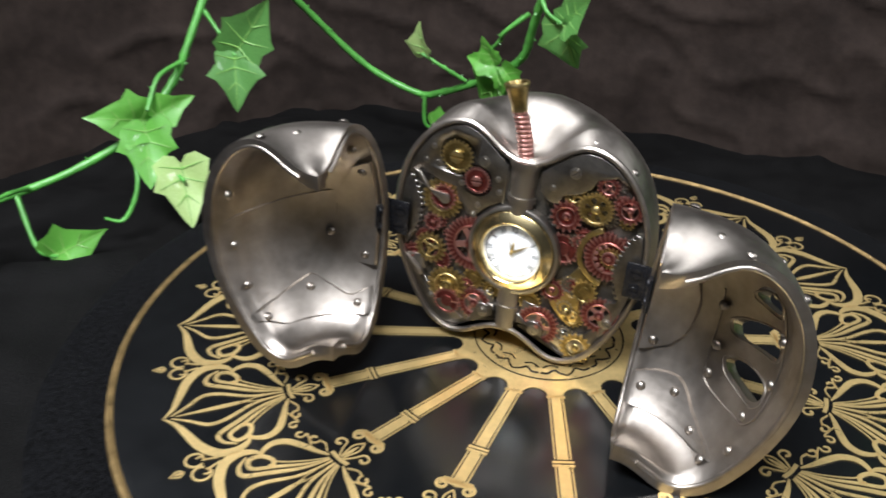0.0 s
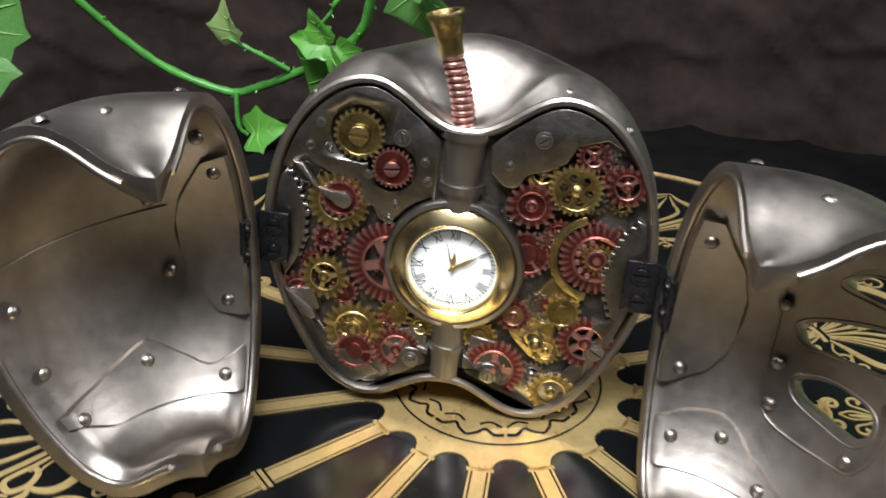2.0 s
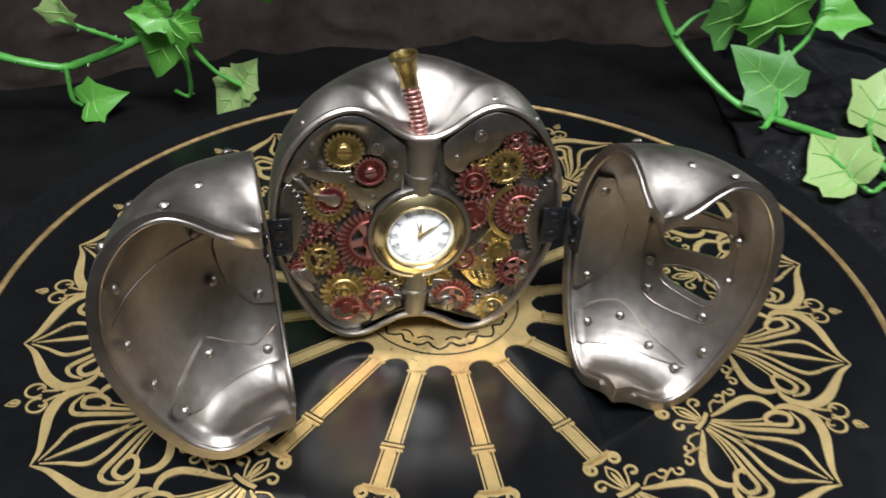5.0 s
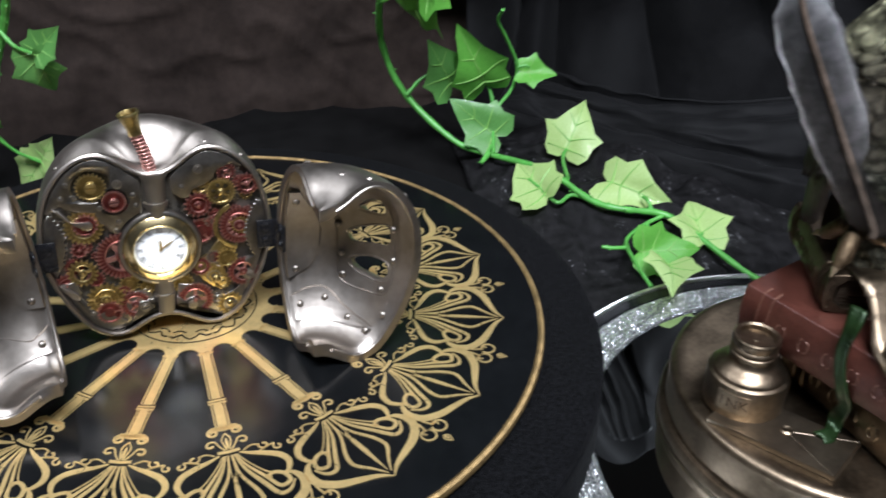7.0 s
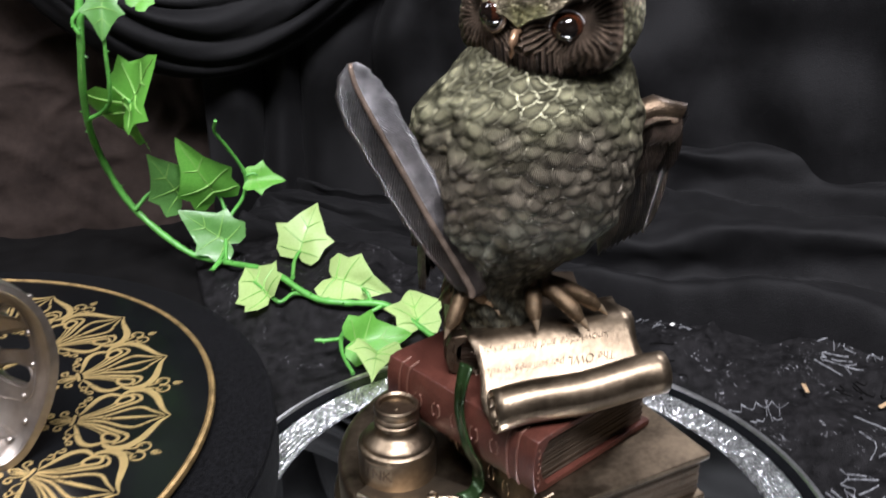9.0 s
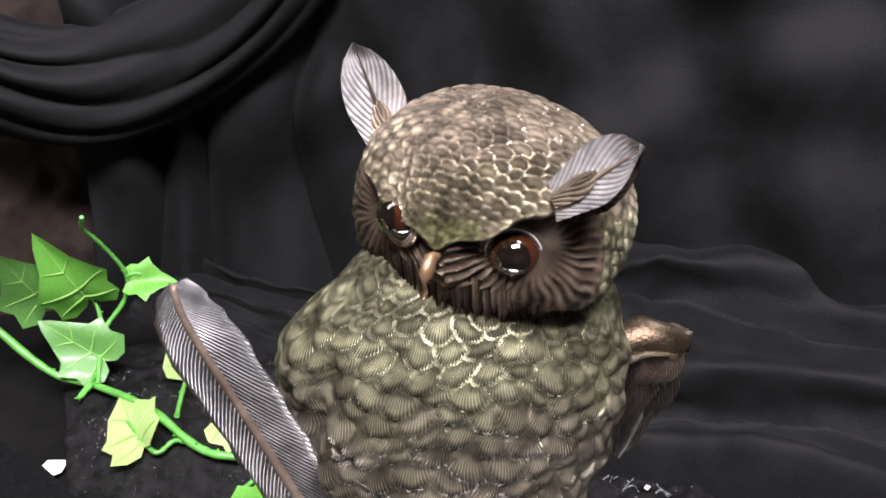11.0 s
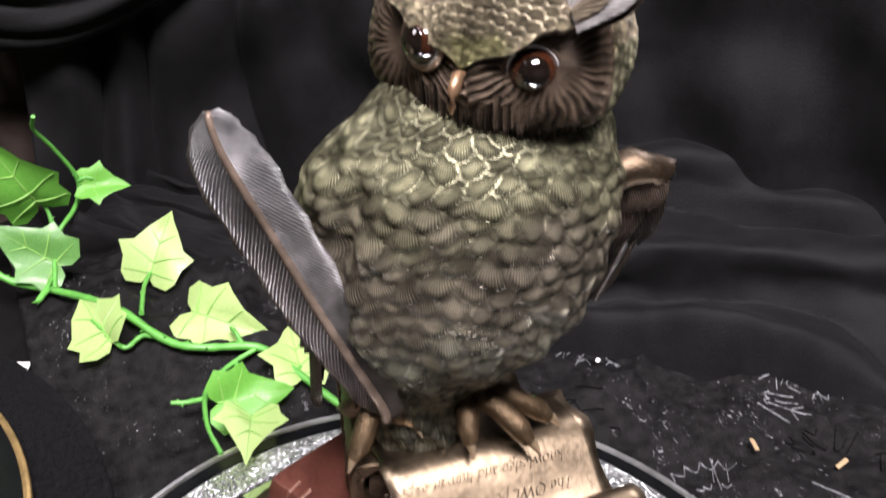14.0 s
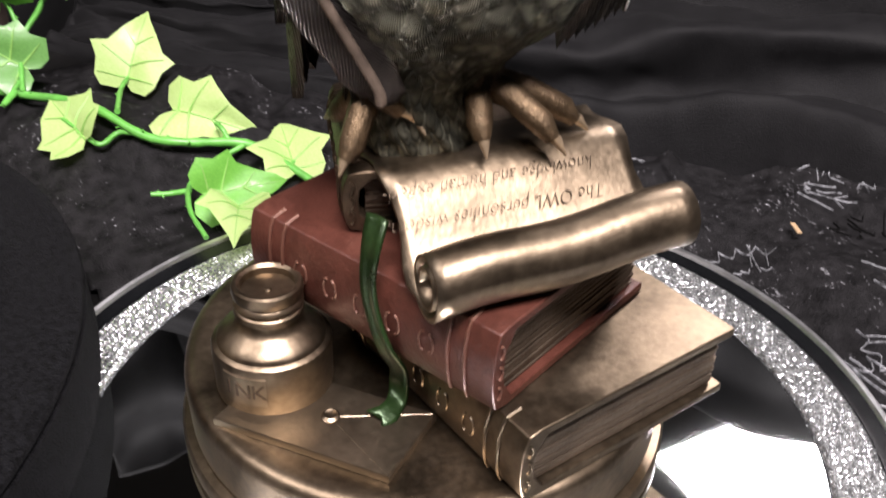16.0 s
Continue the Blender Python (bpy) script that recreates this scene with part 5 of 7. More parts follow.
def hinge(apple, side, turn):
    h = bmesh.new()
    box(h, (-0.0048 if side > 0 else -0.0030, -0.0005, -0.0066), (0.0030 if side > 0 else 0.0048, 0.0007, 0.0066), bevel=0.0004)
    leaf = part("hinge", h, iron, apple, "small black iron hinge", at=Matrix.Translation((side * 0.0452, FACE_Y - 0.0024, 0.0425)))
    b = bmesh.new()
    for z0, z1 in ((-0.0066, -0.0024), (-0.0021, 0.0021), (0.0024, 0.0066)):
        lathe([(0, z0), (0.0014, z0), (0.0015, z0 + 0.0003), (0.0015, z1 - 0.0003), (0.0014, z1), (0, z1)], 14, b)
    part("barrel", b, iron, leaf, at=Matrix.Translation((side * 0.0040, -0.0010, 0)))
    w = bmesh.new()
    box(w, (0.001, -0.0006, -0.0062), (0.0075, 0.0006, 0.0062), bevel=0.0003)
    a = 180 + turn if side > 0 else turn
    part("leaf", w, iron, leaf, at=Matrix.Translation((side * 0.0040, -0.0010, 0)) @ Matrix.Rotation(radians(a), 4, "Z"))
    s0 = None
    for z in (-0.0034, 0.0034):
        m = Matrix.Translation((side * -0.0012, -0.0006, z)) @ Matrix.Rotation(radians(90), 4, "X")
        s0 = same_part(s0, leaf, m) if s0 else part("screw", screw(0.0017), iron, leaf, at=m)
        # the door's leaf carries its screws on the inner face
        q = Matrix.Translation((0.0046, -0.0006 * side, z)) @ Matrix.Rotation(radians(90 * side), 4, "X")
        same_part(s0, leaf, Matrix.Translation((side * 0.0040, -0.0010, 0)) @ Matrix.Rotation(radians(a), 4, "Z") @ q)


def apple_clock():
    apple = thing("apple_clock", APPLE, "pewter apple-shaped clock standing open on a painted board", "clock")
    apple_body(apple)
    face_plates(apple)
    gears(apple)
    column(apple)
    clock(apple)
    stem(apple)
    door(apple, -1, -88.9)
    door(apple, 1, 98.7)
    hinge(apple, -1, -88.9)
    hinge(apple, 1, 98.7)


apple_clock()

# ---- owl statue on the mirror tray ----
OWL = Vector((0.272, -0.128, 0.0))
# the statue's own space lies a little turned and shifted in the room
ORNAMENT = Matrix.Translation((0.28098, -0.0988, 0.00768)) @ Matrix.Rotation(radians(3.45), 4, "Z") @ Matrix.Scale(0.9707, 4) @ Matrix.Translation((-0.272, 0.128, 0.0))
FOOT_Z = (TRAY_Z + 0.0003 - 0.00768) / 0.9707
F_DIR, L_DIR, UP = Vector((-0.45, -0.893, 0)), Vector((0.893, -0.45, 0)), Vector((0, 0, 1))
HEAD = Vector((0.2815, -0.1312, 0.1815))
D_DIR, E_DIR = Vector((-0.82, -0.572, 0)), Vector((0.572, -0.82, 0))


def plumage_mat(name, top, mid, low, metal=0.55, rough=0.38, z0=0.085, z1=0.195, barbs=62, slope=-0.9, barb_shade=(0.62, 1.36)):
    """painted plumage: colour by height with mottling, shade painted into creases, barbs as fine relief and lines"""
    m = bpy.data.materials.new(name)
    m.use_nodes = True
    nt = m.node_tree
    b = nt.nodes["Principled BSDF"]
    tc = nt.nodes.new("ShaderNodeTexCoord")
    sx = nt.nodes.new("ShaderNodeSeparateXYZ")
    nt.links.new(tc.outputs["Object"], sx.inputs[0])
    n1 = nt.nodes.new("ShaderNodeTexNoise")
    n1.inputs["Scale"].default_value, n1.inputs["Detail"].default_value = 55, 4
    nt.links.new(tc.outputs["Object"], n1.inputs["Vector"])
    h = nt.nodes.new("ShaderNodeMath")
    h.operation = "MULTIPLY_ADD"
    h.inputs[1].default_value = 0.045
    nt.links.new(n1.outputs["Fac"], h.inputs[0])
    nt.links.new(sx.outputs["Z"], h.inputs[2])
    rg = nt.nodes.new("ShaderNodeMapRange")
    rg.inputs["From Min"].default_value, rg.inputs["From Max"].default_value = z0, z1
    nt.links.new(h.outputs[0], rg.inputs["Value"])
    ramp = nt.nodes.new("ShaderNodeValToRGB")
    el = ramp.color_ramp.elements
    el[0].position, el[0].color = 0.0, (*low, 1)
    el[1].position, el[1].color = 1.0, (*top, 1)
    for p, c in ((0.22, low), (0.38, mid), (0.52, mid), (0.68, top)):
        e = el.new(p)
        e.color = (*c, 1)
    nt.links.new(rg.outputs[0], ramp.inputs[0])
    # mottling from feather to feather, together with the painted crease shade
    geo = nt.nodes.new("ShaderNodeNewGeometry")
    mr = nt.nodes.new("ShaderNodeMapRange")
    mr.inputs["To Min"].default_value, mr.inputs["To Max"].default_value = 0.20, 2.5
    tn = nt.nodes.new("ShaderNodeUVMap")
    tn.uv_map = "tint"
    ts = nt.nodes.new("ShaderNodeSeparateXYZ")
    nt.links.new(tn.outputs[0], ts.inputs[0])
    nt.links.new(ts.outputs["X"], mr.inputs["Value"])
    # raised edges painted lighter and hollows darker, as highlight and shade
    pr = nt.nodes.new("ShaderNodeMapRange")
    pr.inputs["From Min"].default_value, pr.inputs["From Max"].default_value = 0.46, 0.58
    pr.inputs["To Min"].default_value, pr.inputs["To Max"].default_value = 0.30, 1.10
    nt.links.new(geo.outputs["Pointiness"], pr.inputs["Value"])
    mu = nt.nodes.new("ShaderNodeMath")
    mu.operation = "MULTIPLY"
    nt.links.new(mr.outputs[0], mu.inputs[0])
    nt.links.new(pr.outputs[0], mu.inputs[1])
    mx = nt.nodes.new("ShaderNodeVectorMath")
    mx.operation = "SCALE"
    nt.links.new(ramp.outputs[0], mx.inputs[0])
    nt.links.new(mu.outputs[0], mx.inputs["Scale"])
    nt.links.new(mx.outputs[0], b.inputs["Base Color"])
    b.inputs["Metallic"].default_value, b.inputs["Roughness"].default_value = metal, rough + 0.01
    b.inputs["Specular IOR Level"].default_value = 0.15
    uv = nt.nodes.new("ShaderNodeUVMap")
    uv.uv_map = "barbs"
    su = nt.nodes.new("ShaderNodeSeparateXYZ")
    nt.links.new(uv.outputs[0], su.inputs[0])
    ab = nt.nodes.new("ShaderNodeMath")
    ab.operation = "ABSOLUTE"
    nt.links.new(su.outputs["X"], ab.inputs[0])
    ph = nt.nodes.new("ShaderNodeMath")
    ph.operation = "MULTIPLY_ADD"
    ph.inputs[1].default_value = slope
    nt.links.new(ab.outputs[0], ph.inputs[0])
    nt.links.new(su.outputs["Y"], ph.inputs[2])
    sn = nt.nodes.new("ShaderNodeMath")
    sn.operation = "MULTIPLY"
    sn.inputs[1].default_value = barbs
    nt.links.new(ph.outputs[0], sn.inputs[0])
    si = nt.nodes.new("ShaderNodeMath")
    si.operation = "SINE"
    nt.links.new(sn.outputs[0], si.inputs[0])
    bp = nt.nodes.new("ShaderNodeBump")
    bp.inputs["Strength"].default_value, bp.inputs["Distance"].default_value = 0.75, 0.00030
    fade = nt.nodes.new("ShaderNodeMath")
    fade.operation = "MULTIPLY"
    nt.links.new(si.outputs[0], fade.inputs[0])
    nt.links.new(ts.outputs["Y"], fade.inputs[1])
    nt.links.new(fade.outputs[0], bp.inputs["Height"])
    nt.links.new(bp.outputs[0], b.inputs["Normal"])
    # barb relief painted in as pale ridges and dark grooves, and patches of dark patina
    br = nt.nodes.new("ShaderNodeMapRange")
    br.inputs["From Min"].default_value, br.inputs["From Max"].default_value = -1, 1
    br.inputs["To Min"].default_value, br.inputs["To Max"].default_value = barb_shade
    nt.links.new(fade.outputs[0], br.inputs["Value"])
    n2 = nt.nodes.new("ShaderNodeTexNoise")
    n2.inputs["Scale"].default_value, n2.inputs["Detail"].default_value = 170, 5
    nt.links.new(tc.outputs["Object"], n2.inputs["Vector"])
    pt = nt.nodes.new("ShaderNodeMapRange")
    pt.inputs["From Min"].default_value, pt.inputs["From Max"].default_value = 0.36, 0.62
    pt.inputs["To Min"].default_value, pt.inputs["To Max"].default_value = 0.68, 1.34
    nt.links.new(n2.outputs["Fac"], pt.inputs["Value"])
    m2 = nt.nodes.new("ShaderNodeMath")
    m2.operation = "MULTIPLY"
    nt.links.new(br.outputs[0], m2.inputs[0])
    nt.links.new(pt.outputs[0], m2.inputs[1])
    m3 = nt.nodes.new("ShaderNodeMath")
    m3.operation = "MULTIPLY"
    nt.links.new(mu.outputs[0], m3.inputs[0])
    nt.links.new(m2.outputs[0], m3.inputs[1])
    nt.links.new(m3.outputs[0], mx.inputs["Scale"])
    return m


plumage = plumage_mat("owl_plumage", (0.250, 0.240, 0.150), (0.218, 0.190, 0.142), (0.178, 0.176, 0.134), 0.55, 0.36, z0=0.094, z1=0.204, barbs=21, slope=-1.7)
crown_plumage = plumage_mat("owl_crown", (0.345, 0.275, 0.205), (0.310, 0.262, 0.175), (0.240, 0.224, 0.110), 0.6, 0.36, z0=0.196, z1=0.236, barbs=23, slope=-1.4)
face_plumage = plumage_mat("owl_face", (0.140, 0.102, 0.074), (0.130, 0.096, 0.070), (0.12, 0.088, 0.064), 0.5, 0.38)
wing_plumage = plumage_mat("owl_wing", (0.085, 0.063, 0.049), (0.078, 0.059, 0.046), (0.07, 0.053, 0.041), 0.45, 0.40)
quill_vane = plumage_mat("quill_vane", (0.275, 0.268, 0.272), (0.215, 0.203, 0.200), (0.120, 0.102, 0.092), 0.6, 0.35, barb_shade=(0.80, 1.15))
ear_plumage = plumage_mat("owl_ear", (0.46, 0.44, 0.44), (0.43, 0.41, 0.41), (0.38, 0.35, 0.345), 0.7, 0.34, barb_shade=(0.80, 1.16))
eye_black = mat("black_glass_eye", (0.006, 0.004, 0.003), 0.03, 0, 0.2, 60, rvar=0.01, coat=1.0)
eye_amber = mat("amber_eye_ring", (0.042, 0.012, 0.005), 0.10, 0, 0.5, 200, coat=1.0)
toe_bronze = mat("toe_bronze", (0.165, 0.112, 0.064), 0.36, 0.8, 0.5, 300, 0.5, 1500)
engraved = mat("engraved_bronze", (0.075, 0.052, 0.034), 0.5, 0.7, 0.3, 200)
horn = mat("copper_horn", (0.25, 0.15, 0.085), 0.36, 0.6, 0.35, 200, 0.1, 900)
pale_claw = mat("pale_claw", (0.44, 0.33, 0.215), 0.3, 0.7, 0.3, 200)
page_mat = mat("bronze_pages", (0.13, 0.098, 0.070), 0.48, 0.8, 0.4, 90, 0.3, 900)


class Sculpt:
    """gathers the pieces of one cast figure into one mesh"""

    def __init__(self):
        self.v, self.f, self.m, self.uv, self.tint = [], [], [], [], []
        self.rnd = random.Random(21)

    def grid(self, rows, mat_i, uvs=None, closed=False):
        k, base = len(rows[0]), len(self.v)
        tone = self.rnd.random()
        for r in rows:
            self.v += [tuple(p) for p in r]
        for i in range(len(rows) - 1):
            for j in range(k if closed else k - 1):
                a, b = base + i * k + j, base + i * k + (j + 1) % k
                self.f.append((a, b, b + k, a + k))
                self.m.append(mat_i)
                self.tint += [(tone, 1)] * 4
                if uvs:
                    self.uv += [uvs[i][j], uvs[i][j + 1], uvs[i + 1][j + 1], uvs[i + 1][j]]
                else:
                    self.uv += [(0, 0)] * 4

    def dense(self, P, mats, uv, tint, crease_shade):
        """a fine closed skin: rows of points that join up, with a material, line and tone for each point"""
        n, k = P.shape[:2]
        base = len(self.v)
        self.v += [tuple(p) for p in P.reshape(-1, 3).tolist()]
        # the fine lines fade out towards the edge of each feather
        whole = np.ones(tint.shape)
        for ax, sh in ((0, 1), (0, -1), (1, 1), (1, -1)):
            whole *= np.roll(tint, sh, ax) == tint
        whole = soften(whole) ** 2
        # the painted shade is widened over the steps between feathers
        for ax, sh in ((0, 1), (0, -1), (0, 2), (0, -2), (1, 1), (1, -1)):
            crease_shade = np.minimum(crease_shade, np.roll(crease_shade, sh, ax))
        tone = ((0.45 + tint * 0.55) * soften(soften(crease_shade))).tolist()
        uv, tint, mats, whole = uv.tolist(), tint.tolist(), mats.tolist(), whole.tolist()
        for i in range(n - 1):
            for j in range(k):
                q = (j + 1) % k
                a, b = base + i * k + j, base + i * k + q
                self.f.append((a, b, b + k, a + k))
                self.m.append(mats[i][j])
                w = uv[i][j]
                # lines stay whole inside one feather
                self.uv += [w, uv[i][q] if tint[i][q] == tint[i][j] else w, uv[i + 1][q] if tint[i + 1][q] == tint[i][j] else w, uv[i + 1][j] if tint[i + 1][j] == tint[i][j] else w]
                self.tint += [(tone[i][j], whole[i][j]), (tone[i][q], whole[i][q]), (tone[i + 1][q], whole[i + 1][q]), (tone[i + 1][j], whole[i + 1][j])]

    def feather(self, p, n, d, length, width, lift, mat_i, curl=0.3, tip=2.0, nu=4, nv=6, keep=False, fan=0.0):
        n, d = n.normalized(), d.normalized()
        if keep:
            n = (n - d * n.dot(d)).normalized()
        else:
            d = (d - n * d.dot(n)).normalized()
        s = n.cross(d)
        rows, uvs = [], []
        for i in range(nv + 1):
            v = i / nv
            w = width * 0.5 * (min(1, 0.55 + 0.9 * v) * max(0.0, 1 - max(0, (v - 0.45) / 0.55) ** tip)) ** 0.8
            row, uvr = [], []
            for j in range(nu + 1):
                u = 2 * j / nu - 1
                h = lift * (v**1.2) - curl * width * 0.5 * u * u * (0.4 + 0.6 * v) - lift * 0.15
                row.append(p + d * (v * length) + s * (u * w) + n * h)
                uvr.append((0.0, u * fan) if fan > 0 else (u * 0.85, v * 0.55) if fan else (u * 0.6, v))
            rows.append(row)
            uvs.append(uvr)
        self.grid(rows, mat_i, uvs)

    def blob(self, c, axes, mat_i, nu=24, nv=14):
        rows = []
        for i in range(nv + 1):
            t = math.pi * i / nv
            rows.append([c + axes[0] * math.sin(t) * math.cos(a) + axes[1] * math.sin(t) * math.sin(a) + axes[2] * math.cos(t) for a in (2 * math.pi * j / nu for j in range(nu))])
        self.grid(rows, mat_i, closed=True)

    def limb(self, pts, rad, mat_i, n=10):
        pts = [Vector(p) for p in pts]
        rows = []
        for i, p in enumerate(pts):
            d = (pts[min(i + 1, len(pts) - 1)] - pts[max(i - 1, 0)]).normalized()
            a = d.cross(Vector((0.31, 0.2, 0.93))).normalized()
            b = d.cross(a)
            rows.append([p + (a * math.cos(t) + b * math.sin(t)) * rad[i] for t in (2 * math.pi * k / n for k in range(n))])
        self.grid(rows, mat_i, closed=True)

    def build(self, name, mats):
        me = bpy.data.meshes.new(name)
        me.from_pydata(self.v, [], self.f)
        for m in mats:
            me.materials.append(m)
        me.polygons.foreach_set("material_index", self.m)
        me.polygons.foreach_set("use_smooth", [True] * len(self.f))
        lay = me.uv_layers.new(name="barbs")
        lay.data.foreach_set("uv", [c for q in self.uv for c in q])
        tn = me.uv_layers.new(name="tint")
        tn.data.foreach_set("uv", [c for q in self.tint for c in q])
        me.update()
        return new(name, me)


BODY = [(0.052, -0.006, 0.0150, 0.0110), (0.062, -0.008, 0.0145, 0.0120), (0.070, -0.008, 0.0155, 0.0130), (0.078, -0.0055, 0.0205, 0.0165), (0.085, -0.003, 0.0268, 0.0215), (0.092, -0.001, 0.0325, 0.0262), (0.102, 0.001, 0.0380, 0.0295), (0.118, 0.0020, 0.0420, 0.0310),
        (0.134, 0.0045, 0.0415, 0.0305), (0.146, 0.0065, 0.0390, 0.0285), (0.154, 0.008, 0.0350, 0.0240), (0.161, 0.0095, 0.0315, 0.0180), (0.168, 0.010, 0.0285, 0.0125), (0.174, 0.0115, 0.0210, 0.0080), (0.178, 0.012, 0.010, 0.004)]


def body_at(z):
    for a, b in zip(BODY, BODY[1:]):
        if a[0] <= z <= b[0]:
            t = (z - a[0]) / (b[0] - a[0])
            t = t * t * (3 - 2 * t) * 0.5 + t * 0.5
            return [p + (q - p) * t for p, q in zip(a[1:], b[1:])]
    return BODY[0][1:] if z < BODY[0][0] else BODY[-1][1:]


def body_point(z, a):
    c, w, d = body_at(z)
    return OWL + L_DIR * (c + w * math.sin(a)) + F_DIR * (d * math.cos(a)) + UP * z


def head_point(az, el, s=1.0):
    """az: from the facing direction towards the owl's left; el: up"""
    fr = 0.0275 - 0.0035 * max(0, math.cos(az)) ** 3 * max(0, 1 - abs(el) / 0.9) - 0.0022 * max(0, -math.cos(az))
    return HEAD + (D_DIR * (math.cos(az) * fr) + E_DIR * (math.sin(az) * 0.0345)) * (math.cos(el) * s) + UP * (math.sin(el) * (0.0270 - 0.0030 * max(0, -math.cos(az)) * math.cos(el)) * s)


def head_frame(az, el):
    p = head_point(az, el)
    du = head_point(az + 0.02, el) - head_point(az - 0.02, el)
    dv = head_point(az, el + 0.02) - head_point(az, el - 0.02)
    n = du.cross(dv)
    if n.dot(p - HEAD) < 0:
        n = -n
    return p, n.normalized()


def scale_relief(S, R, count, jitter=1.0):
    """height of overlapping round-tipped scales; S: round the figure in scale widths, R: rows in the way the tips point.
    Gives the height, the place within the scale (u, v) and a tone for each scale"""
    H, U, V, T = (np.zeros_like(S) for _ in range(4))
    for k in (2, 1, 0):
        i = np.floor(R) - k
        sh = np.where(i % 2 == 0, 0.0, 0.5)
        for dj in (-1, 0, 1):
            j = np.round(S - sh) + dj
            g = np.sin((j % count) * 12.9898 + i * 78.233) * 43758.5453
            g = g - np.floor(g)
            g2 = g * 57.31 - np.floor(g * 57.31)
            u = (S - j - sh - 0.22 * jitter * (g - 0.5)) / (0.60 + 0.08 * g2)
            v = (R - i - 0.5 * jitter * (g2 - 0.5)) / 2.15
            au = np.clip(np.abs(u), 0, 1)
            inside = (np.abs(u) < 1) & (v > 0) & (v < 0.60 + 0.40 * np.sqrt(1 - au * au))
            h = v * (0.85 + 0.3 * g2)
            m = inside & (h > H)
            H, U, V, T = np.where(m, h, H), np.where(m, u, U), np.where(m, v, V), np.where(m, g, T)
    return H, U, V, T


def soften(h):
    """rounds the steps of a cast relief"""
    p = np.pad(h, 1, "edge")
    return sum(p[a : a + h.shape[0], b : b + h.shape[1]] * w for a, b, w in ((1, 1, 0.4), (0, 1, 0.15), (2, 1, 0.15), (1, 0, 0.15), (1, 2, 0.15)))


def feather_shade(u, v):
    """shade painted dark round each cast feather, left off its middle"""
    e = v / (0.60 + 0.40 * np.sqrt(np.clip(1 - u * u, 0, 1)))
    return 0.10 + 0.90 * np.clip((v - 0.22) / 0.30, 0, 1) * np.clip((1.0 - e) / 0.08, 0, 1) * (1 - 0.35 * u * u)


def owl(parent):
    rnd = random.Random(5)
    S = Sculpt()
    PL, CR, FA, WI, EA, EB, AM, HO, CL, BD, TO = range(11)
    # body: cast feathers in overlapping rows
    nz, na = 360, 440
    zz = np.linspace(0.1775, 0.0525, nz)
    aa = np.linspace(0, 2 * np.pi, na, endpoint=False)
    prof = np.array([body_at(z) for z in zz])
    ker = np.ones(13) / 13
    prof = np.stack([np.convolve(np.pad(prof[:, c], 6, "edge"), ker, "valid") for c in range(3)], 1)
    Z, A = np.meshgrid(zz, aa, indexing="ij")
    cx, w, d = (prof[:, c][:, None] for c in range(3))
    step = np.sqrt(np.gradient(prof[:, 1]) ** 2 + np.gradient(zz) ** 2)
    size = 0.0058 - 0.0024 * np.clip((zz - 0.142) / 0.026, 0, 1) - 0.0008 * np.clip((0.100 - zz) / 0.02, 0, 1)
    R = np.cumsum(step / size)[:, None] + 0 * A
    wob = 0.35 * np.sin(3 * A + 1.3) + 0.25 * np.sin(7 * A + R * 0.6)
    n_f = 33
    H, U, V, T = scale_relief(A * n_f / (2 * np.pi) + 0.10 * np.sin(R * 1.9 + 4 * A), R + wob, n_f)
    # swell of the folded wing at the owl's right
    wing_b = np.exp(-(((A - (2 * np.pi - 1.58)) / 0.56) ** 2) - ((Z - 0.147) / 0.019) ** 2)
    gap = np.exp(-(((A - (2 * np.pi - 0.92)) / 0.085) ** 2) - ((Z - 0.128) / 0.024) ** 2)
    H = soften(soften(H))
    lift = 0.0021 * (size / 0.0058)[:, None] ** 2.6 * H * (1 - 0.30 * U * U) + 0.0007 * np.sin(np.pi * np.clip(V, 0, 1)) * (1 - U * U) + 0.0085 * wing_b - 0.0036 * gap + 0.0006 * np.sin(9 * A + 40 * Z * 10)
    px_, py_ = cx + (w + lift) * np.sin(A), (d + lift) * np.cos(A)
    base = np.array(OWL)[None, None, :]
    P = base + px_[..., None] * np.array(L_DIR) + py_[..., None] * np.array(F_DIR) + (Z - 0.35 * lift)[..., None] * np.array(UP)
    fan = np.arctan2(U * 0.62, V + 0.22) * 3.6
    S.dense(P, np.full(P.shape[:2], PL), np.stack([0 * fan, fan], -1), T, feather_shade(U, V))
    # head: crown scales that run back from the beak, hair-like face under slanting brows
    ne, nb = 250, 400
    el, az = np.meshgrid(np.linspace(-1.45, 1.569, ne), np.linspace(-np.pi, np.pi, nb, endpoint=False), indexing="ij")
    ca, sa, ce, se = np.cos(az), np.sin(az), np.cos(el), np.sin(el)
    fr = 0.0275 - 0.0035 * np.maximum(0, ca) ** 3 * np.maximum(0, 1 - np.abs(el) / 0.9) - 0.0022 * np.maximum(0, -ca)
    X, Y, Zh = ca * fr * ce, sa * 0.0345 * ce, se * (0.0270 - 0.0030 * np.maximum(0, -ca) * ce)
    nrm = np.stack([X / 0.0275**2, Y / 0.0345**2, Zh / 0.027**2], -1)
    nrm /= np.linalg.norm(nrm, axis=-1, keepdims=True)
    e0 = -0.16
    x1, y1, z1 = ca * ce, sa * ce, se
    xr, zr = x1 * math.cos(e0) + z1 * math.sin(e0), -x1 * math.sin(e0) + z1 * math.cos(e0)
    tt, bb = np.arccos(np.clip(xr, -1, 1)), np.arctan2(y1, zr)
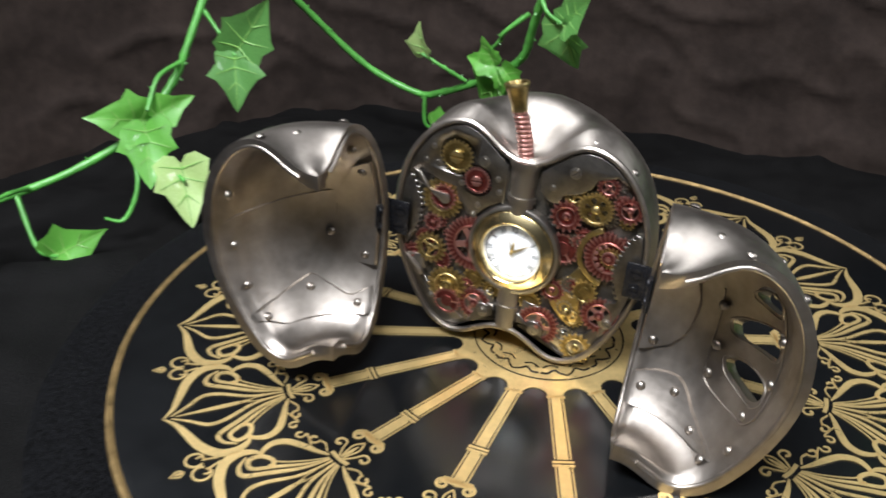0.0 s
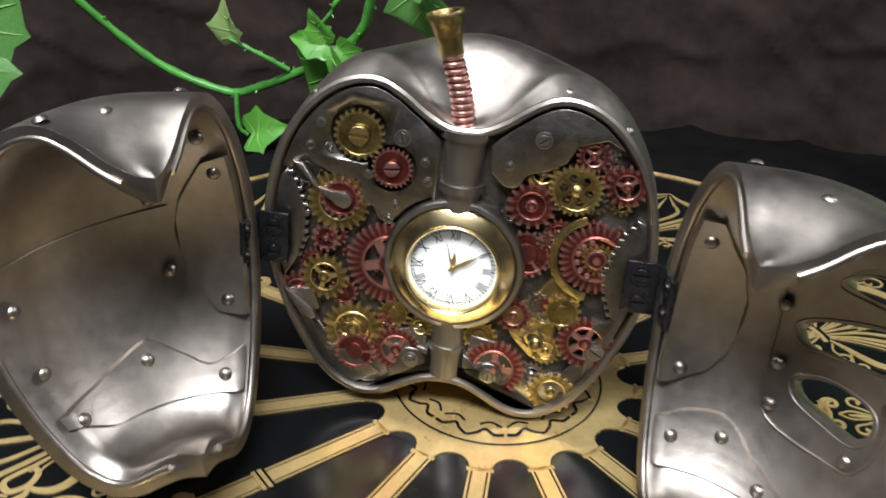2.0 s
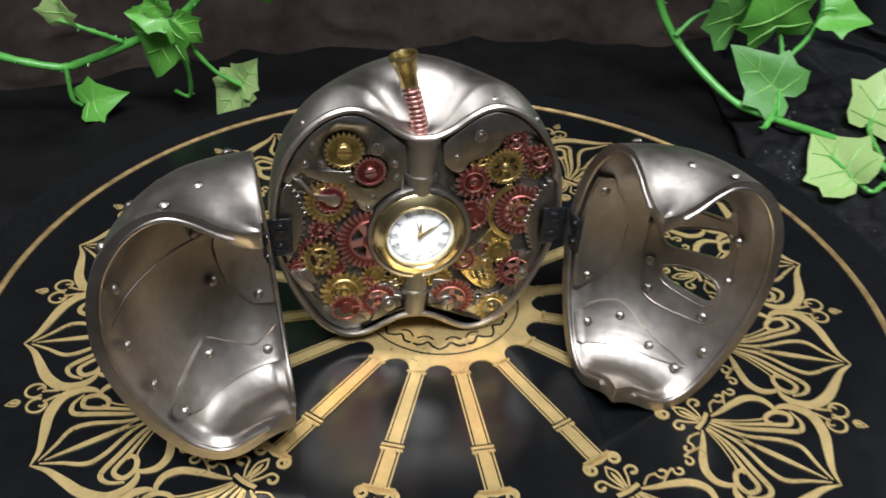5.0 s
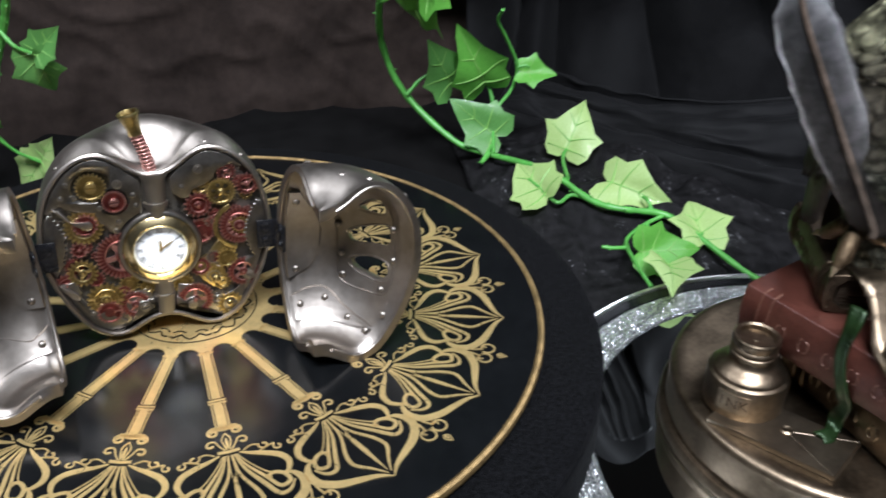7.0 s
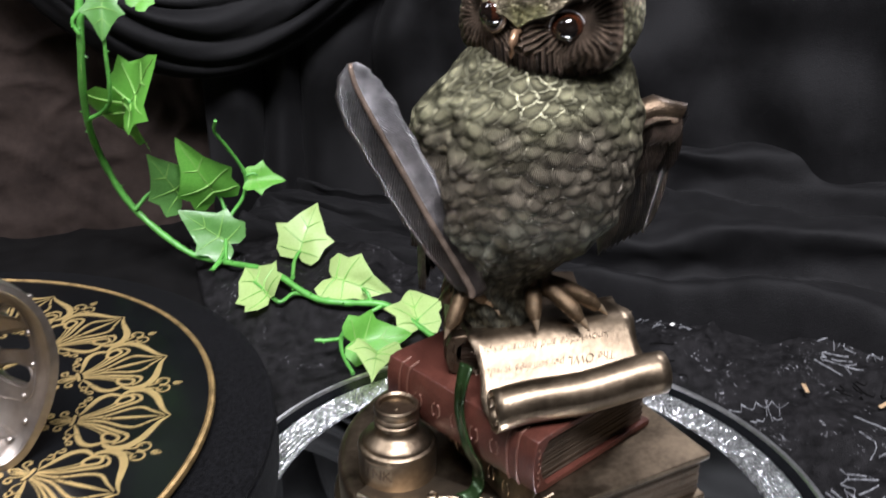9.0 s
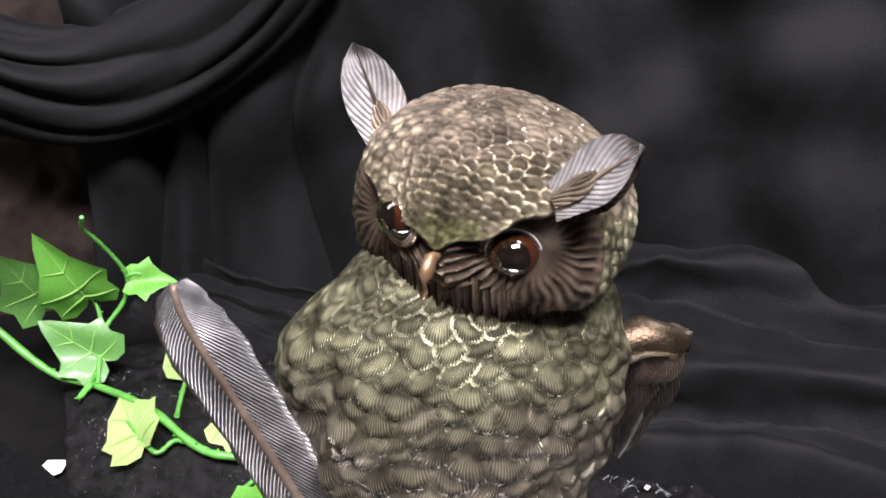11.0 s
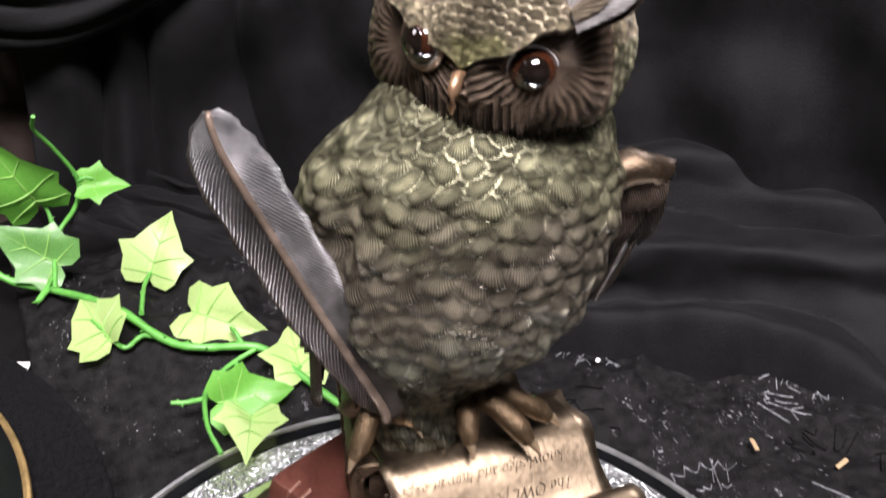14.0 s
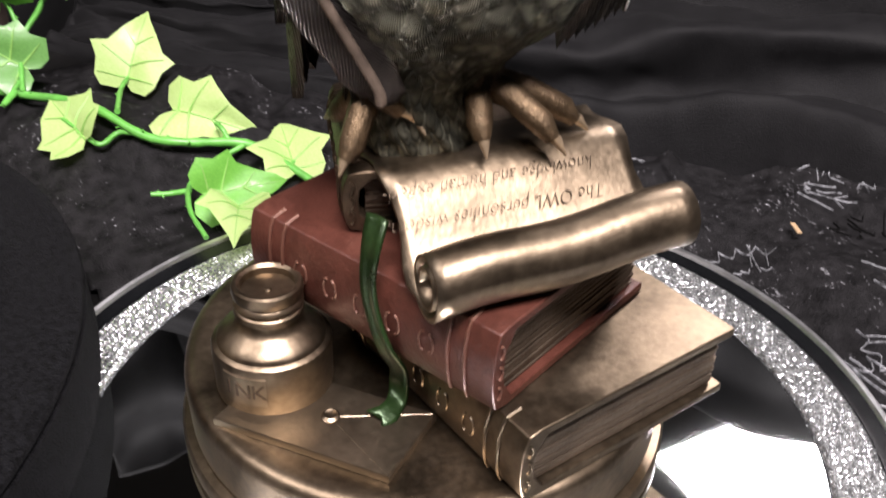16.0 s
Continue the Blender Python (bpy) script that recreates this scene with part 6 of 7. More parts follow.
    brow = -0.16 + 0.66 * np.abs(az) - 0.10 * az * az + 0.03 * np.sin(14 * np.abs(az))
    side = np.clip((np.abs(az) - 1.12) / 0.12, 0, 1)
    over = el - brow
    crown = np.maximum(np.clip(over / 0.05, 0, 1), side)
    n_c = 42
    H, U, V, T = scale_relief(bb * n_c / (2 * np.pi) + 0.12 * np.sin(tt * 9), tt / 0.096 + 0.2 * np.sin(5 * bb), n_c, 0.7)
    eye_d = [np.hypot((az - q) * np.cos(el), el - 0.0) for q in (-0.52, 0.60)]
    near = np.minimum(eye_d[0], eye_d[1])
    phi = np.where(eye_d[0] < eye_d[1], np.arctan2(el, az + 0.52), np.arctan2(el, az - 0.60))
    hair = np.sin(phi * 38 + 0.9 * np.sin(near * 22 + 5 * phi)) * np.clip((near - 0.24) / 0.12, 0, 1)
    tuft = np.sin(phi * 11 + near * 5) * np.sin(near * 15 - 2 * phi)
    face_h = 0.00032 * hair + 0.0004 * tuft * np.clip((near - 0.28) / 0.1, 0, 1) - 0.0034 * np.exp(-((near / 0.27) ** 2)) + 0.0016 * np.exp(-((az / 0.16) ** 2) - ((el + 0.30) / 0.3) ** 2)
    H = soften(soften(H))
    crown_h = 0.00115 * H * (1 - 0.3 * U * U) + 0.0030 * np.exp(-np.maximum(0, over) / 0.22) * np.clip(1.45 - np.abs(az), 0, 1) * (1 - side)
    cheek = 0.0034 * np.exp(-(((np.abs(az) - 1.05) / 0.42) ** 2) - ((el + 0.42) / 0.34) ** 2)
    disp = crown_h * crown + (face_h - 0.0004) * (1 - crown) + cheek
    X, Y, Zh = X + nrm[..., 0] * disp, Y + nrm[..., 1] * disp, Zh + nrm[..., 2] * disp
    P = np.array(HEAD)[None, None, :] + X[..., None] * np.array(D_DIR) + Y[..., None] * np.array(E_DIR) + Zh[..., None] * np.array(UP)
    fan = np.arctan2(U * 0.62, V + 0.22) * 3.6
    is_c = crown > 0.5
    line = np.where(is_c, fan, phi * 5.0)
    tone = np.where(is_c, T, 0.35)
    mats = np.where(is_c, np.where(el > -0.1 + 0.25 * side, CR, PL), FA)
    S.dense(P, mats, np.stack([0 * line, line], -1), tone, np.where(is_c, feather_shade(U, V), 0.75))
    eyes = {-1: Vector((0.2538, -0.1344, 0.1822)), 1: Vector((0.2732, -0.1574, 0.1787))}
    # fringe of the face over the breast
    for ring in range(4):
        for j in range(64):
            a_ = -1.25 + 2.5 * (j + 0.5 * (ring % 2) + rnd.uniform(-0.3, 0.3)) / 63
            p, n = head_frame(a_, -0.36 - 0.14 * ring)
            S.feather(p, n, UP * -1 + n * 0.15, 0.0075 + rnd.uniform(0, 0.004), 0.0017, 0.0007, FA, 0.5, 1.6, 2, 5)
    # eyes with amber rings
    for s, e in eyes.items():
        out = (e - HEAD)
        out = (D_DIR * 0.92 + E_DIR * (0.40 * s)).normalized()
        up = (UP - out * UP.dot(out)).normalized()
        si = out.cross(up)
        c = e - out * (0.0036 if s > 0 else 0.0030)
        S.blob(c, (si * 0.0060, up * 0.0057, out * 0.0056), AM, 28, 18)
        S.blob(c + out * 0.0014, (si * 0.0050, up * 0.0049, out * 0.0046), EB, 24, 16)
        for r, h, m_, k in ((0.0062, 0.0012, EA, 0.00035), (0.0070, 0.0006, FA, 0.0009)):
            ring = []
            for q in range(29):
                t = 2 * math.pi * q / 28
                cc = c + out * h + si * (math.cos(t) * r) + up * (math.sin(t) * r * 0.96)
                o = (si * math.cos(t) + up * math.sin(t))
                ring.append([cc + (o * math.cos(w) + out * math.sin(w)) * k for w in (2 * math.pi * x / 8 for x in range(8))])
            S.grid(ring, m_, closed=True)
    # beak
    b0 = Vector((0.2590, -0.1470, 0.1768))
    b1 = Vector((0.2556, -0.1497, 0.1682))
    pts = [b0 + D_DIR * -0.003, b0 + D_DIR * 0.0012, b0.lerp(b1, 0.4) + D_DIR * 0.0014, b0.lerp(b1, 0.75) + D_DIR * 0.0010, b1]
    S.limb(pts, [0.0009, 0.0016, 0.0017, 0.0012, 0.0003], HO)
    # ear tufts: large curved feathers
    for s, base, tip in ((-1, Vector((0.2620, -0.1160, 0.1915)), Vector((0.2547, -0.1070, 0.2158))), (1, Vector((0.2775, -0.1600, 0.1900)), Vector((0.2912, -0.1750, 0.2070)))):
        dv = tip - base
        nn = (D_DIR * 0.8 + UP * 0.25 - E_DIR * s * 0.5)
        base = base + dv * (0.30 if s > 0 else 0.10)
        dv = tip - base
        S.feather(base - dv * 0.25, nn, dv, dv.length * 1.27, 0.0145, 0.0012, EA, -0.35, 2.6, 6, 10, keep=True)
        S.feather(base - dv * 0.3 - nn.normalized() * 0.0016, nn, dv, dv.length * 1.22, 0.0150, 0.0006, WI, -0.2, 2.6, 6, 10, keep=True)
        S.feather(base - dv * 0.22 + nn.normalized() * 0.0012 + UP * 0.001, nn + UP * 0.4, dv, dv.length * 0.62, 0.0070, 0.0008, CR, 0.5, 2.2, 4, 8, keep=True)
        S.limb([base - dv * 0.1 + nn.normalized() * 0.0003, base + dv * 0.5 + nn.normalized() * 0.0010, tip - dv * 0.08 + nn.normalized() * 0.0008], [0.0006, 0.0005, 0.0002], WI, 6)
    # left wing: long feathers folded down
    for i in range(2, 9):
        a = -0.95 - 0.17 * i
        for lay_, (z0, z1, w) in enumerate(((0.112, 0.064, 0.0150), (0.132, 0.084, 0.0125))):
            p = body_point(z0 - 0.001 * i, a)
            n = (p - (OWL + UP * p.z)).normalized()
            q = OWL + (p - OWL - UP * p.z) * (0.92 if lay_ == 0 else 0.98) + UP * (z1 + 0.004 * abs(i - 4) * 0.5)
            S.feather(p + n * (0.0042 + 0.0012 * lay_), n, q - p, (q - p).length, w, 0.002, WI, 0.3, 3.0, 4, 10, keep=True)
    # right wing: held out behind, elbow raised
    sh, el_, tipw = body_point(0.138, 1.85), Vector((0.3300, -0.1490, 0.1410)), Vector((0.3463, -0.1127, 0.0744))
    S.limb([sh, sh.lerp(el_, 0.5) + UP * 0.003, el_ + UP * 0.0005, el_ + Vector((0.001, 0.004, -0.009))], [0.0060, 0.0058, 0.0046, 0.002], BD, 12)
    wn = Vector((-0.55, -0.62, 0.35))
    S.limb([el_ + Vector((0.002, 0, 0)), el_.lerp(tipw, 0.35) + Vector((0.001, 0.001, 0)), el_.lerp(tipw, 0.7), tipw], [0.0034, 0.0022, 0.0017, 0.0010], EA, 8)
    for i in range(9):
        t = i / 8
        p = sh.lerp(el_, t) + Vector((0, 0.004, -0.002)) - wn * 0.001 * (i % 2)
        q = Vector((0.3330, -0.0980, 0.0590)).lerp(tipw, min(1, t * 1.15))
        S.feather(p, wn, q - p, (q - p).length, 0.0100, 0.0015, WI, 0.3, 3.0, 4, 12, keep=True)
    for row, (ln, w) in enumerate(((0.030, 0.009), (0.016, 0.0075))):
        for i in range(7):
            t = i / 6
            p = sh.lerp(el_, t) + UP * 0.001 + wn.normalized() * 0.0020 * (row + 1)
            S.feather(p, wn, Vector((0.12, 0.25, -1)), ln, w, 0.0015, WI, 0.3, 2.4, 4, 8, keep=True)
    for i in range(9):
        t = i / 8
        p = sh.lerp(el_, t * 0.72) + UP * 0.0040
        S.feather(p, UP * 0.9 + F_DIR * 0.4, (el_ - sh), 0.009, 0.0085, 0.0010, WI, 0.5, 2.4)
    # tail behind
    for i in range(3):
        p = OWL + L_DIR * (-0.018 + 0.009 * i) - F_DIR * 0.022 + UP * 0.085
        S.feather(p, -F_DIR, Vector((0.02, 0.03, -1)) + L_DIR * (0.12 * (i - 1)), 0.042, 0.013, 0.002, WI, 0.3, 3.0, 4, 8)
    # legs, toes and claws
    for ank, toes in ((Vector((0.2515, -0.1255, 0.0700)), ((0.2420, -0.1310, 0.0575, 0.2375, -0.1325, 0.0510), (0.2525, -0.1320, 0.0680, 0.2590, -0.1358, 0.0625), (0.2585, -0.1300, 0.0650, 0.2600, -0.1378, 0.0600), (0.2470, -0.1150, 0.0600, 0.2450, -0.1080, 0.0560))),
                      (Vector((0.2765, -0.1345, 0.0720)), ((0.2722, -0.1445, 0.0625, 0.2718, -0.1492, 0.0555), (0.2870, -0.1515, 0.0625, 0.2920, -0.1565, 0.0550), (0.2985, -0.1455, 0.0620, 0.3058, -0.1482, 0.0560), (0.2800, -0.1220, 0.0600, 0.2820, -0.1150, 0.0560)))):
        S.limb([ank + UP * 0.016 + F_DIR * -0.002, ank + UP * 0.006, ank - UP * 0.004], [0.0095, 0.0070, 0.0045], PL, 14)
        for k in range(16):
            t = 2 * math.pi * k / 16
            o = L_DIR * math.cos(t) + F_DIR * math.sin(t)
            S.feather(ank + UP * 0.010 + o * 0.0075, o, UP * -1 - o * 0.25, 0.012, 0.0034, 0.001, FA, 0.4, 1.7, 2, 5)
        for x, y, z, cx, cy, cz in toes:
            k, c = Vector((x, y, z)), Vector((cx, cy, cz))
            mid = ank.lerp(k, 0.55) + UP * 0.0022
            S.limb([ank, mid, k + UP * 0.0008, k.lerp(c, 0.42)], [0.0046, 0.0038, 0.0036, 0.0022], TO, 10)
            along = (k - ank).normalized()
            over_ = along.cross(UP).normalized()
            for q in range(7):
                b = ank.lerp(k, 0.28 + 0.115 * q) + UP * (0.0018 + 0.0010 * math.sin(q * 0.5))
                S.blob(b, (over_ * 0.0036, along * 0.0012, UP * 0.0024), TO, 8, 6)
            S.limb([k.lerp(c, 0.30) + UP * 0.0004, k.lerp(c, 0.62) + UP * 0.0010, c], [0.0019, 0.0015, 0.0003], CL, 8)
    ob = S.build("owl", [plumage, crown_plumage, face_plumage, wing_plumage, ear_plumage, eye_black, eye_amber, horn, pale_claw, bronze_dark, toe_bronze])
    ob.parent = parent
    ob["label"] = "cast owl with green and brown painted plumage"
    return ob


def quill(parent):
    S = Sculpt()
    pts = spline([(0.2091, -0.1126, 0.1633), (0.2120, -0.1150, 0.1520), (0.2235, -0.1215, 0.1270), (0.2350, -0.1285, 0.1020), (0.2480, -0.1345, 0.0765), (0.2500, -0.1350, 0.0700)], 6)
    out = (F_DIR * 0.85 - L_DIR * 0.35 + UP * 0.15).normalized()
    rows, uvs = [], []
    N = len(pts)
    for i, p in enumerate(pts):
        v = i / (N - 1)
        d = (pts[min(i + 1, N - 1)] - pts[max(i - 1, 0)]).normalized()
        s = out.cross(d).normalized()
        prof = min(1, (v * 4.2 + 0.015)) ** 0.6 * min(1, max(0.05, (1.03 - v) * 2.0)) ** 0.6
        row, uvr = [], []
        for j in range(11):
            u = -1 + 2 * j / 10
            w = (0.0122 if u < 0 else 0.0096) * prof
            nick = 0.0006 * math.sin(i * 2.1 + 4 * (u > 0)) * abs(u) ** 4
            row.append(p + s * (u * w + nick) + out * (0.0022 * (1 - u * u) - 0.0018 * u * (1 - v)))
            uvr.append((u * 1.0, v * 8.5))
        rows.append(row)
        uvs.append(uvr)
    S.grid(rows, 0, uvs)
    S.limb([p + out * (0.0030 if k > 0 else 0.0022) for k, p in enumerate(pts)], [0.0003 + 0.0008 * k / N for k in range(N)], 1, 8)
    ob = S.build("quill", [quill_vane, wing_plumage])
    md = ob.modifiers.new("thick", "SOLIDIFY")
    md.thickness, md.offset = 0.0012, 0
    ob.parent = parent
    ob["label"] = "tall grey-brown quill feather held upright"


def book(parent, origin, xdir, w, d, z0, z1, cover, label, spine_bands=True):
    """origin: front corner by the spine; xdir: along the lower edge away from the spine; the spine runs back"""
    x = Vector((*xdir, 0)).normalized()
    y = Vector((-x.y, x.x, 0))
    m = Matrix((x, y, UP)).transposed().to_4x4()
    m.translation = Vector((*origin, z0))
    h = z1 - z0
    bm = bmesh.new()
    # boards and rounded spine as one cover: a C-shaped section swept along y
    t = 0.0026
    sec = [(w, h), (0.003, h)] + [(-0.0035 * math.sin(a), h / 2 + h / 2 * math.cos(a)) for a in (math.pi * i / 8 for i in range(1, 8))] + [(0.003, 0), (w, 0), (w, t), (0.005, t), (0.0015, h * 0.3), (0.001, h / 2), (0.0015, h * 0.7), (0.005, h - t), (w, h - t)]
    rows = []
    for yy in (0.0, 0.0006, d - 0.0006, d):
        q = 0.0005 if yy in (0.0, d) else 0.0
        rows.append([bm.verts.new((px - (q if px > w - 0.001 else 0), yy, pz)) for px, pz in sec])
    k = len(sec)
    for a, b in zip(rows, rows[1:]):
        for i in range(k):
            bm.faces.new((a[i], a[(i + 1) % k], b[(i + 1) % k], b[i]))
    bm.faces.new(rows[0][::-1])
    bm.faces.new(rows[-1])
    bmesh.ops.recalc_face_normals(bm, faces=bm.faces)
    cv = part("book", bm, cover, parent, label, at=m, angle=40)
    bv = cv.modifiers.new("edge", "BEVEL")
    bv.width, bv.segments, bv.limit_method = 0.0006, 2, "ANGLE"
    # page block with uneven leaves
    rnd = random.Random(int(w * 1e4))
    pg = bmesh.new()
    n = 34
    for i in range(n):
        za, zb = t + (h - 2 * t) * i / n, t + (h - 2 * t) * (i + 0.86) / n
        e = rnd.uniform(0, 0.0007)
        box(pg, (0.003, 0.0022 + e, za), (w - 0.0028 - e, d - 0.0022 - e, zb))
    tagged(part("page_block", pg, page_mat, cv, "block of gilded pages", smooth=False), kind="stuff")
    # raised ornament on the spine and the corners of the board
    rel = bmesh.new()
    for yy in (0.10, 0.16, 0.84, 0.90):
        pts = [Vector((0.003, d * yy, h + 0.0001))] + [Vector((-0.0037 * math.sin(a) - 0.0001, d * yy, h / 2 + (h / 2 + 0.0001) * math.cos(a))) for a in (math.pi * i / 8 for i in range(1, 8))]
        tube(rel, pts, 0.0006, 6)
    for i in range(5):
        yc = d * (0.24 + 0.13 * i)
        for s in (-1, 1):
            pts = [Vector((-0.0036, yc + s * 0.001 + 0.0014 * s * math.sin(q), h / 2 + 0.003 * math.cos(q))) for q in (math.pi * j / 6 for j in range(7))]
            tube(rel, pts, 0.0004, 5)
    for i in range(3):
        zc = h * (0.25 + 0.25 * i)
        tube(rel, [(-0.0012 + 0.0012 * math.sin(q), -0.0002, zc + 0.002 * math.cos(q)) for q in (math.pi * j / 5 for j in range(6))], 0.0004, 5)
    part("tooling", rel, cover, cv, "raised tooled lines")
    return cv


def owl_statue():
    orn = thing("owl_statue", ORNAMENT, "bronze owl statue perched on stacked books with quill and inkwell", "ornament")
    PZ = -0.0185
    pc = Vector((0.2715, -0.1212))
    part("plinth", lathe([(0, FOOT_Z), (0.0780, FOOT_Z), (0.0792, FOOT_Z + 0.0012), (0.0792, FOOT_Z + 0.0052), (0.0784, FOOT_Z + 0.0062), (0.0758, FOOT_Z + 0.0066), (0.0752, FOOT_Z + 0.0076), (0.0762, FOOT_Z + 0.0086), (0.0766, PZ - 0.0046), (0.0762, PZ - 0.0022), (0.0748, PZ - 0.0006), (0.0728, PZ), (0.0690, PZ - 0.0004), (0, PZ - 0.0004)], 96), bronze, orn, "round bronze plinth", at=pose(pc.x, pc.y, 0))
    book(orn, (0.2581, -0.1964), (0.0762, 0.0064), 0.0762, 0.0900, PZ + 0.0002, 0.0050, bronze, "thick bronze book lying flat")
    book(orn, (0.2546, -0.1858), (0.0845, 0.0291), 0.0720, 0.0894, 0.0054, 0.0310, red_leather, "oxblood red book with tooled spine")
    book(orn, (0.2430, -0.1300), (0.0610, -0.0240), 0.0600, 0.0640, 0.0314, 0.0498, bronze_dark, "dark bronze book under the scroll")
    # scroll: sheet over the book, rolled at its front
    ax = Vector((0.0737, -0.0111, 0.0030)).normalized()
    a0, a1 = Vector((0.2414, -0.1705, 0.0385)), Vector((0.3110, -0.1815, 0.0455))
    back = Vector((-ax.y, ax.x, 0)).normalized()
    # from the core outwards, then up over the book to the back
    sec = []
    turns = 1.9
    for i in range(40):
        t = i / 39
        ang = radians(-50) - turns * 2 * math.pi * (1 - t)
        r = 0.0038 + 0.0053 * t
        sec.append((r * math.cos(ang), r * math.sin(ang)))
    bm = bmesh.new()
    rows = []
    for j in range(19):
        u = j / 18
        c = a0.lerp(a1, u)
        wob = 0.0006 * math.sin(u * 9)
        row = []
        for x, z in sec:
            row.append(bm.verts.new(c + back * (x + wob * 0.5) + UP * (z + wob)))
        # the sheet up to and over the top of the book
        topz = 0.0546
        last = c + back * sec[-1][0] + UP * sec[-1][1]
        for q in range(1, 13):
            v = q / 12
            p = last + back * (0.046 * v)
            z = last.z + (topz - last.z) * smooth01(0, 0.62, v) + 0.0004 * math.sin(u * 7 + v * 5) * v - 0.0026 * smooth01(0.5, 1, v) + 0.0036 * (u - 0.5) * smooth01(0.3, 0.8, v)
            edge = 0.0010 * math.sin(v * 14) * (1 if j == 18 else -1 if j == 0 else 0)
            row.append(bm.verts.new(Vector((p.x, p.y, z)) + ax * edge))
        rows.append(row)
    for a, b in zip(rows, rows[1:]):
        for i in range(len(a) - 1):
            bm.faces.new((a[i], a[i + 1], b[i + 1], b[i]))
    bmesh.ops.recalc_face_normals(bm, faces=bm.faces)
    sc = part("scroll", bm, bronze, orn, "half-unrolled bronze scroll with writing", angle=60)
    md = sc.modifiers.new("thick", "SOLIDIFY")
    md.thickness, md.offset = 0.0013, 0
    # engraved lines of writing, to be read from behind
    for k, (line, f) in enumerate((("The OWL personifies wisdom,", 0.285), ("knowledge and human experi-", 0.41))):
        me = text_mesh(line, 0.0056, 0.0002, 0.4, -0.00016)
        me.materials.append(engraved)
        o = new("engraved_line", me)
        o.parent = sc
        c = a0.lerp(a1, 0.40)
        last = c + back * sec[-1][0] + UP * sec[-1][1]
        v = f
        p = last + back * (0.046 * v)
        z = last.z + (0.0546 - last.z) * smooth01(0, 0.62, v) + 0.0006
        z2 = last.z + (0.0546 - last.z) * smooth01(0, 0.62, v + 0.1) + 0.0006
        yv = -(back * 0.0046 + UP * (z2 - z)).normalized()
        xv = -Vector((ax.x, ax.y, ax.z * (1 - smooth01(0, 0.62, v)))).normalized()
        zv = xv.cross(yv)
        mm = Matrix((xv, yv, zv)).transposed().to_4x4()
        mm.translation = Vector((p.x, p.y, z)) + zv * 0.0013
        o.matrix_basis = mm @ Matrix.Diagonal((0.88, 1.0, 1, 1))
    # inkwell
    ik = part("inkwell", lathe([(0, 0), (0.0156, 0), (0.0168, 0.0008), (0.0172, 0.0024), (0.0173, 0.0166), (0.0170, 0.0176), (0.0160, 0.0184), (0.0157, 0.0185), (0.0156, 0.0190), (0.0150, 0.0200), (0.0128, 0.0216), (0.0108, 0.0228), (0.0096, 0.0240), (0.0092, 0.0254),
                                (0.0091, 0.0262), (0.0098, 0.0267), (0.0100, 0.0276), (0.0097, 0.0285), (0.0090, 0.0290), (0.0096, 0.0296), (0.0099, 0.0305), (0.0096, 0.0314), (0.0090, 0.0319), (0.0098, 0.0327), (0.0101, 0.0342), (0.0099, 0.0360), (0.0094, 0.0366), (0.0086, 0.0366), (0.0078, 0.0358), (0.0075, 0.0338), (0.0012, 0.0334), (0.0008, 0.0340), (0, 0.0341)], 56), bronze, orn, "bronze inkwell with a screw neck", at=pose(0.2196, -0.1214, PZ), angle=32)
    lb = bmesh.new()
    R = 0.0173
    g = []
    for i in range(9):
        a = radians(-162 + 44 * i / 8)
        g.append([lb.verts.new((r * math.cos(a), r * math.sin(a), z)) for r, z in ((R - 0.0008, 0.0055), (R + 0.0005, 0.0058), (R + 0.0005, 0.0152), (R - 0.0008, 0.0155))])
    for a, b in zip(g, g[1:]):
        for i in range(3):
            lb.faces.new((a[i], b[i], b[i + 1], a[i + 1]))
    part("label_plate", lb, bronze, ik)
    for i, ch in enumerate("INK"):
        me = text_mesh(ch, 0.0068, 0.0003)
        me.materials.append(bronze_dark)
        o = new("raised_letter", me)
        o.parent = ik
        a = radians(-155 + 15 * i)
        o.matrix_basis = Matrix.Translation(((R + 0.0004) * math.cos(a), (R + 0.0004) * math.sin(a), 0.0106)) @ Matrix.Rotation(a + math.pi / 2, 4, "Z") @ Matrix.Rotation(math.pi / 2, 4, "X")
    # envelope under the inkwell
    ev = bmesh.new()
    e0, e1, e2, e3 = Vector((0.1975, -0.1300)), Vector((0.2299, -0.1735)), Vector((0.2530, -0.1590)), Vector((0.2206, -0.1155))
    plate(ev, [tuple(e0), tuple(e1), tuple(e2), tuple(e3)], PZ - 0.0002, PZ + 0.0022, bevel=0.0005)
    en = part("envelope", ev, bronze, orn, "sealed bronze envelope")
    fl = bmesh.new()
    ctr = (e0 + e1 + e2 + e3) / 4 + Vector((0.001, -0.001))
    for a, b in ((e1, ctr), (e2, ctr)):
        tube(fl, [(*a.lerp(b, 0.03), PZ + 0.0021), (*a.lerp(b, 0.97), PZ + 0.00215)], 0.0002, 6)
    part("flap_fold", fl, bronze, en)
    part("wax_seal", lathe([(0.0026, 0), (0.0028, 0.0006), (0.0020, 0.0012), (0.0013, 0.0008), (0, 0.0009)], 16), bronze, en, at=pose(ctr.x, ctr.y, PZ + 0.0022))
    # ribbon bookmark down the red spine
    rb = bmesh.new()
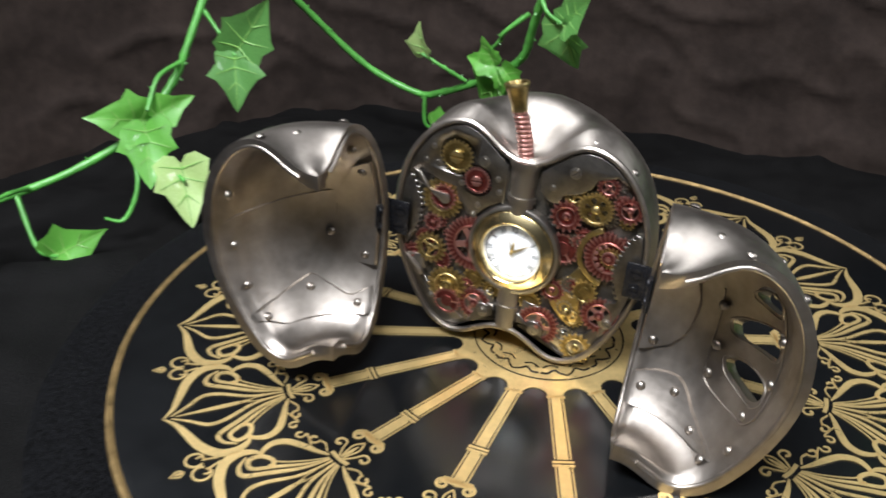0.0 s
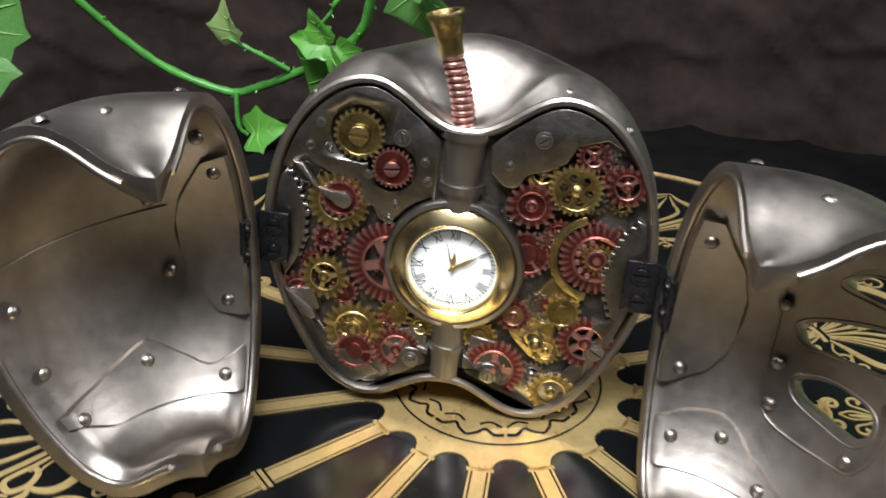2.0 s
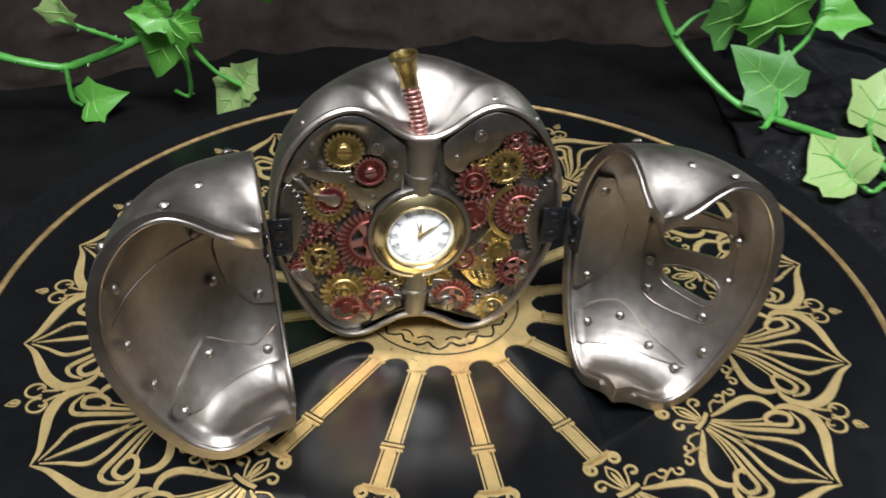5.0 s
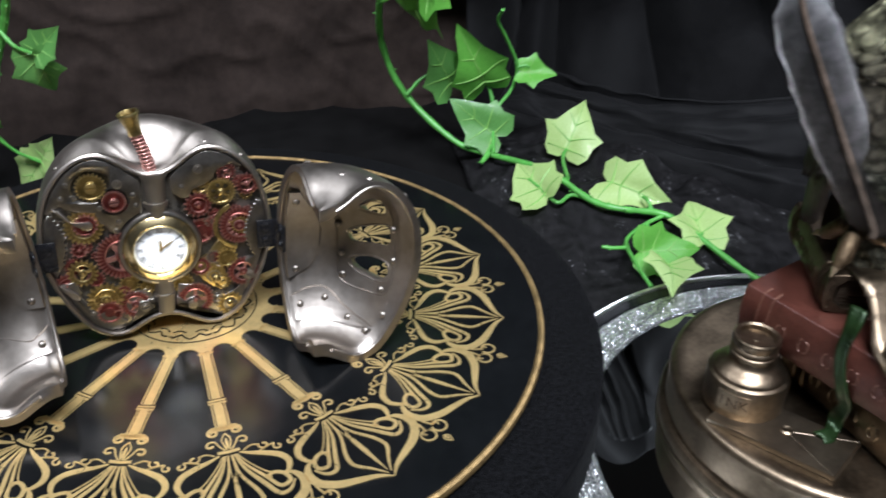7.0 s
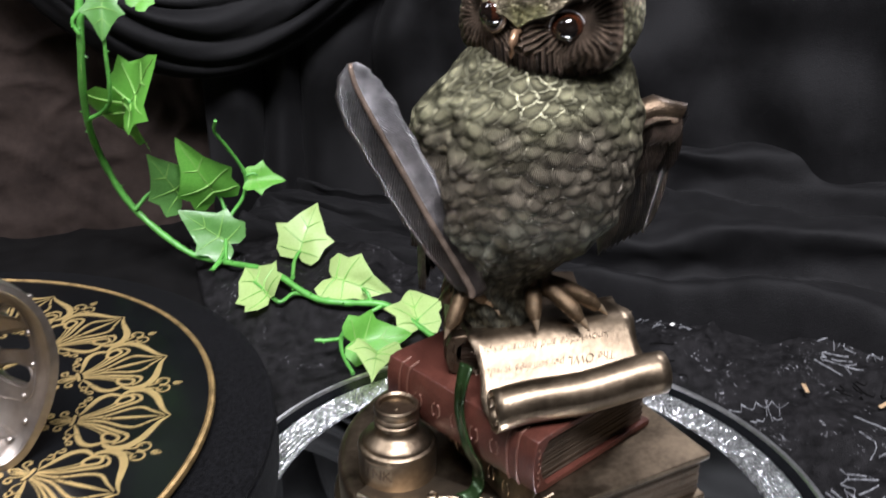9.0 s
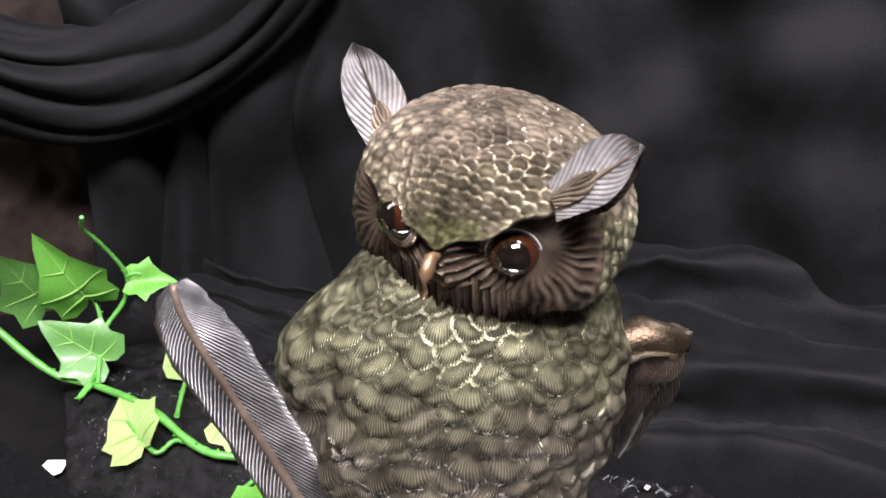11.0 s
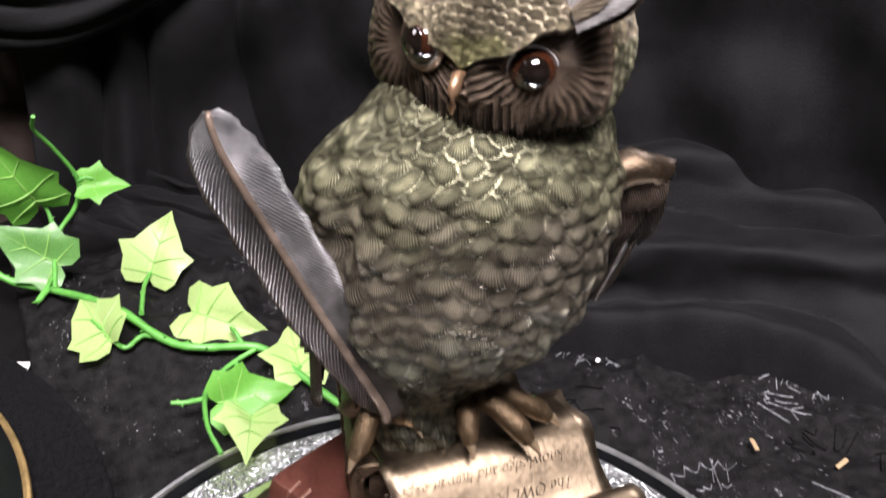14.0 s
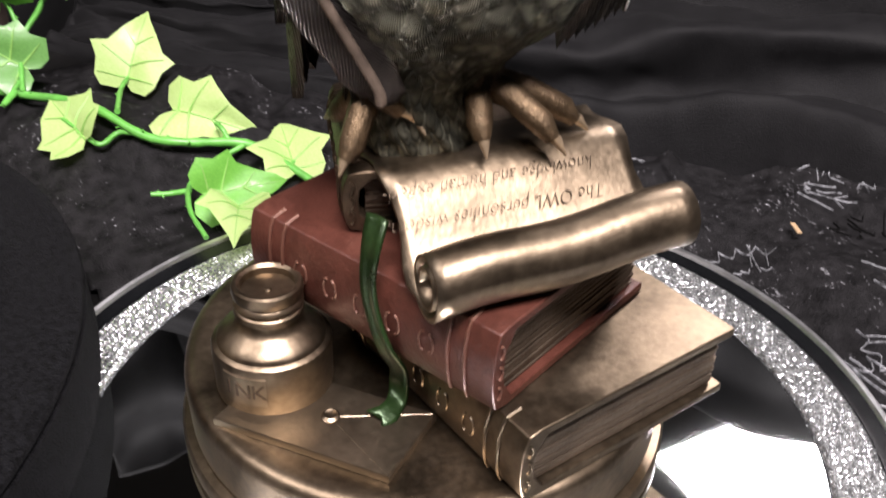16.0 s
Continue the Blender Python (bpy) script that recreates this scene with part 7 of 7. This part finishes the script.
    path = spline([(0.2400, -0.1490, 0.0470), (0.2365, -0.1518, 0.0400), (0.2358, -0.1512, 0.0294), (0.2367, -0.1523, 0.0195), (0.2386, -0.1550, 0.0100), (0.2430, -0.1540, 0.0010), (0.2462, -0.1490, -0.0090), (0.2450, -0.1500, -0.0140), (0.2410, -0.1530, -0.0152), (0.2362, -0.1535, -0.0156)], 5)
    wv = Vector((0.326, -0.945, 0.03)).normalized()
    rows = []
    for k, p in enumerate(path):
        v = k / (len(path) - 1)
        w = 0.0034 * (0.85 + 0.15 * math.cos(v * 9)) * (1 + 0.5 * max(0, v - 0.85) / 0.15)
        tw = (wv + UP * 0.5 * math.sin(v * 5)).normalized()
        rows.append([rb.verts.new((path[k - 4] if k == len(path) - 1 and u == 0 else p) + tw * (w * u) - wv.cross(UP) * (0.0006 * (1 - u * u))) for u in (-1, -0.5, 0, 0.5, 1)])
    for a, b in zip(rows, rows[1:]):
        for i in range(4):
            rb.faces.new((a[i], a[i + 1], b[i + 1], b[i]))
    rbo = part("ribbon", rb, ribbon_green, orn, "dark green ribbon bookmark", angle=180)
    md = rbo.modifiers.new("thick", "SOLIDIFY")
    md.thickness, md.offset = 0.0011, 0
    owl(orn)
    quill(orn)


owl_statue()

# ---- ivy garlands ----
def leaf_mesh(name, seed, veins=True):
    """a five-pointed ivy leaf, 1 long, its stalk end at the origin, its tip along +y, cupped and folded along the midrib"""
    rnd = random.Random(seed)
    half = [(0.0, 0.0), (0.10, -0.10), (0.30, -0.14), (0.47, -0.02), (0.43, 0.18), (0.56, 0.38), (0.40, 0.46), (0.24, 0.66), (0.10, 0.86), (0.0, 1.0)]
    half = [(x * rnd.uniform(0.9, 1.1), y + rnd.uniform(-0.02, 0.02)) for x, y in half]
    half[0], half[-1] = (0.0, 0.0), (0.0, 1.0)
    fold, bend = rnd.uniform(0.15, 0.45), rnd.uniform(-0.35, 0.35)
    bm = bmesh.new()
    def put(x, y):
        z = fold * abs(x) - 0.25 * x * x + bend * (y - 0.3) ** 2 + 0.04 * math.sin(7 * x + 5 * y + seed)
        return bm.verts.new((x, y, z))
    n = len(half)
    rings = []
    for s in (-1, 1):
        cols = []
        for i, (x, y) in enumerate(half):
            yc = i / (n - 1)
            row = []
            for k in range(5):
                t = k / 4
                xx, yy = x * t * s, yc + (y - yc) * t
                row.append(put(xx, yy))
            cols.append(row)
        for i in range(n - 1):
            for k in range(4):
                q = [cols[i][k], cols[i + 1][k], cols[i + 1][k + 1], cols[i][k + 1]]
                bm.faces.new(q if s < 0 else q[::-1])
    bmesh.ops.remove_doubles(bm, verts=bm.verts, dist=1e-4)
    bmesh.ops.dissolve_degenerate(bm, edges=bm.edges, dist=1e-5)
    finish(bm, True, 180)
    me = bpy.data.meshes.new(name)
    bm.to_mesh(me)
    bm.free()
    vm = bmesh.new()
    zf = lambda x, y: fold * abs(x) - 0.25 * x * x + bend * (y - 0.3) ** 2 + 0.04 * math.sin(7 * x + 5 * y + seed)
    for a, b in (((0, 0), (0, 0.93)), ((0, 0.08), (-0.40, 0.02)), ((0, 0.08), (0.40, 0.02)), ((0, 0.22), (-0.44, 0.36)), ((0, 0.22), (0.44, 0.36)), ((0, 0.48), (-0.2, 0.64)), ((0, 0.48), (0.2, 0.64))):
        pts = []
        for i in range(7):
            x, y = a[0] + (b[0] - a[0]) * i / 6, a[1] + (b[1] - a[1]) * i / 6
            pts.append((x, y, zf(x, y) + 0.006))
        tube(vm, pts, [0.014 * (1 - 0.7 * i / 6) for i in range(7)], 5)
    finish(vm)
    vme = bpy.data.meshes.new("vein")
    vm.to_mesh(vme)
    vm.free()
    return me, vme


def leaf_material(name, c1, c2, trans):
    m = mat(name, c1, 0.4, 0, 0.3, 40, 0.2, 220, colour2=c2, coat=0.15)
    nt = m.node_tree
    b = nt.nodes["Principled BSDF"]
    tr = nt.nodes.new("ShaderNodeBsdfTranslucent")
    tr.inputs[0].default_value = (*[min(1, c * 1.3) for c in c1], 1)
    mx = nt.nodes.new("ShaderNodeMixShader")
    mx.inputs[0].default_value = trans
    out = nt.nodes["Material Output"]
    nt.links.new(b.outputs[0], mx.inputs[1])
    nt.links.new(tr.outputs[0], mx.inputs[2])
    nt.links.new(mx.outputs[0], out.inputs[0])
    return m


LEAF_G = leaf_material("ivy_leaf_green", (0.155, 0.44, 0.065), (0.095, 0.32, 0.04), 0.25)
LEAF_P = leaf_material("ivy_leaf_pale", (0.47, 0.62, 0.25), (0.34, 0.51, 0.15), 0.3)
LEAF_D = leaf_material("ivy_leaf_dull", (0.13, 0.33, 0.08), (0.08, 0.22, 0.05), 0.25)
LEAVES = [leaf_mesh("leaf", 3 + k) for k in range(5)]
for me_, vme_ in LEAVES:
    vme_.materials.append(leaf_vein)
LEAF_DATA = {}


def leaf(parent, base, tip, facing, kind, shape):
    """a leaf from its stalk end to its tip, its face turned to the given way"""
    base, tip, facing = Vector(base), Vector(tip), Vector(facing)
    y = tip - base
    ln = y.length
    y.normalize()
    z = (facing - y * facing.dot(y)).normalized()
    x = y.cross(z)
    m = Matrix((x, y, z)).transposed().to_4x4()
    m.translation = base
    me, vme = LEAVES[shape % 5]
    key = (shape % 5, kind.name)
    if key not in LEAF_DATA:
        LEAF_DATA[key] = me.copy()
        LEAF_DATA[key].materials.append(kind)
    o = new("leaf", LEAF_DATA[key])
    o.parent = parent
    o.matrix_basis = m @ Matrix.Diagonal((ln * 0.82, ln, ln, 1))
    o["label"] = {"ivy_leaf_green": "bright green ivy leaf", "ivy_leaf_pale": "pale yellow-green ivy leaf", "ivy_leaf_dull": "dull translucent ivy leaf"}[kind.name]
    v = new("vein", vme)
    v.parent = o
    return o


def vine(parent, pts, r0, r1, name="stem", seed=0):
    p = spline(pts, 8)
    n = len(p)
    rnd = random.Random(seed)
    bm = tube(bmesh.new(), p, [(r0 + (r1 - r0) * i / n) * rnd.uniform(0.88, 1.15) for i in range(n)], 8)
    # small nubs along the moulded stem
    for i in range(2, n - 2, 3):
        d = Vector((rnd.uniform(-1, 1), rnd.uniform(-1, 1), rnd.uniform(-1, 1))).normalized()
        tube(bm, [p[i], p[i] + d * r0 * 1.7], [r0 * 0.5, r0 * 0.15], 5)
    return part(name, bm, vine_green, parent, angle=70)


# the hanging strand is placed to fit the camera's view: one camera's eye and axes
IVY_VIEW_AXES = (Vector((0.1415, -0.4025, 0.2316)), Vector((0.9421, -0.3353, -0.0007)), Vector((0.1325, 0.3703, 0.9194)), Vector((0.3080, 0.8663, -0.3933)))
EYE_R, RT_R, UP_R, AH_R = IVY_VIEW_AXES


# casts pixel (u, v) along the camera's ray to distance d
def lay(u, v, d):
    w = (AH_R + RT_R * ((u - 784) / 1582.8) - UP_R * ((v - 441) / 1582.8)).normalized()
    p = EYE_R + w * d
    # lies on the cloth where it reaches it
    while p.z < cloth_height(p.x, p.y) + gather(p.x, p.y) + 0.0085:
        p -= w * 0.002
    return p


def depth_r(u, v):
    v = min(640, max(150, v))
    return 0.4074 - 2.2e-5 * u + 1.391e-3 * v - 1.942e-6 * v * v + 4.0e-8 * u * v


def garland_right():
    g = thing("ivy_garland", pose(0, 0, 0), "green plastic ivy garland draped down the black fabric", "garland", "ivy garlands")
    P = lambda u, v, k=0.0: lay(u, v, depth_r(u, v) + k)
    vine(g, [P(170, -330), P(150, -200), P(140, -80), P(142, 60), P(152, 200), P(185, 290), P(240, 372), P(330, 445), P(400, 465), P(480, 482), P(550, 525), P(600, 536), P(680, 540), P(730, 570), P(800, 620, 0.01), P(860, 650, 0.02)], 0.0024, 0.0019, "stem", 1)
    twigs = [[(152, 215), (185, 195), (195, 170), (185, 80), (180, 10)], [(240, 372), (262, 345), (285, 330)], [(400, 462), (403, 395), (430, 350), (434, 310), (405, 265), (380, 235), (381, 215)], [(403, 395), (392, 355), (375, 335)], [(434, 312), (450, 308), (462, 315)],
             [(392, 462), (376, 478), (400, 440), (375, 425)], [(518, 492), (522, 460), (535, 440)], [(550, 525), (520, 520), (495, 535), (470, 515), (450, 500)], [(680, 540), (640, 562), (607, 590), (606, 625), (625, 662)], [(607, 600), (580, 603), (557, 603)], [(648, 560), (655, 580), (668, 595)], [(660, 540), (650, 520), (642, 512)], [(735, 572), (745, 560), (740, 545)], [(190, 195), (215, 200), (230, 180)], [(140, 20), (128, 40), (140, 62)]]
    for k, t in enumerate(twigs):
        vine(g, [P(u, v, -0.004) for u, v in t], 0.0014, 0.0010, "twig", 20 + k)
    cam_way = -AH_R
    rows = [((180, -5), (181, 74), LEAF_D, 0), ((222, 188), (286, 98), LEAF_G, 1), ((212, 180), (240, 262), LEAF_G, 2), ((322, 352), (258, 272), LEAF_D, 3), ((382, 345), (314, 256), LEAF_G, 4), ((440, 318), (506, 318), LEAF_G, 0), ((408, 432), (314, 374), LEAF_D, 1), ((528, 452), (562, 354), LEAF_P, 2),
            ((478, 528), (436, 474), LEAF_P, 3), ((588, 492), (694, 522), LEAF_P, 4), ((742, 580), (724, 505), LEAF_P, 0), ((622, 605), (728, 592), LEAF_G, 1), ((668, 616), (660, 664), LEAF_P, 2), ((240, 12), (276, -30), LEAF_G, 3), ((195, -100), (255, -40), LEAF_G, 4), ((130, -150), (70, -100), LEAF_G, 0), ((160, -240), (235, -210), LEAF_D, 1), ((830, 640), (900, 640), LEAF_G, 2), ((860, 660), (950, 700), LEAF_P, 3)]
    rnd = random.Random(8)
    for (b, t, k, s) in rows:
        leaf(g, P(*b, -0.006), P(*t, -0.006 + rnd.uniform(-0.008, 0.008)), cam_way + Vector((rnd.uniform(-0.35, 0.35), rnd.uniform(-0.2, 0.2), rnd.uniform(0.0, 0.5))), k, s)


def garland_left():
    g = thing("ivy_garland", pose(0, 0, 0), "green plastic ivy garland hung across the brown fabric", "garland", "ivy garlands")
    main = [(-0.058, 0.140, 0.300), (-0.064, 0.142, 0.220), (-0.072, 0.146, 0.167), (-0.081, 0.156, 0.141), (-0.095, 0.171, 0.097), (-0.101, 0.177, 0.081), (-0.111, 0.185, 0.058), (-0.120, 0.192, 0.038), (-0.139, 0.197, 0.022), (-0.165, 0.202, 0.008), (-0.185, 0.205, -0.001), (-0.205, 0.206, -0.006), (-0.240, 0.195, 0.010), (-0.262, 0.165, 0.050), (-0.268, 0.130, 0.085), (-0.268, 0.105, 0.090), (-0.266, 0.090, 0.078), (-0.266, 0.070, 0.050), (-0.268, 0.058, 0.032), (-0.272, 0.030, 0.010), (-0.286, -0.002, -0.004), (-0.307, -0.036, -0.014), (-0.330, -0.075, -0.022), (-0.360, -0.12, -0.02)]
    vine(g, main, 0.0023, 0.0021, "stem", 2)
    def side(pts, s):
        vine(g, pts, 0.0014, 0.0010, "twig", s)
    f = Vector((-0.15, -0.9, 0.4))
    fl = Vector((0.75, -0.6, 0.35))
    side([(-0.103, 0.176, 0.080), (-0.096, 0.172, 0.072), (-0.088, 0.173, 0.067)], 40)
    side([(-0.113, 0.184, 0.066), (-0.125, 0.178, 0.055), (-0.129, 0.180, 0.049), (-0.137, 0.183, 0.041)], 41)
    side([(-0.132, 0.194, 0.021), (-0.118, 0.198, -0.002), (-0.103, 0.202, -0.015)], 42)
    side([(-0.133, 0.194, 0.016), (-0.131, 0.199, -0.005), (-0.134, 0.205, -0.022), (-0.141, 0.203, -0.018)], 43)
    side([(-0.164, 0.200, 0.012), (-0.175, 0.190, 0.022), (-0.189, 0.187, 0.029)], 50)
    side([(-0.198, 0.204, -0.005), (-0.199, 0.205, -0.024), (-0.196, 0.208, -0.030)], 51)
    side([(-0.266, 0.084, 0.068), (-0.254, 0.084, 0.055), (-0.240, 0.080, 0.046)], 44)
    side([(-0.267, 0.066, 0.042), (-0.262, 0.044, 0.040), (-0.258, 0.030, 0.026)], 45)
    side([(-0.274, 0.024, 0.008), (-0.254, 0.032, -0.004), (-0.236, 0.030, -0.010)], 46)
    side([(-0.272, 0.026, 0.008), (-0.258, 0.016, -0.012), (-0.258, 0.004, -0.028), (-0.264, -0.004, -0.026)], 47)
    side([(-0.298, -0.022, -0.010), (-0.285, -0.040, -0.002), (-0.280, -0.058, 0.000)], 48)
    side([(-0.302, -0.028, -0.012), (-0.280, -0.036, -0.034), (-0.266, -0.034, -0.036)], 49)
    rows = [((-0.088, 0.173, 0.068), (-0.082, 0.183, 0.038), LEAF_D, f, 0), ((-0.086, 0.174, 0.066), (-0.069, 0.168, 0.084), LEAF_D, f, 3), ((-0.135, 0.186, 0.030), (-0.147, 0.199, -0.007), LEAF_G, f, 1), ((-0.131, 0.186, 0.031), (-0.118, 0.191, 0.014), LEAF_G, f, 2), ((-0.135, 0.186, 0.031), (-0.156, 0.185, 0.034), LEAF_G, f, 4), ((-0.137, 0.185, 0.034), (-0.141, 0.181, 0.050), LEAF_G, f, 1),
            ((-0.104, 0.203, -0.012), (-0.120, 0.210, -0.038), LEAF_P, f, 1), ((-0.104, 0.202, -0.014), (-0.092, 0.195, 0.006), LEAF_P, f, 3), ((-0.194, 0.207, -0.029), (-0.168, 0.204, -0.020), LEAF_G, f, 2), ((-0.187, 0.187, 0.028), (-0.187, 0.180, 0.050), LEAF_P, f, 0),
            ((-0.240, 0.080, 0.047), (-0.232, 0.070, 0.018), LEAF_D, fl, 0), ((-0.240, 0.082, 0.048), (-0.222, 0.092, 0.078), LEAF_D, fl, 3), ((-0.262, 0.030, 0.016), (-0.250, 0.018, -0.014), LEAF_G, fl, 1), ((-0.264, 0.034, 0.018), (-0.276, 0.004, 0.026), LEAF_G, fl, 2), ((-0.262, 0.036, 0.020), (-0.246, 0.052, 0.030), LEAF_G, fl, 4),
            ((-0.242, 0.034, -0.002), (-0.228, 0.024, -0.034), LEAF_P, fl, 1), ((-0.280, -0.058, 0.000), (-0.292, -0.086, 0.008), LEAF_P, fl, 0), ((-0.268, -0.036, -0.036), (-0.250, -0.014, -0.024), LEAF_G, fl, 2),
            ((-0.090, 0.160, 0.128), (-0.062, 0.150, 0.146), LEAF_G, f, 2), ((-0.078, 0.150, 0.150), (-0.110, 0.146, 0.152), LEAF_G, f, 4)]
    for b, t, k, way, s in rows:
        leaf(g, b, t, way, k, s)


garland_right()
garland_left()

# ---- small loose things ----
paper_white = mat("white_paper", (0.78, 0.77, 0.74), 0.7, 0, 0.1, 90)
bit_gold = mat("gold_fleck", (0.75, 0.52, 0.30), 0.35, 0.5, 0.2, 200)


def paper_scrap():
    bm = bmesh.new()
    o = [(-0.010, -0.003), (0.004, -0.0055), (0.011, 0.000), (0.003, 0.005), (-0.006, 0.0035)]
    plate(bm, o, 0, 0.0006)
    for v in bm.verts:
        v.co.z += 0.12 * abs(v.co.x) + 0.002 * math.sin(v.co.x * 500)
    x, y = 0.1613, 0.1378
    ob = part("paper_scrap", bm, paper_white, at=pose(x, y, cloth_height(x, y) + 0.0035, 18, -8, 30), smooth=False)
    tagged(ob, "small crumpled scrap of white paper on the cloth", "paper scrap")


def fleck(x, y, ln, wd, turn, material, label):
    bm = bmesh.new()
    box(bm, (-ln / 2, -wd / 2, 0), (ln / 2, wd / 2, 0.0006), bevel=0.0002)
    for v in bm.verts:
        v.co.z += 30 * v.co.x * v.co.x
    ob = part("confetti_fleck", bm, material, at=pose(x, y, cloth_height(x, y) + 0.0062, 10, -6, turn))
    tagged(ob, label, "fleck", "flecks on the cloth")


def vine_sprig():
    s = thing("ivy_sprig", pose(0, 0, 0), "short green ivy tendril with a leaf on the black cloth", "sprig")
    x, y = 0.3985, -0.002
    z = cloth_height(x, y) + 0.007
    pts = [(x - 0.004, y + 0.018, z), (x - 0.001, y + 0.010, z + 0.004), (x + 0.002, y, z + 0.003), (x, y - 0.010, z + 0.002), (x - 0.002, y - 0.020, z)]
    vine(s, pts, 0.0012, 0.0009, "stem", 77)
    leaf(s, (x - 0.002, y - 0.018, z + 0.002), (x + 0.004, y - 0.040, z + 0.004), (-0.2, -0.5, 0.9), LEAF_G, 1)


paper_scrap()
fleck(0.4740, -0.0680, 0.0075, 0.0024, 70, bit_gold, "tiny gold fleck on the cobweb cloth")
fleck(0.5040, -0.0950, 0.0085, 0.0022, 10, bit_gold, "tiny gold fleck on the cobweb cloth")
fleck(0.4450, 0.0200, 0.0030, 0.0022, 30, paper_white, "tiny white fleck on the cobweb cloth")
vine_sprig()
